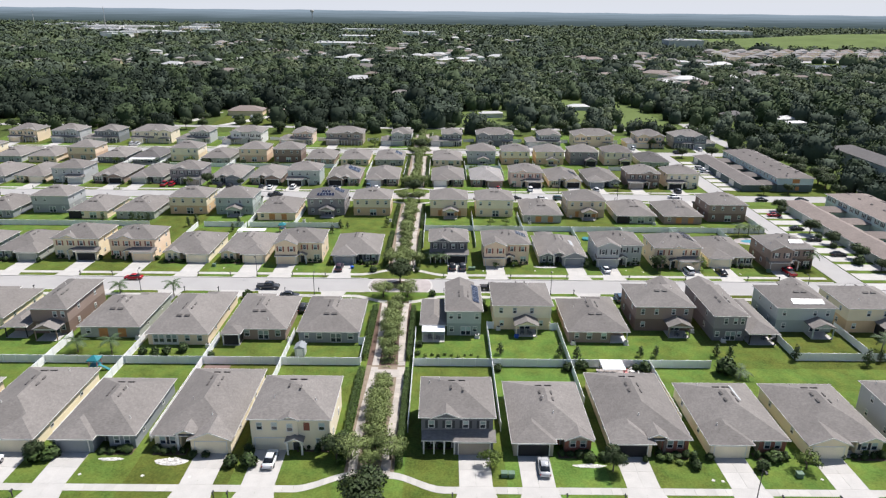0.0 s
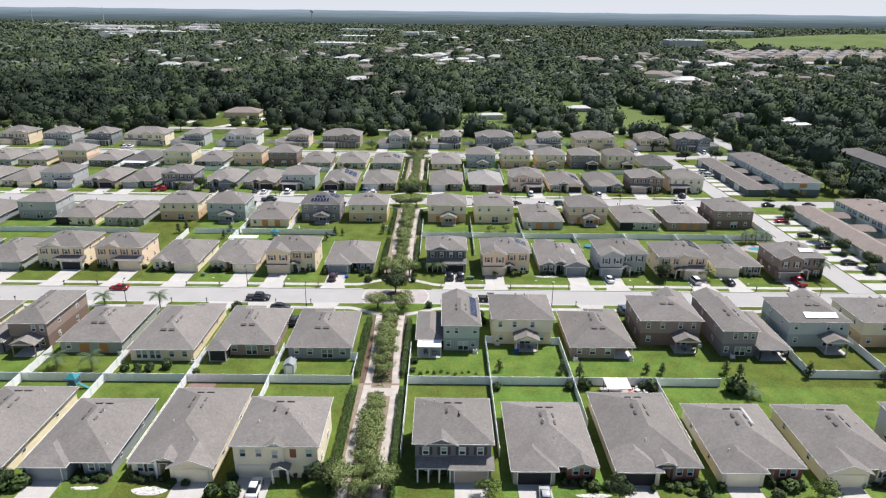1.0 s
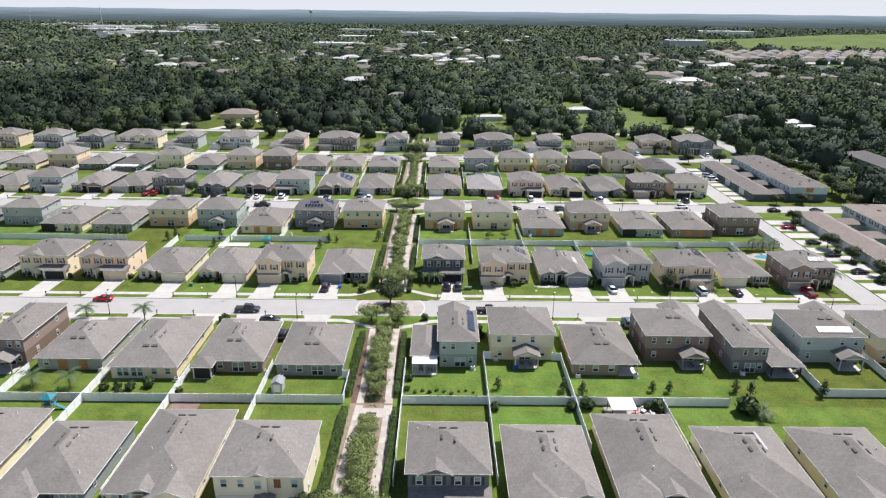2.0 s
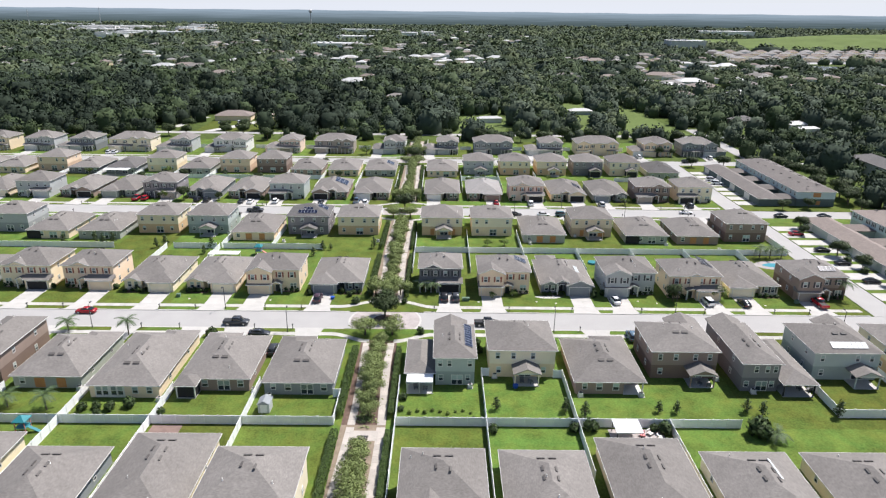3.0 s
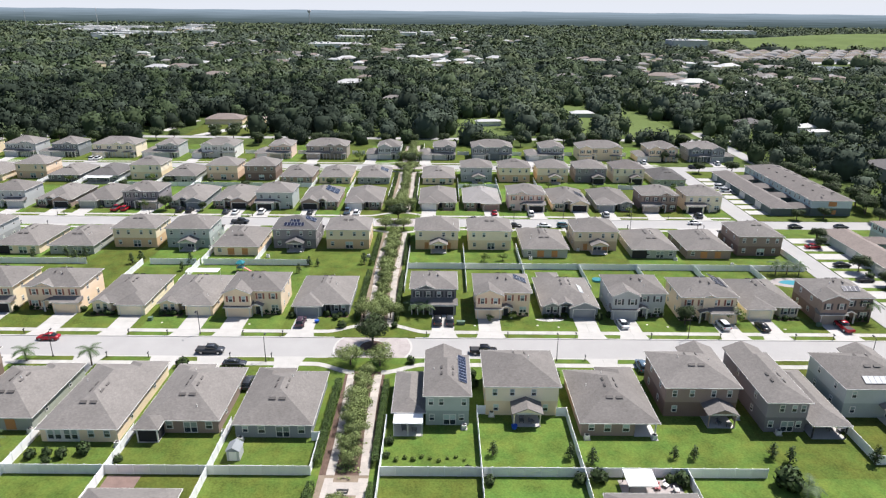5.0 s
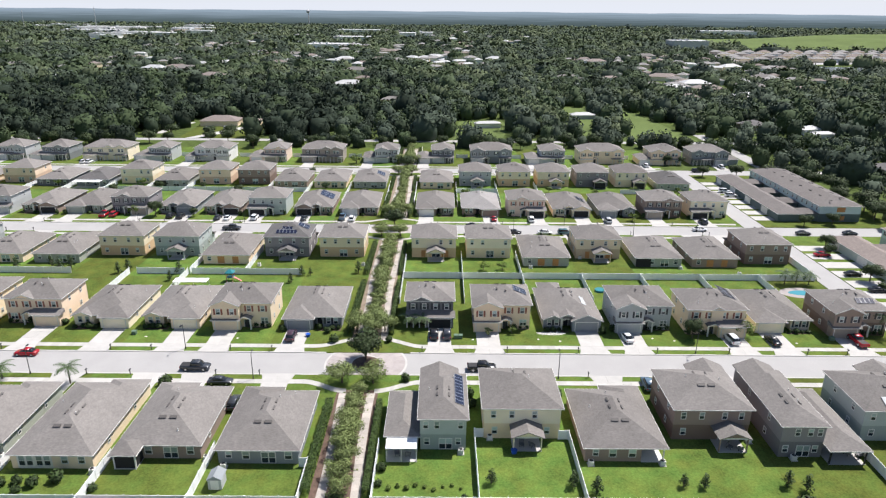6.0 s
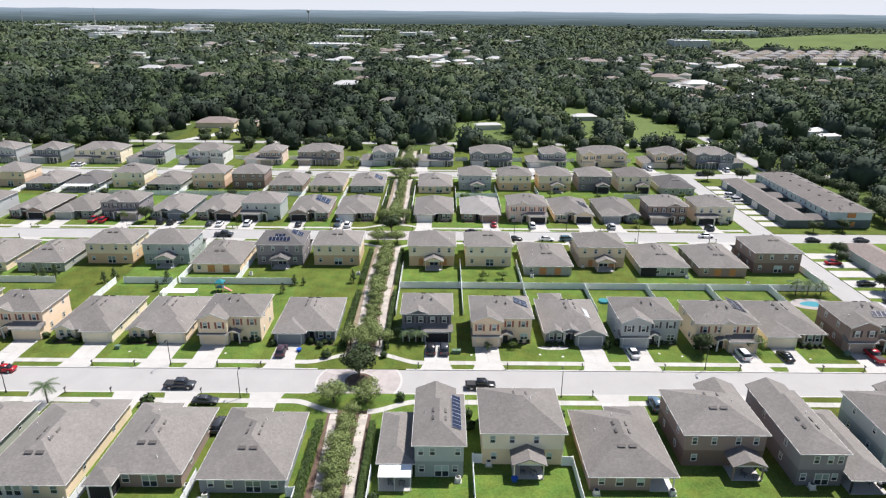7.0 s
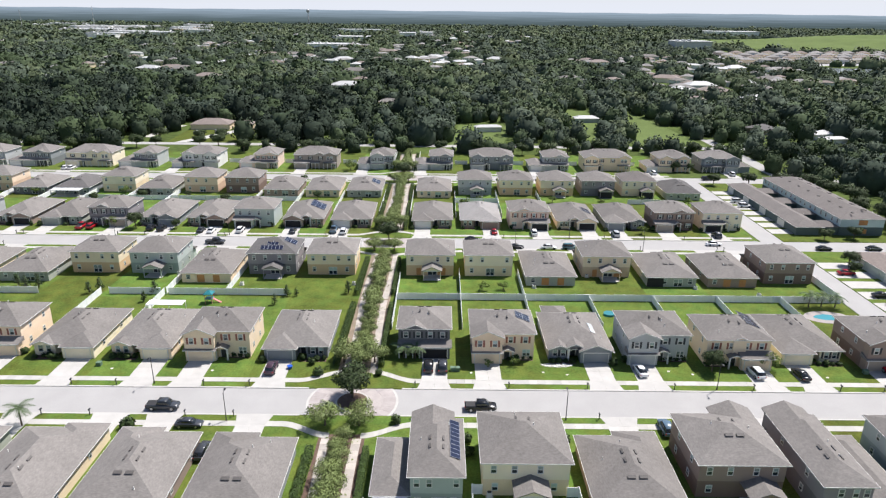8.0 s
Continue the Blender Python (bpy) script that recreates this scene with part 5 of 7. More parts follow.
t1 = terrace("long grey-green two-storey terrace with low garage wing", 119.5, 127.8, 133.2, 147.2, 255.5, 309.5, WALL["deep_teal"], WALL["aqua"], ROOF[1], 8, False)
part("storm_panel", boxes((139.0, 141.8, 255.43, 255.49, 3.5, 5.1)), BOARD, t1, "orange-brown boarded opening")
part("storm_panel", boxes((140.5, 142.0, 255.43, 255.49, 0.6, 2.1)), BOARD, t1, "orange-brown boarded opening")
terrace("long pale blue-green two-storey terrace with brown shingle roofs", 123.8, 132.5, 139.5, 154.0, 150.0, 232.0, WALL["teal"], WALL["aqua"], ROOF[4], 12, True)
for x0, x1, y0, y1 in ((190, 203, 262, 322),):
    e = thing("town_house_terrace", "grey-roofed terrace half hidden among dark trees", "terraced houses", "town house terraces", pose(0, 0, 0.0))
    part("wall", boxes((x0, x1, y0, y1, -0.1, 5.4)), WALL["grey"], e)
    part("roof", hip_roof(x0 - 0.5, x1 + 0.5, y0 - 0.5, y1 + 0.5, 5.5, 0.33), ROOF[2], e)


# ---------------------------------------------------------------- woods, fields and far buildings
structure("road", boxes((-420, 300, 391.6, 397.6, -0.1, 0.04)), ASPHALT, "pale through road behind the last row of houses", "road")
structure("road", boxes((149, 156, 330.1, 420, -0.1, 0.036)), ASPHALT, "pale side road between trees", "road")


def sheet(name, pts, z, mat, label, category):
    bm = bmesh.new()
    prism(bm, pts, -0.2, z)
    return structure(name, bm, mat, label, category)


FIELD_A = [(108, 400), (146, 400), (143, 440), (140, 490), (134, 525), (124, 525), (120, 475), (113, 440)]
FIELD_B = [(76, 415), (90, 415), (103, 470), (108, 525), (96, 530), (84, 505)]
sheet("field", FIELD_A, 0.07, FIELD, "sunlit open grass field between dark trees", "field")
sheet("field", FIELD_B, 0.073, FIELD, "sunlit grass clearing with a small shed", "field")
sheet("lawn", [(-138, 398.5), (-102, 398.5), (-102, 440), (-116, 436), (-140, 436)], 0.065, LAWN, "front lawn of a house in the trees", "lawn")
sheet("driveway", [(-134, 398), (-128, 398), (-116, 415), (-108, 434), (-114, 434), (-122, 419)], 0.1, CONCRETE, "winding pale concrete driveway", "driveway")
sheet("driveway", [(-156, 411), (-152, 411), (-150, 434), (-146, 449), (-152, 449), (-155, 434)], 0.1, CONCRETE, "pale concrete track into the trees", "driveway")
sheet("yard", [(10, 400), (38, 400), (47, 450), (43, 464), (16, 460)], 0.06, FIELD, "rough grass yard round a mobile home", "yard")
sheet("field", [(560, 2050), (760, 2180), (760, 2330), (560, 2330)], 0.05, FIELD, "distant bright green field", "field")
sheet("field", [(0, 1350), (150, 1290), (160, 1340), (20, 1560)], 0.05, SOIL, "distant sandy clearing", "field")
WATER = material("pond_water", (0.30, 0.34, 0.36), rough=0.12, var=0.05, spec=0.6)
sheet("water", [(440, 800), (520, 800), (560, 905), (480, 925)], 0.08, WATER, "pale pond beside the far houses", "pond")
sheet("pavement", [(380, 930), (760, 1000), (760, 1140), (470, 1230), (400, 1100)], 0.06, ASPHALT, "pale streets of a distant estate", "pavement")
sheet("pavement", [(-1250, 1480), (-760, 1540), (-640, 1900), (-640, 2250), (-1250, 2000)], 0.06, CONCRETE, "pale parking areas round distant stores", "pavement")

# a broad grassed mound
bm = bmesh.new()
NX, NY = 28, 14
gv = [[bm.verts.new((600 + 860 * i / NX, 1240 + 520 * j / NY, -0.3 + 25 * max(0, math.sin(math.pi * i / NX)) ** 0.9 * max(0, math.sin(math.pi * j / NY)) ** 0.9 * (0.9 + 0.1 * math.sin(i * 1.3 + j)))) for i in range(NX + 1)] for j in range(NY + 1)]
for j in range(NY):
    for i in range(NX):
        bm.faces.new((gv[j][i], gv[j][i + 1], gv[j + 1][i + 1], gv[j + 1][i]))
for f in bm.faces:
    f.smooth = True
structure("mound", bm, FIELD, "broad grassed mound on the horizon", "hill")


def far_house(x, y, w, d, h, wall, roof, turn=0.0, label="small house half hidden among trees", group="far houses"):
    key = ("far", w, d, h, wall.name, roof.name)
    if key not in CACHE:
        CACHE[key] = (mesh_of("wall", boxes((-w / 2, w / 2, -d / 2, d / 2, -0.1, h)), wall), mesh_of("roof", hip_roof(-w / 2 - 0.5, w / 2 + 0.5, -d / 2 - 0.5, d / 2 + 0.5, h + 0.1, 0.38), roof))
    FAR.append((x, y, max(w, d) * 0.56))
    if y > 700:
        one = ("far one", *key)
        if one not in CACHE:
            bm = hip_roof(-w / 2 - 0.5, w / 2 + 0.5, -d / 2 - 0.5, d / 2 + 0.5, h + 0.1, 0.38)
            for f in bm.faces:
                f.material_index = 1
            box(bm, -w / 2, w / 2, -d / 2, d / 2, -0.1, h - 0.07)
            CACHE[one] = mesh_of("far_house", bm, wall)
            CACHE[one].materials.append(roof)
        e = tagged(new("far_house", CACHE[one]), label, "house", group)
        e.matrix_basis = pose(x, y, 0, 0, 0, turn)
        return e
    e = thing("far_house", label, "house", group, pose(x, y, 0, 0, 0, turn))
    part("wall", CACHE[key][0], None, e)
    part("roof", CACHE[key][1], None, e)
    return e


FAR = []
PALE = material("pale_metal_roof", (0.46, 0.46, 0.455), rough=0.6, var=0.1)
h = far_house(-128, 442, 22, 13, 3.0, WALL["tan"], ROOF[4], 3, "broad tan bungalow with brown roof among trees")
far_house(-109, 443, 9, 8, 2.8, WALL["tan"], ROOF[4], 3, "small tan annex with brown roof")
far_house(97, 477, 15, 7, 2.6, WALL["grey"], PALE, 4, "low grey shed with pale roof in a clearing")
far_house(32.5, 439, 15, 5, 2.8, WALL["white"], PALE, 8, "white mobile home with pale roof in a sandy yard")
far_house(193, 442, 14, 12, 3.0, WALL["brown"], ROOF[2], 20, "brown-roofed house among dark trees")
far_house(219, 427, 13, 8, 3.0, WALL["white"], PALE, 15, "low building with a bright white roof")
far_house(219, 413, 14, 5, 2.6, WALL["white"], PALE, 10, "low building with a bright white roof")
for k, (x, y, big) in enumerate(((-351, 650, 1), (-345, 630, 0), (-478, 789, 1), (-310, 765, 1), (-290, 775, 1), (-275, 765, 1), (-281, 827, 0), (-220, 688, 1), (-176, 752, 0), (-78, 627, 1), (-71, 675, 0), (-88, 761, 1),
                                 (-123, 918, 1), (-93, 857, 0), (-32, 523, 0), (78, 943, 1), (30, 847, 0), (130, 694, 1), (127, 623, 0), (230, 714, 1), (237, 693, 0), (242, 654, 1), (238, 611, 1), (285, 636, 1),
                                 (249, 558, 1), (200, 554, 0), (335, 712, 1), (354, 843, 1), (207, 911, 1), (308, 1027, 1), (-252, 959, 1), (-238, 995, 1), (-207, 1000, 1), (-165, 949, 0), (-77, 1083, 1))):
    wc = ("white", "grey", "tan", "cream")[k % 4]
    far_house(x * 0.987, y * 1.017 + 2, 26 if big else 15, 15 if big else 10, 4.2, WALL[wc], PALE if k % 3 == 0 else ROOF[(3, 4, 0)[k % 3]], (k * 37) % 50 - 25)
rr = random.Random(4)
for k in range(250):
    zone = rr.random()
    if zone < 0.35:
        x, y = rr.uniform(-420, 60), rr.uniform(820, 1350)
    elif zone < 0.55:
        x, y = rr.uniform(-500, 250), rr.uniform(1350, 2100)
    elif zone < 0.8:
        x, y = rr.uniform(160, 420), rr.uniform(620, 1050)
    else:
        x, y = rr.uniform(-900, -350), rr.uniform(750, 1300)
    far_house(x, y, rr.choice((11, 14, 18)), rr.choice((8, 12)), 4.6, WALL[rr.choice(("white", "grey", "tan"))], PALE if rr.random() < (0.3 if zone < 0.55 or zone > 0.8 else 0.08) else ROOF[rr.choice((3, 3, 4))], rr.uniform(-40, 40))
for i in range(12):
    for j in range(4):
        far_house(420 + i * 27 + j * 8, 985 + j * 52 + i * 3, 17, 13, 5.2, WALL[("tan", "grey", "cream", "taupe")[(i + j) % 4]], ROOF[(3, 4)[(i * j) % 2]], -6, "house in a distant estate with brown-grey roofs", "far estate")


def store(x0, x1, y0, y1, h, wall, label):
    e = thing("warehouse", label, "building", "distant large buildings", pose((x0 + x1) / 2, (y0 + y1) / 2, 0))
    w, d = (x1 - x0) / 2, (y1 - y0) / 2
    part("wall", boxes((-w, w, -d, d, -0.1, h)), wall, e)
    part("roof", boxes((-w - 0.5, w + 0.5, -d - 0.5, d + 0.5, h + 0.003, h + 0.9)), PALE, e)
    for k in range(3 if y0 < 1400 else 1):
        part("roof_unit", boxes((-w + (k + 0.6) * w / 3, -w + (k + 0.9) * w / 3, -d * 0.4, d * 0.2, h + 0.9, h + 3)), WALL["grey"], e)
    FAR.append(((x0 + x1) / 2, (y0 + y1) / 2, max(w, d) * 0.9))


store(425, 490, 1295, 1340, 14, WALL["grey"], "large grey warehouse block beyond the woods")
store(735, 885, 1980, 2040, 12, WALL["white"], "long low warehouse with a bright white roof")
for x0, x1, y0, h in ((-290, -170, 1960, 8), (-225, -150, 1500, 8), (-100, -60, 1690, 10), (-50, -20, 1730, 10), (-230, -160, 1235, 6)):
    store(x0, x1, y0, y0 + 50, h, WALL["white"], "long low pale commercial building far off")
rr = random.Random(12)
for k in range(22):
    y0 = 1480 + 38 * k
    x0 = -(0.50 + 0.12 * rr.random() - 0.20 * (k % 4) / 3 * rr.random()) * y0 + rr.uniform(-40, 180)
    store(x0, x0 + rr.uniform(35, 115), y0, y0 + rr.uniform(25, 45), rr.uniform(6, 11), WALL[rr.choice(("white", "grey", "white", "tan"))], "low pale commercial building far off")

# water tower and masts
e = thing("water_tower", "slender white water tower on the horizon", "water tower", m=pose(-468, 2500, 0))
bm = bmesh.new()
tube(bm, (0, 0, 0), (0, 0, 48), 2.2, 1.6, 12)
part("stem", bm, PALE, e)
bm = bmesh.new()
tube(bm, (0, 0, 46), (0, 0, 50), 2.0, 6.0, 16), tube(bm, (0, 0, 50.002), (0, 0, 55), 6.0, 6.0, 16), tube(bm, (0, 0, 55.002), (0, 0, 58), 6.0, 1.5, 16)
part("tank", bm, PALE, e)
for x, y, hgt in ((-923, 1904, 62), (-1162, 1980, 52), (-1240, 1850, 48)):
    e = thing("radio_mast", "thin pale radio mast rising over the woods", "mast", "radio masts", pose(x, y, 0))
    bm = bmesh.new()
    tube(bm, (0, 0, 0), (0, 0, hgt), 0.9, 0.5, 6)
    part("pole", bm, PALE, e)
    part("platform", boxes((-1.6, 1.6, -1.6, 1.6, hgt * 0.9, hgt * 0.9 + 1.2)), PALE, e)


def inside(px, py, poly):
    """Which of the points lie in a plan outline."""
    hit = np.zeros(len(px), bool)
    for (xa, ya), (xb, yb) in zip(poly, poly[1:] + poly[:1]):
        cross = (ya > py) != (yb > py)
        with np.errstate(divide="ignore", invalid="ignore"):
            hit ^= cross & (px < (xb - xa) * (py - ya) / (yb - ya) + xa)
    return hit


def clear_ground(px, py):
    bad = (px > -262) & (px < 162) & (py < 326.0)
    bad |= (px > -262) & (px < 141) & (py < 375.5)
    bad |= (px > -8) & (px < 1) & (py < 392)
    bad |= (px > -152) & (px < -104) & (py < 400)
    bad |= (py > 390.5) & (py < 399.0) & (px < 300)
    bad |= (px > 100) & (px < 158) & (py < 326)
    bad |= (px > 147.5) & (px < 157.5) & (py < 420) & (py > 345)
    for poly in (FIELD_A, FIELD_B, [(-146, 398), (-100, 398), (-100, 450), (-146, 450)], [(-158, 399), (-150, 399), (-145, 449), (-153, 449)], [(8, 398), (40, 398), (50, 450), (46, 467), (14, 461)],
                 [(430, 790), (530, 790), (570, 915), (470, 935)], [(380, 930), (760, 1000), (760, 1160), (470, 1240), (400, 1100)], [(560, 1245), (1360, 1245), (1360, 1760), (560, 1760)],
                 [(560, 2050), (760, 2180), (760, 2330), (560, 2330)], [(0, 1350), (150, 1290), (160, 1340), (20, 1560)]):
        bad |= inside(px, py, poly)
    for x, y, r in FAR:
        run = 0.068 * y + 4
        bad |= (np.abs(px - x) < r + 1.5) & (py < y + r) & (py > y - run)
    for x0, x1, y0, y1 in ((189, 204, 261, 323),):
        bad |= (px > x0 - 2) & (px < x1 + 2) & (py > y0) & (py < y1)
    return bad


def woodland(seed, y0, y1, spacing, rad, height, ncards, card, label, thin=0.0, lift=0.0, low=0.0, full=0.84, up=0.15):
    """Trees over a band of the plan: for each a dark core and leaf cards gathered in lobes over its crown; one object a tone."""
    rng = np.random.default_rng(seed)
    gx = np.arange(-0.78 * y1 - 60, 0.78 * y1 + 60, spacing)
    gy = np.arange(y0, y1, spacing * 0.9)
    px, py = (a.ravel() for a in np.meshgrid(gx, gy))
    px = px + rng.uniform(-0.48, 0.48, px.size) * spacing
    py = py + rng.uniform(-0.48, 0.48, py.size) * spacing
    keep = (np.abs(px - 4) < 0.76 * (py + 20)) & ~clear_ground(px, py) & (rng.random(px.size) > thin)
    # slow patches with fewer trees
    patch = np.sin(px / 61.0 + 1.3) * np.sin(py / 47.0) + 0.5 * np.sin(px / 23.0 + py / 31.0)
    keep &= ~((patch > 1.12) & (py > 560))
    px, py = px[keep], py[keep]
    n = len(px)
    size = rng.uniform(0.55, 0.95, n) + 0.85 * rng.random(n) ** 3
    size *= 1 + 0.18 * np.sin(px / 17.0) * np.sin(py / 13.0)
    R, Hh = rad * size, height * size ** 0.7 * rng.uniform(0.85, 1.15, n)
    # a high lift pales the leaf tones, putting haze into their colour
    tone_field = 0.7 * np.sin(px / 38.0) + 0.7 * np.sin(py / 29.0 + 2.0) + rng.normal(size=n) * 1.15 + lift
    # cloud shadow over the near left woods, put into the leaf tone
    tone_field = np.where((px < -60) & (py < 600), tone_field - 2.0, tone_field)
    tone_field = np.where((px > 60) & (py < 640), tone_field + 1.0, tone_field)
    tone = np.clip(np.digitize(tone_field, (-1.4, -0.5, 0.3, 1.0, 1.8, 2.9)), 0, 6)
    for t in range(7):
        idx = np.where(tone == t)[0]
        if len(idx) == 0:
            continue
        m = len(idx)
        cx, cy, r, hh = px[idx], py[idx], R[idx], Hh[idx]
        mid = np.stack([cx, cy, hh * 0.42], -1)
        # cores: three rings of six
        ang = np.arange(6) * math.tau / 6
        rings = []
        for fr, fz in ((full * 0.9, 0.02), (full, 0.44), (full * 0.62, 0.76)):
            wob = rng.uniform(0.8, 1.12, (m, 6))
            rings.append(np.stack([cx[:, None] + r[:, None] * fr * wob * np.cos(ang), cy[:, None] + r[:, None] * fr * wob * np.sin(ang), np.repeat((hh * fz)[:, None], 6, 1) * rng.uniform(0.92, 1.08, (m, 6))], -1))
        core = np.stack(rings, 1).reshape(m * 18, 3)
        core_n = unit(unit(core - np.repeat(mid, 18, 0)) + np.array((0, 0, up)))
        base = (np.arange(m) * 18)[:, None]
        q = []
        for lv in (0, 6):
            for k in range(6):
                q.append([lv + k, lv + (k + 1) % 6, lv + 6 + (k + 1) % 6, lv + 6 + k])
        q.append([12, 13, 14, 15]), q.append([15, 16, 17, 12])
        cf = (base[:, None, :] + np.array(q)[None]).reshape(-1, 4)
        # cards on the crown, gathered in lobes and shaded by the way their lobe bulges
        nl = 8
        la = np.arange(nl) * 2.4 + rng.uniform(0, math.tau, (m, 1)) + rng.uniform(-0.5, 0.5, (m, nl))
        lq = 0.72 * np.sqrt((np.arange(nl) + 0.25) / nl) * rng.uniform(0.8, 1.1, (m, nl))
        lz = 0.82 - 0.50 * lq ** 1.5 + rng.uniform(-0.13, 0.08, (m, nl))
        lz -= low * lq * (rng.random((m, nl)) < 0.4)
        ls = rng.uniform(0.32, 0.50, (m, nl))
        pick = rng.integers(0, nl, (m, ncards))
        row = np.arange(m)[:, None]
        d = rng.normal(size=(m, ncards, 3))
        d[..., 2] = np.abs(d[..., 2]) * 1.0 - 0.15 - low
        d = unit(d)
        lr = ls[row, pick] * r[:, None]
        jut = rng.uniform(0.86, 1.03, (m, ncards))
        c = np.stack([cx[:, None] + r[:, None] * lq[row, pick] * np.cos(la[row, pick]) + d[..., 0] * lr * jut,
                      cy[:, None] + r[:, None] * lq[row, pick] * np.sin(la[row, pick]) + d[..., 1] * lr * jut,
                      hh[:, None] * lz[row, pick] + d[..., 2] * lr * 0.8 * jut], -1)
        shade = unit(0.6 * d + 0.4 * unit(c - mid[:, None, :]) + rng.normal(size=d.shape) * 0.10 + np.array((0, 0, up))).reshape(-1, 3)
        pts, faces = cards_at(rng, c.reshape(-1, 3), d.reshape(-1, 3), np.repeat(r * card, ncards), 0.24)
        verts = np.concatenate([core, pts])
        allf = np.concatenate([cf, faces + len(core)])
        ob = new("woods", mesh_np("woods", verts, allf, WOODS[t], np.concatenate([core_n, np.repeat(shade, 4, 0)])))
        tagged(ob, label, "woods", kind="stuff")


woodland(1, 160.0, 382.0, 9.6, 6.2, 8.6, 400, 0.17, "dark green trees crowding beside the houses", thin=0.14, lift=-0.4, low=0.5, full=0.62)
woodland(2, 399.0, 640.0, 10.0, 6.8, 11.5, 210, 0.22, "dense dark green oak woodland behind the houses", lift=0.5, low=0.5, full=0.68)
woodland(5, 376.5, 390.0, 8.5, 4.6, 7.6, 230, 0.20, "row of dark green trees behind the last gardens", thin=0.22, low=0.5, full=0.62)
# both far bands get paler, bluer leaves in place of haze
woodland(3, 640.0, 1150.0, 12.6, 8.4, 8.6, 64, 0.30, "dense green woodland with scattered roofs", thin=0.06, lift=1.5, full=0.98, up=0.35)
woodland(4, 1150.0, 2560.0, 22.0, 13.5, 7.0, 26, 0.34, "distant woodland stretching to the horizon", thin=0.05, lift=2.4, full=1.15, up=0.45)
for x, y, hh in ((-143.0, 402.5, 7.5), (-122.0, 402.0, 6.5), (-110.5, 403.5, 7.0), (-147.0, 383.0, 7.5), (-116.0, 385.0, 7.0), (-107.0, 386.0, 8.0), (-138.5, 386.0, 6.0)):
    tree("oak", x, y, hh, 1.05, "trees round the bungalow", "dark green tree beside a winding driveway")
for x, y, hh in ((154.0, 258.0, 7.5), (156.5, 268.0, 8.5), (153.5, 279.0, 7.0), (157.0, 289.0, 9.0), (154.5, 300.0, 8.0), (152.5, 310.0, 8.0), (143.0, 316.0, 7.0), (131.0, 317.0, 6.5)):
    tree("oak", x, y, hh, 1.1, "trees by the town houses", "dark spreading oak behind a terrace")
# trees in a line behind the last houses
rr = random.Random(9)
for y_line, gap in ((375.0, 17.0),):
    x = -255.0
    while x < 140:
        if not (-8 < x < 2) and not (99 < x < 110 and y_line > 380) and not (-150 < x < -106):
            tree("oak", x, y_line + rr.uniform(-2.5, 2.5), rr.uniform(6.5, 10.0), 1.0, "trees along the through road")
        x += rr.uniform(0.6, 1.35) * gap

# the far distance beyond the last woods: a glowing sheet with haze painted on
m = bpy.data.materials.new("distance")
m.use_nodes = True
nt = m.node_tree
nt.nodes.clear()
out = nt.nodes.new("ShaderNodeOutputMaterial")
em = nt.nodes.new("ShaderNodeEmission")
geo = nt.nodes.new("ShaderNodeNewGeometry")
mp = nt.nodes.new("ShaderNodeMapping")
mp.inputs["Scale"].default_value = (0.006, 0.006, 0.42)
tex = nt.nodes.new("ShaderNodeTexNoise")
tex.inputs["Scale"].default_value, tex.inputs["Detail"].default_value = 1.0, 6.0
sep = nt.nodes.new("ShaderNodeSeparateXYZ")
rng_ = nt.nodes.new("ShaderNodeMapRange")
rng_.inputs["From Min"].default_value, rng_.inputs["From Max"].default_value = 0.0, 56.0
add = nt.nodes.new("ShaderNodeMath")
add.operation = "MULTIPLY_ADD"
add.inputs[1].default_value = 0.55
# paler and bluer with height: the haze as a colour ramp
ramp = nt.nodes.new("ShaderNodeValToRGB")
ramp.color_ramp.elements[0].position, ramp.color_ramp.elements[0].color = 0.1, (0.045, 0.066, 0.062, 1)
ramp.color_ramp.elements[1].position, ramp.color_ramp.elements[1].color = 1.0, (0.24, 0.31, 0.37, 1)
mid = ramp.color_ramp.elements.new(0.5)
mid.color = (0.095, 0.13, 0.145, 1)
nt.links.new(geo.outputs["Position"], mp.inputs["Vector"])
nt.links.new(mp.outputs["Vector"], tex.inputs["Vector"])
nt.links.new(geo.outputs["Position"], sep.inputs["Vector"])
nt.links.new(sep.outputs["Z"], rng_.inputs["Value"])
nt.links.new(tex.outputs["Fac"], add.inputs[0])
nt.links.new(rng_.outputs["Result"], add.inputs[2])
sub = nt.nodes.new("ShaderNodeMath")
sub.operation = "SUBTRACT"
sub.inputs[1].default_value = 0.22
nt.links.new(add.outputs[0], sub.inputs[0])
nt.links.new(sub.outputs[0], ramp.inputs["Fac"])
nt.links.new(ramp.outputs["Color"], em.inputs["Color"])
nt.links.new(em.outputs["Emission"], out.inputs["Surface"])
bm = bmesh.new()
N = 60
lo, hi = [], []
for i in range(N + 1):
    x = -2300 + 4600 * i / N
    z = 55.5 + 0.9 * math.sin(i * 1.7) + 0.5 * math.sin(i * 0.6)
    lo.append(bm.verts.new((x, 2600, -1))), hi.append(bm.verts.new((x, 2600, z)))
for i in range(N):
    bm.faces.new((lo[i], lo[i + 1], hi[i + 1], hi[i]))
structure("backdrop", bm, m, "glowing backdrop with painted haze, blue-green wooded distance at the horizon", "distance")


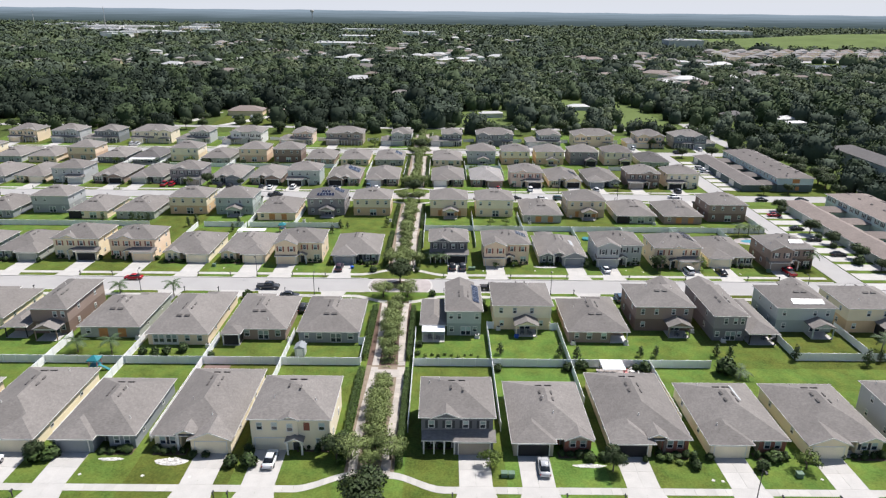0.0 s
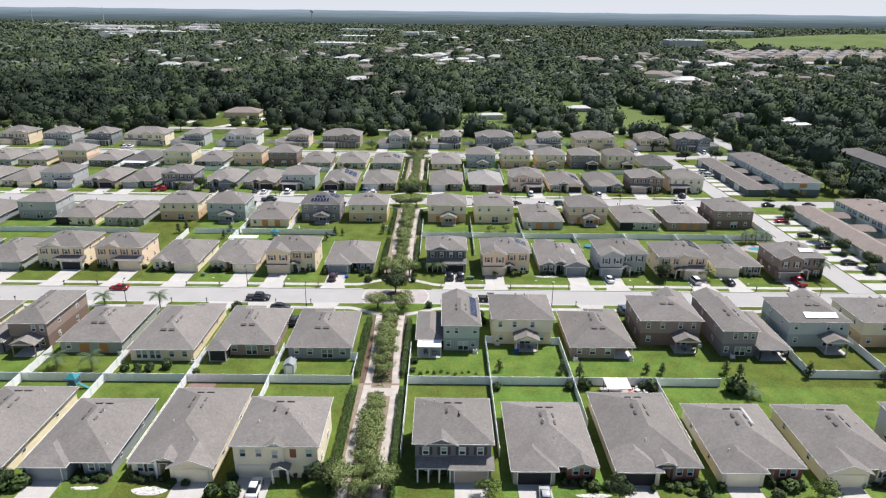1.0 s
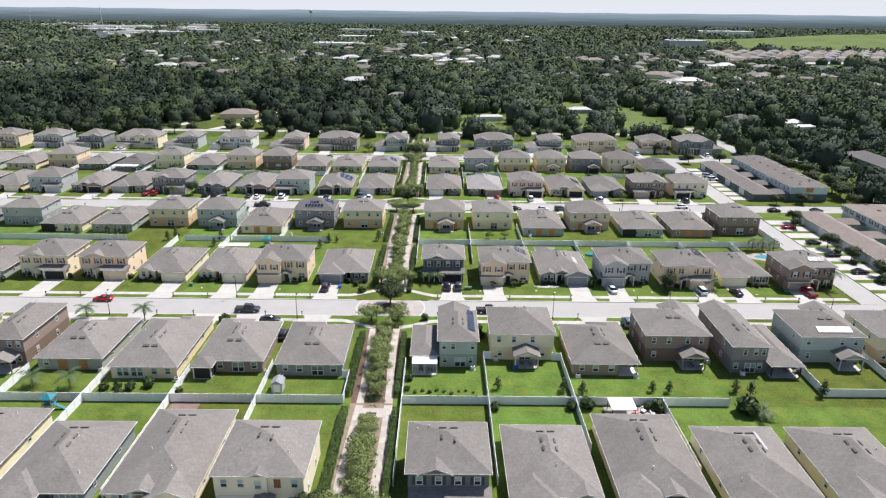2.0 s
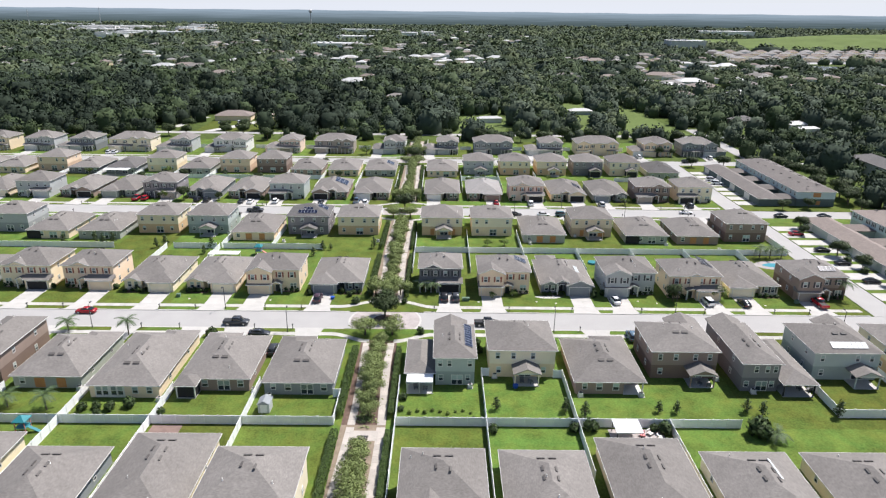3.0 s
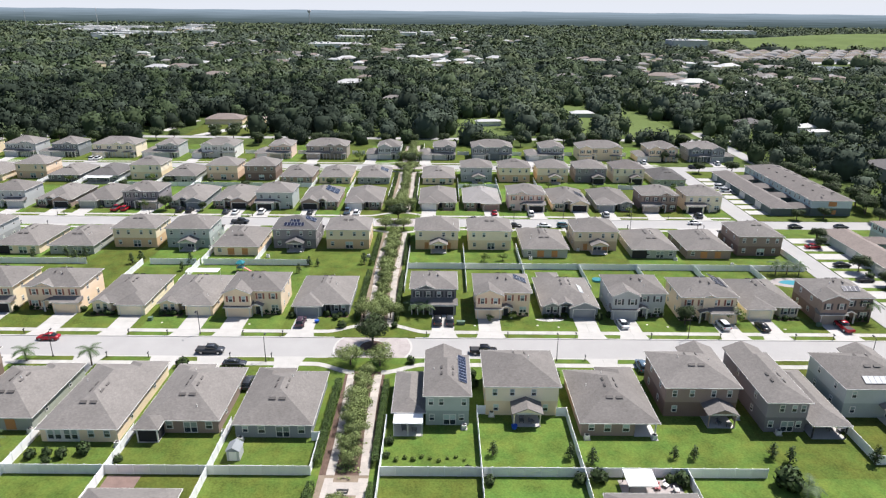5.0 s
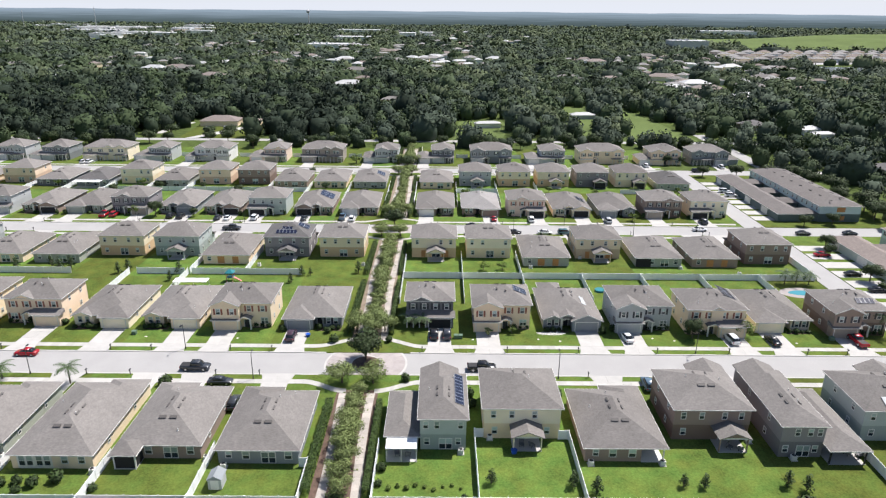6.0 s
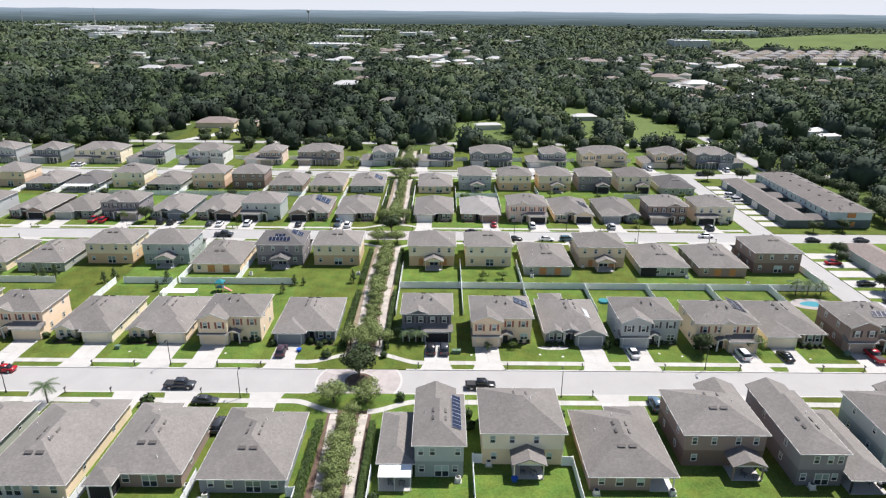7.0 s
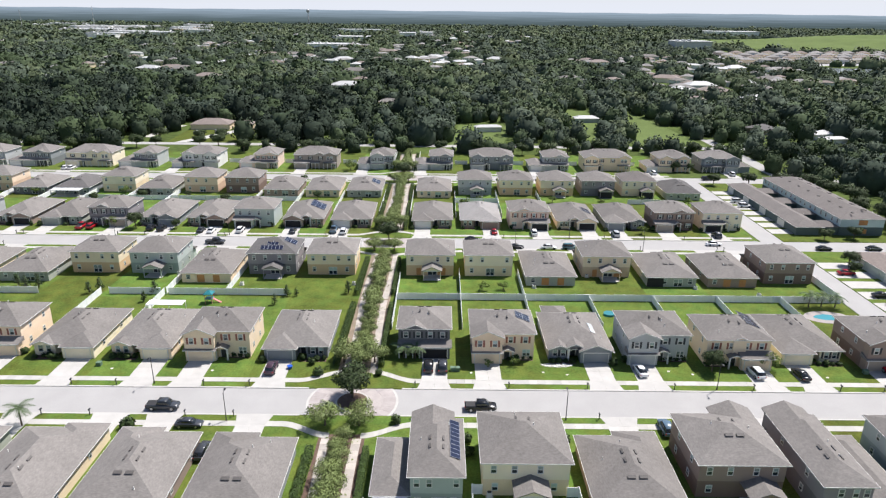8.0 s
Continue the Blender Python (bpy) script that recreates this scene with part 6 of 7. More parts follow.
# ---------------------------------------------------------------- vehicles
def loft(rings):
    bm = bmesh.new()
    vs = [[bm.verts.new(p) for p in r] for r in rings]
    n = len(vs[0])
    for a, b in zip(vs, vs[1:]):
        for k in range(n):
            bm.faces.new((a[k], a[(k + 1) % n], b[(k + 1) % n], b[k]))
    bm.faces.new(vs[0][::-1]), bm.faces.new(vs[-1])
    bmesh.ops.recalc_face_normals(bm, faces=bm.faces)
    for f in bm.faces:
        f.smooth = len(f.verts) == 4
    return bm


PAINT = {k: material("car_paint_" + k, c, rough=0.25, var=0.04, spec=0.6) for k, c in {
    "white": (0.78, 0.78, 0.78), "black": (0.018, 0.018, 0.02), "silver": (0.45, 0.46, 0.47), "red": (0.36, 0.012, 0.02), "blue": (0.10, 0.16, 0.22), "dark": (0.05, 0.055, 0.065), "teal": (0.09, 0.18, 0.20), "plum": (0.07, 0.04, 0.055)}.items()}
CARGLASS = material("car_glass", (0.015, 0.018, 0.02), rough=0.05, var=0.1, spec=0.8)
TYRE = material("tyre_rubber", (0.022, 0.022, 0.022), rough=0.9, var=0.1)
RIM = material("wheel_rim", (0.45, 0.45, 0.46), rough=0.35, metal=0.8, var=0.1)
LAMPW = material("headlight_lens", (0.7, 0.72, 0.74), rough=0.15, var=0.05, spec=0.7)
LAMPR = material("tail_light_lens", (0.35, 0.01, 0.01), rough=0.2, var=0.05, spec=0.7)

CARS = {  # body stations (x, low, high, half width), cabin stations (x, low, high, half low, half high), wheel x, wheel radius
    "sedan": ([(-2.32, 0.42, 0.72, 0.70), (-2.2, 0.3, 0.92, 0.84), (-1.4, 0.25, 0.98, 0.90), (0.3, 0.24, 0.95, 0.91), (1.2, 0.25, 0.88, 0.89), (2.1, 0.3, 0.72, 0.82), (2.34, 0.4, 0.6, 0.66)],
              [(-1.75, 0.9, 0.97, 0.76, 0.74), (-1.0, 0.9, 1.40, 0.80, 0.60), (0.1, 0.9, 1.43, 0.80, 0.61), (0.5, 0.9, 1.33, 0.80, 0.60), (1.2, 0.85, 0.9, 0.78, 0.72)], 1.4, 0.33),
    "suv": ([(-2.35, 0.5, 0.9, 0.78), (-2.28, 0.38, 1.08, 0.9), (-1.0, 0.32, 1.1, 0.95), (0.9, 0.32, 1.08, 0.95), (1.4, 0.32, 1.04, 0.93), (2.15, 0.36, 0.92, 0.87), (2.4, 0.46, 0.74, 0.72)],
            [(-2.22, 1.0, 1.12, 0.82, 0.8), (-1.95, 1.0, 1.70, 0.84, 0.68), (0.2, 1.0, 1.74, 0.85, 0.69), (0.55, 1.0, 1.66, 0.85, 0.68), (1.2, 0.98, 1.06, 0.82, 0.78)], 1.42, 0.38),
    "pickup": ([(-2.85, 0.55, 1.05, 0.86), (-2.8, 0.48, 1.16, 0.96), (-0.9, 0.42, 1.16, 0.98), (0.9, 0.42, 1.16, 0.98), (1.6, 0.42, 1.14, 0.96), (2.55, 0.46, 1.04, 0.92), (2.8, 0.56, 0.86, 0.8)],
               [(-0.85, 1.06, 1.2, 0.86, 0.84), (-0.7, 1.06, 1.84, 0.86, 0.70), (0.65, 1.06, 1.87, 0.86, 0.71), (0.95, 1.06, 1.78, 0.86, 0.70), (1.6, 1.04, 1.12, 0.84, 0.8)], 1.75, 0.42),
}


def car(kind, colour, x, y, heading, label=""):
    """heading 0: nose to +x."""
    st, cab, wx, wr = CARS[kind]
    key = ("car", kind, colour)
    if key not in CACHE:
        body = mesh_of("body", loft([[(q, -w * 0.94, lo), (q, -w, lo + 0.3 * (hi - lo)), (q, -w * 0.985, hi - 0.2 * (hi - lo)), (q, -w * 0.86, hi), (q, w * 0.86, hi), (q, w * 0.985, hi - 0.2 * (hi - lo)), (q, w, lo + 0.3 * (hi - lo)), (q, w * 0.94, lo)] for q, lo, hi, w in st]), PAINT[colour])
        glass = mesh_of("glazing", loft([[(q, -a, lo), (q, -b, hi), (q, b, hi), (q, a, lo)] for q, lo, hi, a, b in cab]), CARGLASS)
        tops = [c for c in cab if c[2] > 1.25]
        top = mesh_of("roof_panel", loft([[(q, -b - 0.01, hi - 0.03), (q, -b * 0.9, hi + 0.025), (q, b * 0.9, hi + 0.025), (q, b + 0.01, hi - 0.03)] for q, lo, hi, a, b in tops]), PAINT[colour])
        CACHE[key] = (body, glass, top)
    if ("wheel", wr) not in CACHE:
        bm = bmesh.new()
        tube(bm, (0, -0.11, 0), (0, 0.11, 0), wr, wr, 16)
        rim = bmesh.new()
        tube(rim, (0, -0.12, 0), (0, 0.12, 0), wr * 0.62, wr * 0.62, 10)
        CACHE[("wheel", wr)] = (mesh_of("wheel", bm, TYRE), mesh_of("rim", rim, RIM))
    words = {"sedan": "sedan car", "suv": "sport utility car", "pickup": "pickup truck"}[kind]
    e = thing("car" if kind != "pickup" else "pickup_truck", label or f"parked {colour} {words} on pale concrete", "car", "parked vehicles", pose(x, y, 0.03 if 154.3 < y < 162.7 or 240.3 < y < 248.7 else 0.04 if 391 < y < 398 else 0.156 if y < 300 else 0.03 if 321.7 < y < 329.9 else 0.15, 0, 0, heading))
    for name, me in zip(("body", "glazing", "roof_panel"), CACHE[key]):
        part(name, me, None, e)
    for sx in (-1, 1):
        for sy in (-1, 1):
            w = part("wheel", CACHE[("wheel", wr)][0], None, e)
            w.location = (sx * wx, sy * (st[2][3] - 0.09), wr)
            if y < 190:
                part("rim", CACHE[("wheel", wr)][1], None, w)
    if y < 190:
        nose, tail = st[-2], st[1]
        for sy in (-1, 1):
            part("headlight", boxes((nose[0] - 0.02, nose[0] + 0.13, sy * nose[3] * 0.78 - 0.16, sy * nose[3] * 0.78 + 0.16, nose[2] - 0.24, nose[2] - 0.1)), LAMPW, e)
            part("tail_light", boxes((tail[0] - 0.08, tail[0] + 0.03, sy * tail[3] * 0.84 - 0.13, sy * tail[3] * 0.84 + 0.13, tail[2] - 0.3, tail[2] - 0.1)), LAMPR, e)
    if kind == "pickup":
        part("load_bed", boxes((-2.65, -0.95, -0.78, 0.78, 1.162, 1.17)), DARK, e)
    return e


for kind, col, x, y, hd in (
        ("sedan", "red", -79.5, 161.2, 180), ("pickup", "dark", -43.0, 155.9, 0), ("sedan", "dark", -36.5, 150.6, 0), ("pickup", "black", 13.4, 156.4, 0), ("suv", "plum", -27.0, 169.0, 90),
        ("suv", "dark", -31.6, 143.2, 90), ("suv", "black", 3.8, 170.2, 90), ("suv", "dark", 6.6, 170.2, 90), ("sedan", "white", 45.6, 169.4, 95), ("suv", "white", 68.1, 168.9, 95), ("sedan", "black", 76.8, 168.4, 95),
        ("pickup", "red", 95.2, 168.6, 92), ("suv", "blue", 44.6, 150.4, 90), ("sedan", "white", -25.8, 88.2, 90), ("sedan", "silver", 16.9, 86.8, 88), ("suv", "white", -68.3, 86.0, 90),
        ("pickup", "red", -109.0, 256.0, 90), ("suv", "red", -105.9, 256.0, 90), ("suv", "black", -86.4, 255.0, 90), ("suv", "black", -82.9, 254.5, 90), ("sedan", "white", -66.6, 253.0, 90), ("sedan", "dark", -70.0, 253.5, 90),
        ("suv", "white", -57.6, 253.6, 90), ("sedan", "dark", -41.0, 253.4, 90), ("pickup", "blue", -28.2, 254.6, 90), ("suv", "white", -24.9, 253.0, 90), ("suv", "white", 35.4, 253.5, 90), ("sedan", "red", 22.9, 254.5, 90),
        ("suv", "silver", 61.2, 253.0, 90), ("suv", "dark", 93.1, 252.6, 90), ("pickup", "dark", -61.9, 242.5, 0), ("sedan", "black", 15.5, 247.0, 0), ("sedan", "black", 28.4, 240.6, 0), ("sedan", "white", 38.2, 240.6, 0),
        ("suv", "teal", 44.6, 240.6, 0), ("sedan", "white", 89.2, 244.9, 0), ("sedan", "black", 121.1, 241.6, 0), ("sedan", "dark", 136.4, 242.0, 0), ("suv", "white", -157.0, 335.5, 90), ("suv", "white", -154.5, 335.8, 90),
        ("suv", "white", 98.0, 336.4, 90), ("suv", "white", 131.8, 335.0, 90), ("sedan", "red", 85.0, 394.0, 0), ("sedan", "red", 116.5, 222.0, 0), ("sedan", "black", 116.8, 207.0, 0), ("sedan", "black", 116.8, 196.2, 0),
        ("sedan", "black", 117.0, 183.0, 0), ("suv", "white", 116.4, 292.5, 0), ("suv", "white", 116.4, 286.5, 0), ("suv", "dark", 118.0, 327.0, 0), ("sedan", "white", -131.0, 424.5, 20), ("suv", "white", -121.0, 426.5, 100)):
    car(kind, col, x, y, hd)

# ---------------------------------------------------------------- street lamps, mailboxes, boxes by the street
LAMPHEAD = material("lamp_glass", (0.65, 0.65, 0.6), rough=0.3, var=0.05)


def street_lamp(x, y, s):
    e = thing("street_lamp", "slim dark street lamp by the kerb", "street lamp", "street lamps", pose(x, y, 0.1))
    bm = bmesh.new()
    tube(bm, (0, 0, 0), (0, 0, 5.6), 0.085, 0.06, 8)
    tube(bm, (0, 0, 0), (0, 0, 0.5), 0.16, 0.1, 8)
    part("pole", bm, DARK, e)
    bm = bmesh.new()
    tube(bm, (0, 0, 5.5), (0, s * 0.7, 5.75), 0.04, 0.035, 6)
    part("arm", bm, DARK, e)
    part("lamp_head", boxes((-0.14, 0.14, s * 0.95 - 0.3, s * 0.95 + 0.3, 5.66, 5.82)), DARK, e)


for x, y, s in ((-30.7, 152.2, 1), (28.1, 153.3, 1), (-74.3, 153.6, 1), (-48.0, 164.0, -1), (58.5, 163.6, -1), (-90.0, 239.2, 1), (-12.0 + 40, 239.2, 1), (66.0, 239.3, 1), (-60, 250, -1), (46, 250, -1), (92.0, 153.3, 1), (47.0, 80.2, -1)):
    street_lamp(x, y, s)


def mailbox(x, y, turn):
    e = thing("mailbox", "dark kerbside mailbox on a post", "mailbox", "kerbside mailboxes", pose(x, y, 0.1, 0, 0, turn))
    if "mpost" not in CACHE:
        CACHE["mpost"] = mesh_of("post", boxes((-0.06, 0.06, -0.06, 0.06, 0, 1.05)), DARK)
        bm = bmesh.new()
        prof = [(-0.11, 0), (0.11, 0), (0.11, 0.14), (0.06, 0.22), (-0.06, 0.22), (-0.11, 0.14)]
        CACHE["mbox"] = mesh_of("box", loft([[(a, q, 1.05 + b) for a, b in prof] for q in (-0.28, 0.26)]), SHUTTER)
    part("post", CACHE["mpost"], None, e)
    part("box", CACHE["mbox"], None, e)


for (row, side, i), h in HOUSES.items():
    if row <= 5:
        yc = STREETS[row // 2]
        s = 1 if row % 2 else -1
        mailbox(h.xg + (3.6 if i % 2 else -3.6), yc + s * (HALF + 0.75), 0 if s > 0 else 180)


def ac_unit(x, y):
    e = thing("air_conditioner", "small pale air-conditioning unit beside a house wall", "air conditioner", "air conditioners", pose(x, y, 0.12))
    if "ac" not in CACHE:
        CACHE["acpad"] = mesh_of("pad", boxes((-0.55, 0.55, -0.55, 0.55, -0.05, 0.06)), CONCRETE)
        bm = boxes((-0.4, 0.4, -0.4, 0.4, 0.06, 0.82))
        bmesh.ops.bevel(bm, geom=[ed for ed in bm.edges], offset=0.05, segments=2, affect="EDGES")
        CACHE["ac"] = mesh_of("housing", bm, TRIM)
        bm = bmesh.new()
        tube(bm, (0, 0, 0.821), (0, 0, 0.84), 0.32, 0.32, 12)
        CACHE["acfan"] = mesh_of("fan_grille", bm, DARK)
    for n, k in (("pad", "acpad"), ("housing", "ac"), ("fan_grille", "acfan")):
        part(n, CACHE[k], None, e)


for x, y in ((-64.0, 128.3), (-47.9, 124.9), (-28.3, 126.3), (-31.6, 128.2), (8.6, 130.2), (29.0, 127.6), (40.3, 127.7), (56.4, 133.6), (61.7, 129.2), (13.5, 134.0), (-16.4, 212), (-45.0, 211.2), (30.0, 211.0), (71.5, 211.2), (-63.6, 218.0), (45.0, 218.6), (86.0, 207.0)):
    ac_unit(x, y)

CABINET = material("green_utility_cabinet", (0.12, 0.19, 0.13), rough=0.6, var=0.1)


def utility_box(x, y, mat):
    e = thing("utility_box", "squat green utility cabinet on the grass", "utility box", "utility boxes", pose(x, y, 0.1))
    part("cabinet", boxes((-0.45, 0.45, -0.4, 0.4, 0, 0.75)), mat, e)
    part("lid", boxes((-0.5, 0.5, -0.45, 0.45, 0.752, 0.82)), mat, e)


for x, y in ((90.4, 169.9), (11.7, 85.1), (10.6, 85.2), (8.6, 169.6), (-9.0 + 18.5, 169.6), (-61.5, 170.4), (56.0, 85.6)):
    utility_box(x, y, CABINET)

# ---------------------------------------------------------------- garden things
e = thing("shed", "small grey plastic garden shed with a gabled roof", "shed", m=pose(-28.0, 122.4, 0.12))
part("wall", boxes((-1.0, 1.0, -1.1, 1.1, -0.05, 1.8)), WALL["grey"], e)
bm = bmesh.new()
v = [bm.verts.new(p) for p in ((-1.15, -1.25, 1.78), (1.15, -1.25, 1.78), (1.15, 1.25, 1.78), (-1.15, 1.25, 1.78), (0, -1.25, 2.5), (0, 1.25, 2.5))]
for f in ((0, 3, 2, 1), (0, 1, 4), (2, 3, 5), (1, 2, 5, 4), (3, 0, 4, 5)):
    bm.faces.new([v[k] for k in f])
part("roof", bm, WALL["slate"], e)
part("door", boxes((-0.6, 0.6, -1.14, -1.103, 0.02, 1.7)), WALL["white"], e)
e = thing("shed", "small grey garden shed by a white fence", "shed", m=pose(100.0, 122.8, 0.12))
part("wall", boxes((-1.5, 1.5, -1.3, 1.3, -0.05, 2.0)), WALL["grey"], e)
part("roof", hip_roof(-1.7, 1.7, -1.5, 1.5, 2.05, 0.4), ROOF[2], e)

e = thing("garden_canopy", "white fabric garden canopy on slim posts", "canopy", m=pose(34.2, 115.2, 0.12))
bm = bmesh.new()
v = [bm.verts.new(p) for p in ((-2.2, -1.9, 2.3), (2.2, -1.9, 2.3), (2.2, 1.9, 2.3), (-2.2, 1.9, 2.3), (-0.5, 0, 2.75), (0.5, 0, 2.75), (-2.2, -1.9, 2.12), (2.2, -1.9, 2.12), (2.2, 1.9, 2.12), (-2.2, 1.9, 2.12))]
for f in ((0, 1, 5, 4), (1, 2, 5), (2, 3, 4, 5), (3, 0, 4), (6, 7, 1, 0), (7, 8, 2, 1), (8, 9, 3, 2), (9, 6, 0, 3), (9, 8, 7, 6)):
    bm.faces.new([v[k] for k in f])
part("fabric", bm, VINYL, e)
for sx in (-2, 2):
    for sy in (-1.7, 1.7):
        part("post", boxes((sx - 0.05, sx + 0.05, sy - 0.05, sy + 0.05, -0.05, 2.12)), DARK, e)
structure("patio", boxes((31.6, 40.8, 112.6, 117.4, 0.0, 0.15)), PAVER, "pinkish paved garden patio", "patio")
structure("patio", boxes((-46.0, -40.9, 111.5, 117.6, 0.0, 0.15)), material("red_brown_deck", (0.21, 0.145, 0.125), rough=0.85, var=0.2, scale=1.0), "red-brown paved garden terrace", "patio")
PINK = material("faded_pink_plastic", (0.62, 0.22, 0.22), rough=0.5, var=0.15)
CYAN = material("turquoise_plastic", (0.03, 0.20, 0.23), rough=0.4, var=0.1)
BLUE = material("blue_plastic", (0.02, 0.09, 0.45), rough=0.4, var=0.1)


def lounge(x, y, turn, mat):
    e = thing("garden_chair", "low garden lounge chair with pale cushions", "garden chair", "garden chairs", pose(x, y, 0.18 if y > 128.5 else 0.15, 0, 0, turn))
    part("seat", boxes((-0.4, 0.4, -0.4, 0.4, 0.3, 0.45)), mat, e)
    part("backrest", boxes((-0.4, 0.4, 0.34, 0.48, 0.452, 0.95)), mat, e)
    for sx in (-0.33, 0.33):
        for sy in (-0.33, 0.33):
            part("leg", boxes((sx - 0.04, sx + 0.04, sy - 0.04, sy + 0.04, 0, 0.3)), DARK, e)


for x, y, tn, mt in ((37.0, 115.4, 0, PINK), (38.4, 115.9, 40, TRIM), (39.7, 114.8, 90, TRIM), (37.6, 113.6, 180, TRIM), (39.0, 113.5, 200, PINK)):
    lounge(x, y, tn, mt)


def play_set(x, y, slide=PINK):
    e = thing("play_set", "colourful plastic climbing frame with a slide", "play set", m=pose(x, y, 0.12))
    for sx in (-0.8, 0.8):
        for sy in (-0.8, 0.8):
            part("post", boxes((sx - 0.06, sx + 0.06, sy - 0.06, sy + 0.06, -0.02, 2.4)), PINK, e)
    part("platform", boxes((-0.9, 0.9, -0.9, 0.9, 1.1, 1.2)), CYAN, e)
    part("roof", hip_roof(-1.1, 1.1, -1.1, 1.1, 2.5, 0.7), CYAN, e)
    bm = bmesh.new()
    v = [bm.verts.new(p) for p in ((0.9, -0.3, 1.15), (0.9, 0.3, 1.15), (2.8, 0.3, 0.05), (2.8, -0.3, 0.05), (0.9, -0.3, 1.05), (0.9, 0.3, 1.05), (2.7, 0.3, -0.03), (2.7, -0.3, -0.03))]
    for f in ((3, 2, 1, 0), (4, 5, 6, 7), (0, 1, 5, 4), (1, 2, 6, 5), (2, 3, 7, 6), (3, 0, 4, 7)):
        bm.faces.new([v[k] for k in f])
    part("slide", bm, slide, e)


play_set(-49.6, 200.4)
# this one is a stand-in for an unidentified dark teal garden object
play_set(-66.6, 115.4, CYAN)
e = thing("awning", "flat white canopy roof on posts behind a house", "awning", m=pose(-57.6, 194.6, 0.12))
part("roof_sheet", boxes((-4.2, 4.2, -1.3, 1.3, 2.5, 2.62)), VINYL, e)
for sx in (-4, 0, 4):
    part("post", boxes((sx - 0.06, sx + 0.06, 1.1, 1.22, -0.02, 2.5)), TRIM, e)
e = thing("paddling_pool", "round bright blue paddling pool on grass", "pool", m=pose(45.6, 195.5, 0.12))
bm = bmesh.new()
tube(bm, (0, 0, -0.02), (0, 0, 0.5), 1.25, 1.3, 18)
part("wall", bm, CYAN, e)
for nm, x0, x1, y0, y1, yw in (("row2", -3.3, 1.6, 127.9, 131.6, 131.6), ("row6", -139.0, -128.3, 291.6, 295.0, 295.0)):
    e = thing("awning", "flat bright white patio cover on slim posts", "awning", "patio covers", pose((x0 + x1) / 2, (y0 + y1) / 2, 0.12))
    w, d = (x1 - x0) / 2, (y1 - y0) / 2
    part("roof_sheet", boxes((-w, w, -d, d, 2.42, 2.55)), VINYL, e)
    for sx in (-w + 0.1, 0, w - 0.1):
        part("post", boxes((sx - 0.06, sx + 0.06, -d + 0.05, -d + 0.17, -0.02, 2.42)), TRIM, e)
    part("slab", boxes((-w, w, -d, d - 0.02, -0.02, 0.05)), CONCRETE, e)
# swimming pool with its paved surround
bm = bmesh.new()
prism(bm, [(96.8 + 5.4 * math.cos(a), 195.2 + 3.3 * math.sin(a)) for a in [math.tau * k / 24 for k in range(24)]], 0, 0.15)
structure("pool_deck", bm, PAVER, "pale concrete deck round a garden pool", "pool deck")
bm = bmesh.new()
prism(bm, [(96.8 + (2.9 + 0.4 * math.cos(2 * a)) * math.cos(a), 195.2 + 1.6 * math.sin(a)) for a in [math.tau * k / 24 for k in range(24)]], 0.1, 0.158)
structure("water", bm, material("pool_water", (0.08, 0.30, 0.36), rough=0.08, var=0.05, spec=0.6), "turquoise water of a small garden pool", "pool")

# solar panels
h = HOUSES[(2, 1, 0)]
h.solar("l", 1, 9, -h.rw + 1.0, -0.8, 6.0 + (1.0 + OVER) * PITCH)
h = HOUSES[(4, -1, 1)]
h.solar("b", 6, 1, 0.2, h.rd - 1.6, 6.0 + (1.6 + OVER) * PITCH)
h.solar("b", 3, 1, 0.2, h.rd - 3.2, 6.0 + (3.2 + OVER) * PITCH)
h.solar("l", 2, 3, -h.rw + 2.3, -0.6, 6.0 + (2.3 + OVER) * PITCH)
h = HOUSES[(5, -1, 1)]
h.solar("r", 3, 6, h.rw - 2.9, 1.5, 2.75 + (2.9 + OVER) * PITCH)
h = HOUSES[(6, -1, 0)]
h.solar("l", 2, 5, -h.rw + 2.4, 0.5, 2.75 + (2.4 + OVER) * PITCH)
h = HOUSES[(5, 1, 3)]
h.solar("r", 2, 5, h.rw - 2.2, -1.0, 2.75 + (2.2 + OVER) * PITCH)
h = HOUSES[(3, 1, 1)]
h.solar("r", 2, 3, h.rw - 2.0, 0.0, 6.0 + (2.0 + OVER) * PITCH)
h = HOUSES[(3, 1, 4)]
h.solar("r", 2, 6, h.rw - 2.3, 1.0, 6.0 + (2.3 + OVER) * PITCH)
h = HOUSES[(3, 1, 6)]
h.solar("f", 4, 1, 2.0, -h.rd + 2.2, 6.0 + (2.2 + OVER) * PITCH)
PANELW = material("pale_collector_glass", (0.50, 0.52, 0.53), rough=0.2, var=0.08, spec=0.6)
h = HOUSES[(2, 1, 5)]
h.solar("b", 7, 1, -0.6, h.rd - 1.3, 6.0 + (1.3 + OVER) * PITCH, mat=PANELW)



def collector(h, x, y, w, d, z_eave):
    """A long pale water-heating sheet on the right-hand slope."""
    lift = z_eave + (h.rw + OVER - x) * PITCH + 0.05
    ob = h.put("solar_collector", boxes((-w / 2, w / 2, -d / 2, d / 2, 0, 0.09)), TRIM, "pale flat water-heating sheet")
    ob.matrix_basis = pose(x, y, lift, 0, math.degrees(math.atan(PITCH)), 0)
    part("glazing", boxes((-w / 2 + 0.07, w / 2 - 0.07, -d / 2 + 0.07, d / 2 - 0.07, 0.091, 0.1)), PANELW, ob)


collector(HOUSES[(3, 1, 2)], 3.3, -1.6, 1.1, 4.2, 2.75)
collector(HOUSES[(1, 1, 3)], 1.6, 2.4, 0.5, 4.4, 2.75)

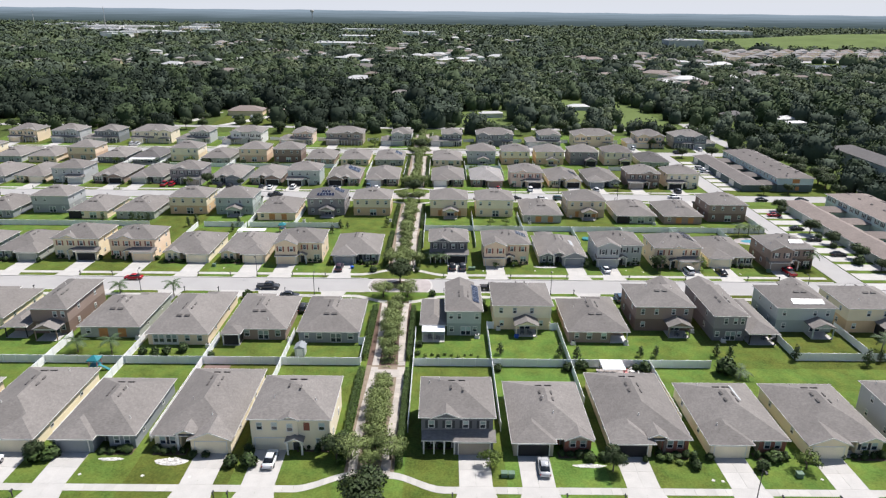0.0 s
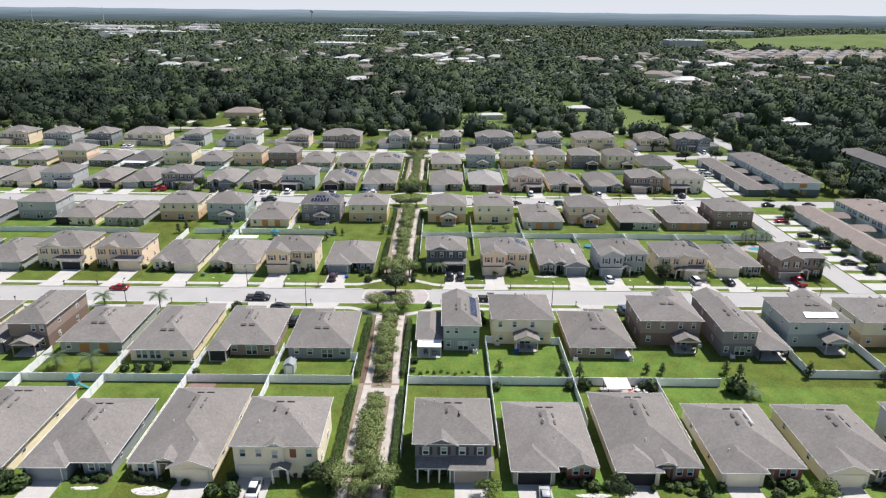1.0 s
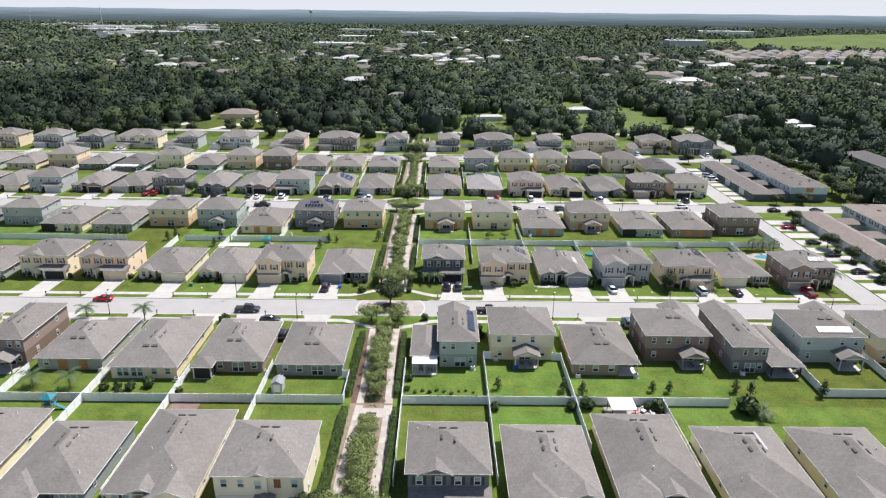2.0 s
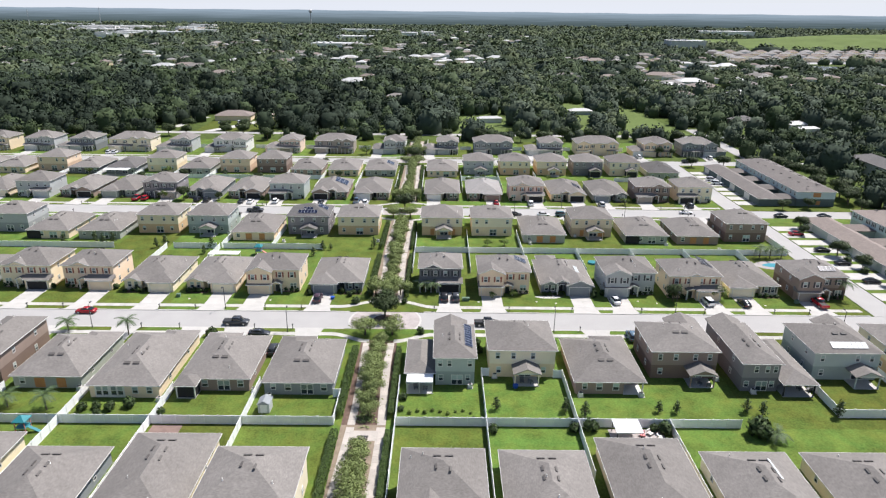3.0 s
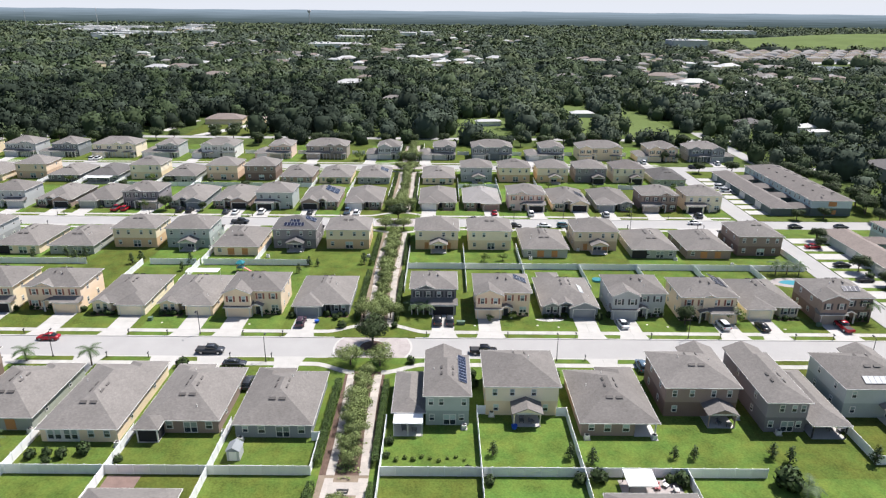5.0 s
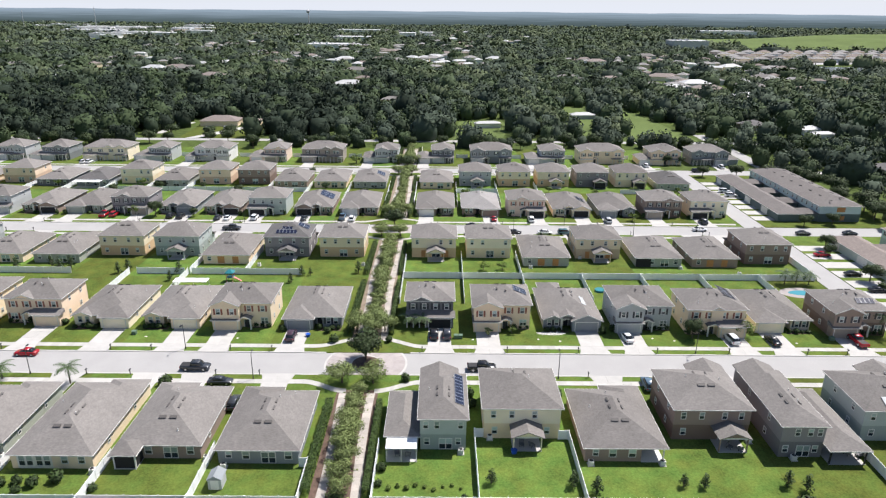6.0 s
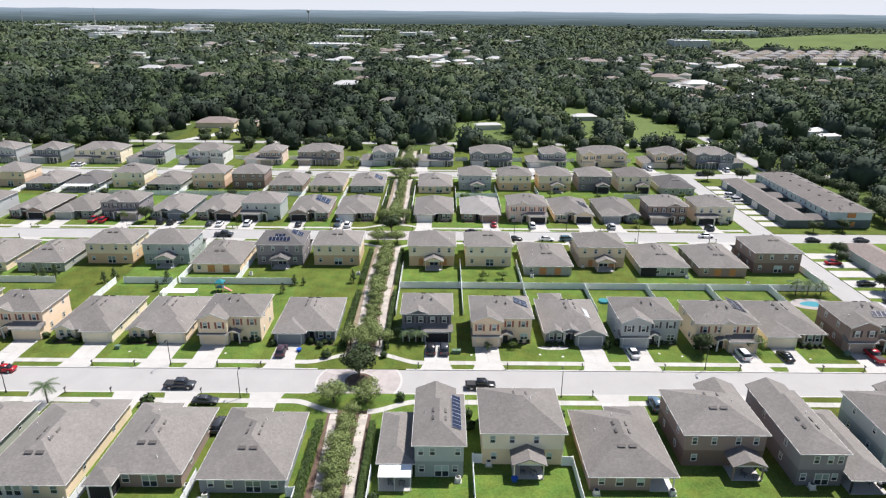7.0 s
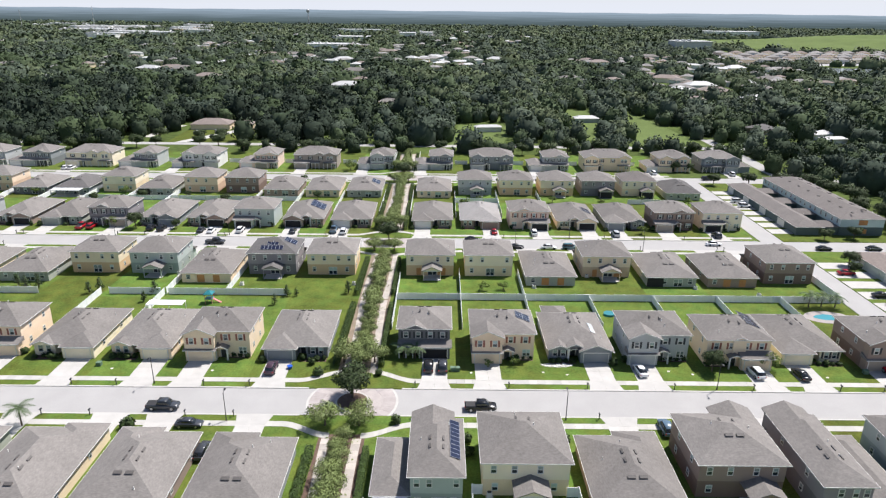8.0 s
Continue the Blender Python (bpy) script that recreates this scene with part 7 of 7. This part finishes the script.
# ---------------------------------------------------------------- garden plants
for x, y, hh in ((13.0, 123.0, 3.0), (25.3, 122.4, 3.2), (28.5, 121.0, 3.4), (41.9, 122.6, 2.6), (45.0, 122.4, 2.8), (57.6, 122.8, 3.2), (60.0, 121.9, 3.2), (73.4, 121.5, 3.8), (90.5, 121.0, 3.0), (87.0, 119.5, 4.2)):
    tree("sapling", x, y, hh, 1.15, "young garden trees", "slim young dark green tree on a lawn")
for x, y, hh in ((-33.7, 199.5, 3.0), (-31.9, 204.5, 3.2), (-29.6, 204.5, 2.4), (-17.0, 206.5, 3.8), (-81.1, 205.1, 3.6), (-79.1, 206.8, 3.8), (-97.3, 206.4, 4.2), (-95.2, 208.2, 4.0), (-65.4, 200.4, 3.0), (-64.8, 205.4, 3.8),
                (-101.0, 209.0, 4.0), (-110.0, 208.0, 3.6), (60.1, 170.2, 5.2), (-14.5, 90.2, 4.4), (27.6, 86.6, 4.6), (-62.5, 88.4, 3.6), (-79.0, 256.0, 3.4), (-92.0, 256.4, 6.0), (108.5, 340.5, 5.5), (115.5, 341, 4.5), (118.8, 222.0, 4.0)):
    tree("sapling" if 195 < y < 215 else "oak", x, y, hh, 1.1 if 195 < y < 215 else 0.9, "garden trees", "dark green garden tree beside a house")
rr = random.Random(33)
for x, y in ((-24, 284), (-40, 291), (-72, 285), (-88, 292), (-120, 286), (-104, 290), (14, 285), (20, 292), (47, 290), (64, 286), (80, 292), (96, 287), (-50, 316.5), (30, 317), (70, 254.5)):
    tree("oak" if x < 0 else "light", x, y, rr.uniform(2.6, 4.2), 1.0, "back garden trees", "small green tree in a fenced back garden")
for x, y, hh in ((72.0, 171.0, 5.0), (58.0, 87.4, 4.4), (8.6, 87.0, 4.2), (20.9, 172.0, 2.6), (15.7, 171.0, 2.2), (-99.4, 257.5, 4.6), (16.8, 209.1, 3.2), (22.0, 209.5, 3.0), (-34.0, 338.5, 6.0), (-113.5, 296.5, 4.2), (-146.0, 295.0, 4.0)):
    tree("light", x, y, hh, 1.1, "light garden trees")
for x, y, hh in ((119.0, 203.0, 5.5), (120.5, 193.0, 4.6), (121.0, 180.0, 5.2), (122.0, 171.0, 4.0), (126.0, 250.5, 4.4), (136.0, 251.8, 4.6), (121.0, 228.5, 5.0), (152.5, 247.5, 6.0), (117.0, 318.0, 5.4), (156.0, 262.0, 7.0)):
    tree("oak", x, y, hh, 1.05, "trees by the town houses", "rounded dark green tree beside a parking pad")
for x, y, hh in ((-64.7, 150.2, 3.6), (-78.6, 151.8, 2.6), (-66.5, 121.8, 3.2), (-73.8, 122.5, 2.6), (95.1, 200.7, 3.4), (98.2, 200.8, 3.2), (101.3, 200.4, 3.0), (-1.4, 174.6, 2.6), (1.0, 174.2, 2.8), (103.0, 172.0, 4.6), (93.6, 125.5, 3.2)):
    palm(x, y, hh)
palm(59.1, 114.6, 1.6, "low broad-leaved banana plant by a fence")
for x, y, r in ((56.6, 115.8, 2.0), (57.8, 117.6, 1.5), (12.0, 116.4, 0.9), (25.8, 116.8, 1.0), (28.6, 117.0, 1.3), (41.0, 116.6, 1.2), (39.4, 117.0, 0.8), (-31.7, 87.2, 1.1), (-28.9, 87.0, 1.3), (-60.2, 121.8, 0.9), (-58.0, 122.4, 0.8), (-55.3, 122.0, 1.0), (-52.4, 123.0, 1.1),
                (-57.0, 120.5, 0.7), (-46.0, 121.0, 0.7), (40.7, 87.4, 0.9), (51.0, 87.0, 1.1), (-4.6 + 0.8, 126.0, 0.8), (-4.0, 122.5, 0.6), (8.9, 119.6, 0.5), (26.8, 147.0, 0.9), (-46.6, 150.0, 1.2), (-1.5, 152.0, 0.9), (10.8, 143.5, 1.0), (10.6, 147.0, 0.9),
                (-17.6, 167.5, 1.0), (-19.5, 171.6, 0.8), (-5.8, 167.6, 0.8), (119.4, 190.0, 1.1), (119.0, 198.0, 1.2), (119.0, 176.5, 1.6)):
    shrub(x, y, r)
rr = random.Random(21)
for k in range(9):
    shrub(-2.4 + k * 1.35, 121.9 + rr.uniform(-0.5, 0.7), rr.uniform(0.25, 0.5), kind="light", label="small flowering plant in a garden bed")
# shrubs and mulch along the fronts
for (row, side, i), h in HOUSES.items():
    if row in (1, 3, 5):
        m = h.e.matrix_basis
        yfr = m.translation.y - h.rd
        xc = m.translation.x
        g = 1 if h.xg > xc else -1
        n = 4 if row < 5 else 2
        structure("planting_bed", boxes((xc - g * (h.rw - 0.1) if g > 0 else xc + 0.9, xc - 0.9 if g > 0 else xc + h.rw - 0.1, yfr - 0.5, yfr + 1.15, 0.0, 0.142)), MULCH, "mulched bed along a house front", "planting bed")
        for k in range(n):
            x = xc - g * (1.4 + (h.rw - 2.0) * k / (n - 1))
            shrub(x, yfr + 0.1 + rr.uniform(-0.3, 0.3), rr.uniform(0.45, 0.85), rr.uniform(0.8, 1.5))
        if rr.random() < 0.5:
            shrub(h.xg + g * 3.4, yfr - 0.8, rr.uniform(0.6, 0.9), rr.uniform(1.2, 2.0))
PEBBLE = material("white_pebble", (0.66, 0.64, 0.60), rough=0.9, var=0.3, scale=3.0, fine=12.0, per="island", perv=0.25)


def pebble_bed(x, y, a, b, seed, label):
    """A rounded bed filled with pale stones."""
    g4 = random.Random(seed)
    bm = bmesh.new()
    prism(bm, [(x + a * (1 + 0.12 * math.sin(3 * q)) * math.cos(q), y + b * math.sin(q)) for q in [math.tau * k / 20 for k in range(20)]], 0.0, 0.14)
    for k in range(int(a * b * 26)):
        q, rad = g4.uniform(0, math.tau), math.sqrt(g4.random()) * 0.95
        px_, py_, sz = x + a * rad * math.cos(q), y + b * rad * math.sin(q), g4.uniform(0.07, 0.2)
        prism(bm, [(px_ + sz * math.cos(w) * 1.2, py_ + sz * math.sin(w)) for w in [math.tau * j / 5 + q for j in range(5)]], 0.13, 0.14 + sz * 0.6)
    structure("planting_bed", bm, PEBBLE, label, "planting bed")


pebble_bed(-41.3, 87.9, 2.6, 0.9, 3, "white pebble bed on a front lawn")
pebble_bed(67.6, 91.2, 3.0, 1.0, 5, "pale stone bed before a bay window")
pebble_bed(24.2, 87.7, 2.6, 0.45, 7, "pale stone edging of a flower bed")
pebble_bed(-51.0, 88.4, 2.0, 0.4, 8, "low pale stone edging on a front lawn")
pebble_bed(29.6, 172.0, 3.2, 0.8, 9, "sandy stone bed before a porch")
for x, y, rad, hh, kind in ((40.6, 88.6, 0.75, 2.3, "bush"), (38.6, 88.5, 0.7, 0.7, "light"), (37.2, 89.2, 0.8, 1.1, "hedge"), (35.8, 89.3, 0.8, 1.1, "hedge"), (29.6, 88.9, 0.5, 1.3, "bush"), (33.2, 88.9, 0.5, 1.3, "bush"),
                           (54.0, 89.6, 1.4, 1.8, "hedge"), (-62.6, 88.2, 1.6, 2.3, "hedge"), (-60.6, 88.8, 1.5, 2.2, "hedge"), (65.2, 90.4, 0.6, 0.9, "hedge"), (69.4, 91.8, 0.9, 1.2, "light"), (24.6, 89.2, 1.0, 1.4, "hedge"), (26.6, 89.4, 0.9, 1.3, "bush"),
                           (-49.3, 90.4, 0.9, 1.3, "hedge"), (-36.4, 89.2, 0.7, 1.0, "bush"), (-38.4, 89.4, 0.7, 1.0, "bush"), (-18.8, 90.6, 0.6, 0.9, "bush"), (-21.4, 90.7, 0.5, 0.8, "light"), (9.4, 90.0, 0.7, 1.1, "bush")):
    shrub(x, y, rad, hh, kind, "rounded garden shrub on a front lawn")
# stepping stones and lids set in the lawns
STONE_LID = mesh_of("lawn_lid", boxes((-0.22, 0.22, -0.22, 0.22, 0.0, 0.05)), PEBBLE)
for x, y in ((-44.4, 84.6), (-37.2, 84.4), (-54.0, 84.8), (42.4, 84.6), (43.8, 84.4), (59.2, 85.0), (60.4, 85.4), (26.4, 169.2), (31.0, 168.4), (-58.5, 169.2), (-38.6, 168.8), (55.8, 168.9), (51.4, 170.0), (82.0, 168.2), (12.2, 168.8)):
    lid = tagged(new("lawn_lid", STONE_LID), "small pale concrete lid set in a lawn", "lid", "lawn lids")
    lid.matrix_basis = pose(x, y, 0.11, 0, 0, (x * 31) % 90)
# low cover between the two footpaths
g3 = np.random.default_rng(77)
for r, (ya, yb) in ROWS.items():
    a, b = ya + (5.5 if r % 2 else 0.5), yb - (0.5 if r % 2 else 5.5)
    n = int((b - a) * 55)
    p = np.stack([-9.9 + g3.normal(size=n) * 0.85, g3.uniform(a, b, n), np.full(n, 0.2) + g3.uniform(0, 0.25, n)], 1)
    keep = ~((p[:, 1] > 113.0) & (p[:, 1] < 117.0)) & (np.sin(p[:, 1] * 0.9 + 1.0) + g3.normal(size=n) * 0.5 > -0.5)
    d = np.tile((0.0, 0.0, 1.0), (n, 1))
    pts, faces = cards_at(g3, p[keep], d[keep], 0.42)
    tagged(new("ground_cover", mesh_np("ground_cover", pts, faces, LEAF["elm"])), "low pale green ground cover along the green way", "ground cover", kind="stuff")

# things on the covered patios
def bin_of(x, y, mat, label):
    e = thing("storage_tub", label, "tub", "storage tubs", pose(x, y, 0.12))
    bm = bmesh.new()
    tube(bm, (0, 0, 0), (0, 0, 0.55), 0.42, 0.52, 14)
    part("tub", bm, mat, e)
    bm = bmesh.new()
    tube(bm, (0, 0, 0.551), (0, 0, 0.6), 0.55, 0.55, 14)
    part("lid", bm, mat, e)


bin_of(17.2, 130.4, BLUE, "round blue plastic tub on a patio")
bin_of(-23.6, 169.9, BLUE, "round blue plastic tub by a garage")
for x, y, tn in ((18.6, 132.2, 0), (20.3, 132.0, 120), (52.6, 131.9, 40), (54.2, 131.4, 160), (71.0, 130.4, 20), (72.6, 130.0, 200), (-1.6, 129.6, 10), (0.2, 129.4, 170)):
    lounge(x, y, tn, WALL["charcoal"])
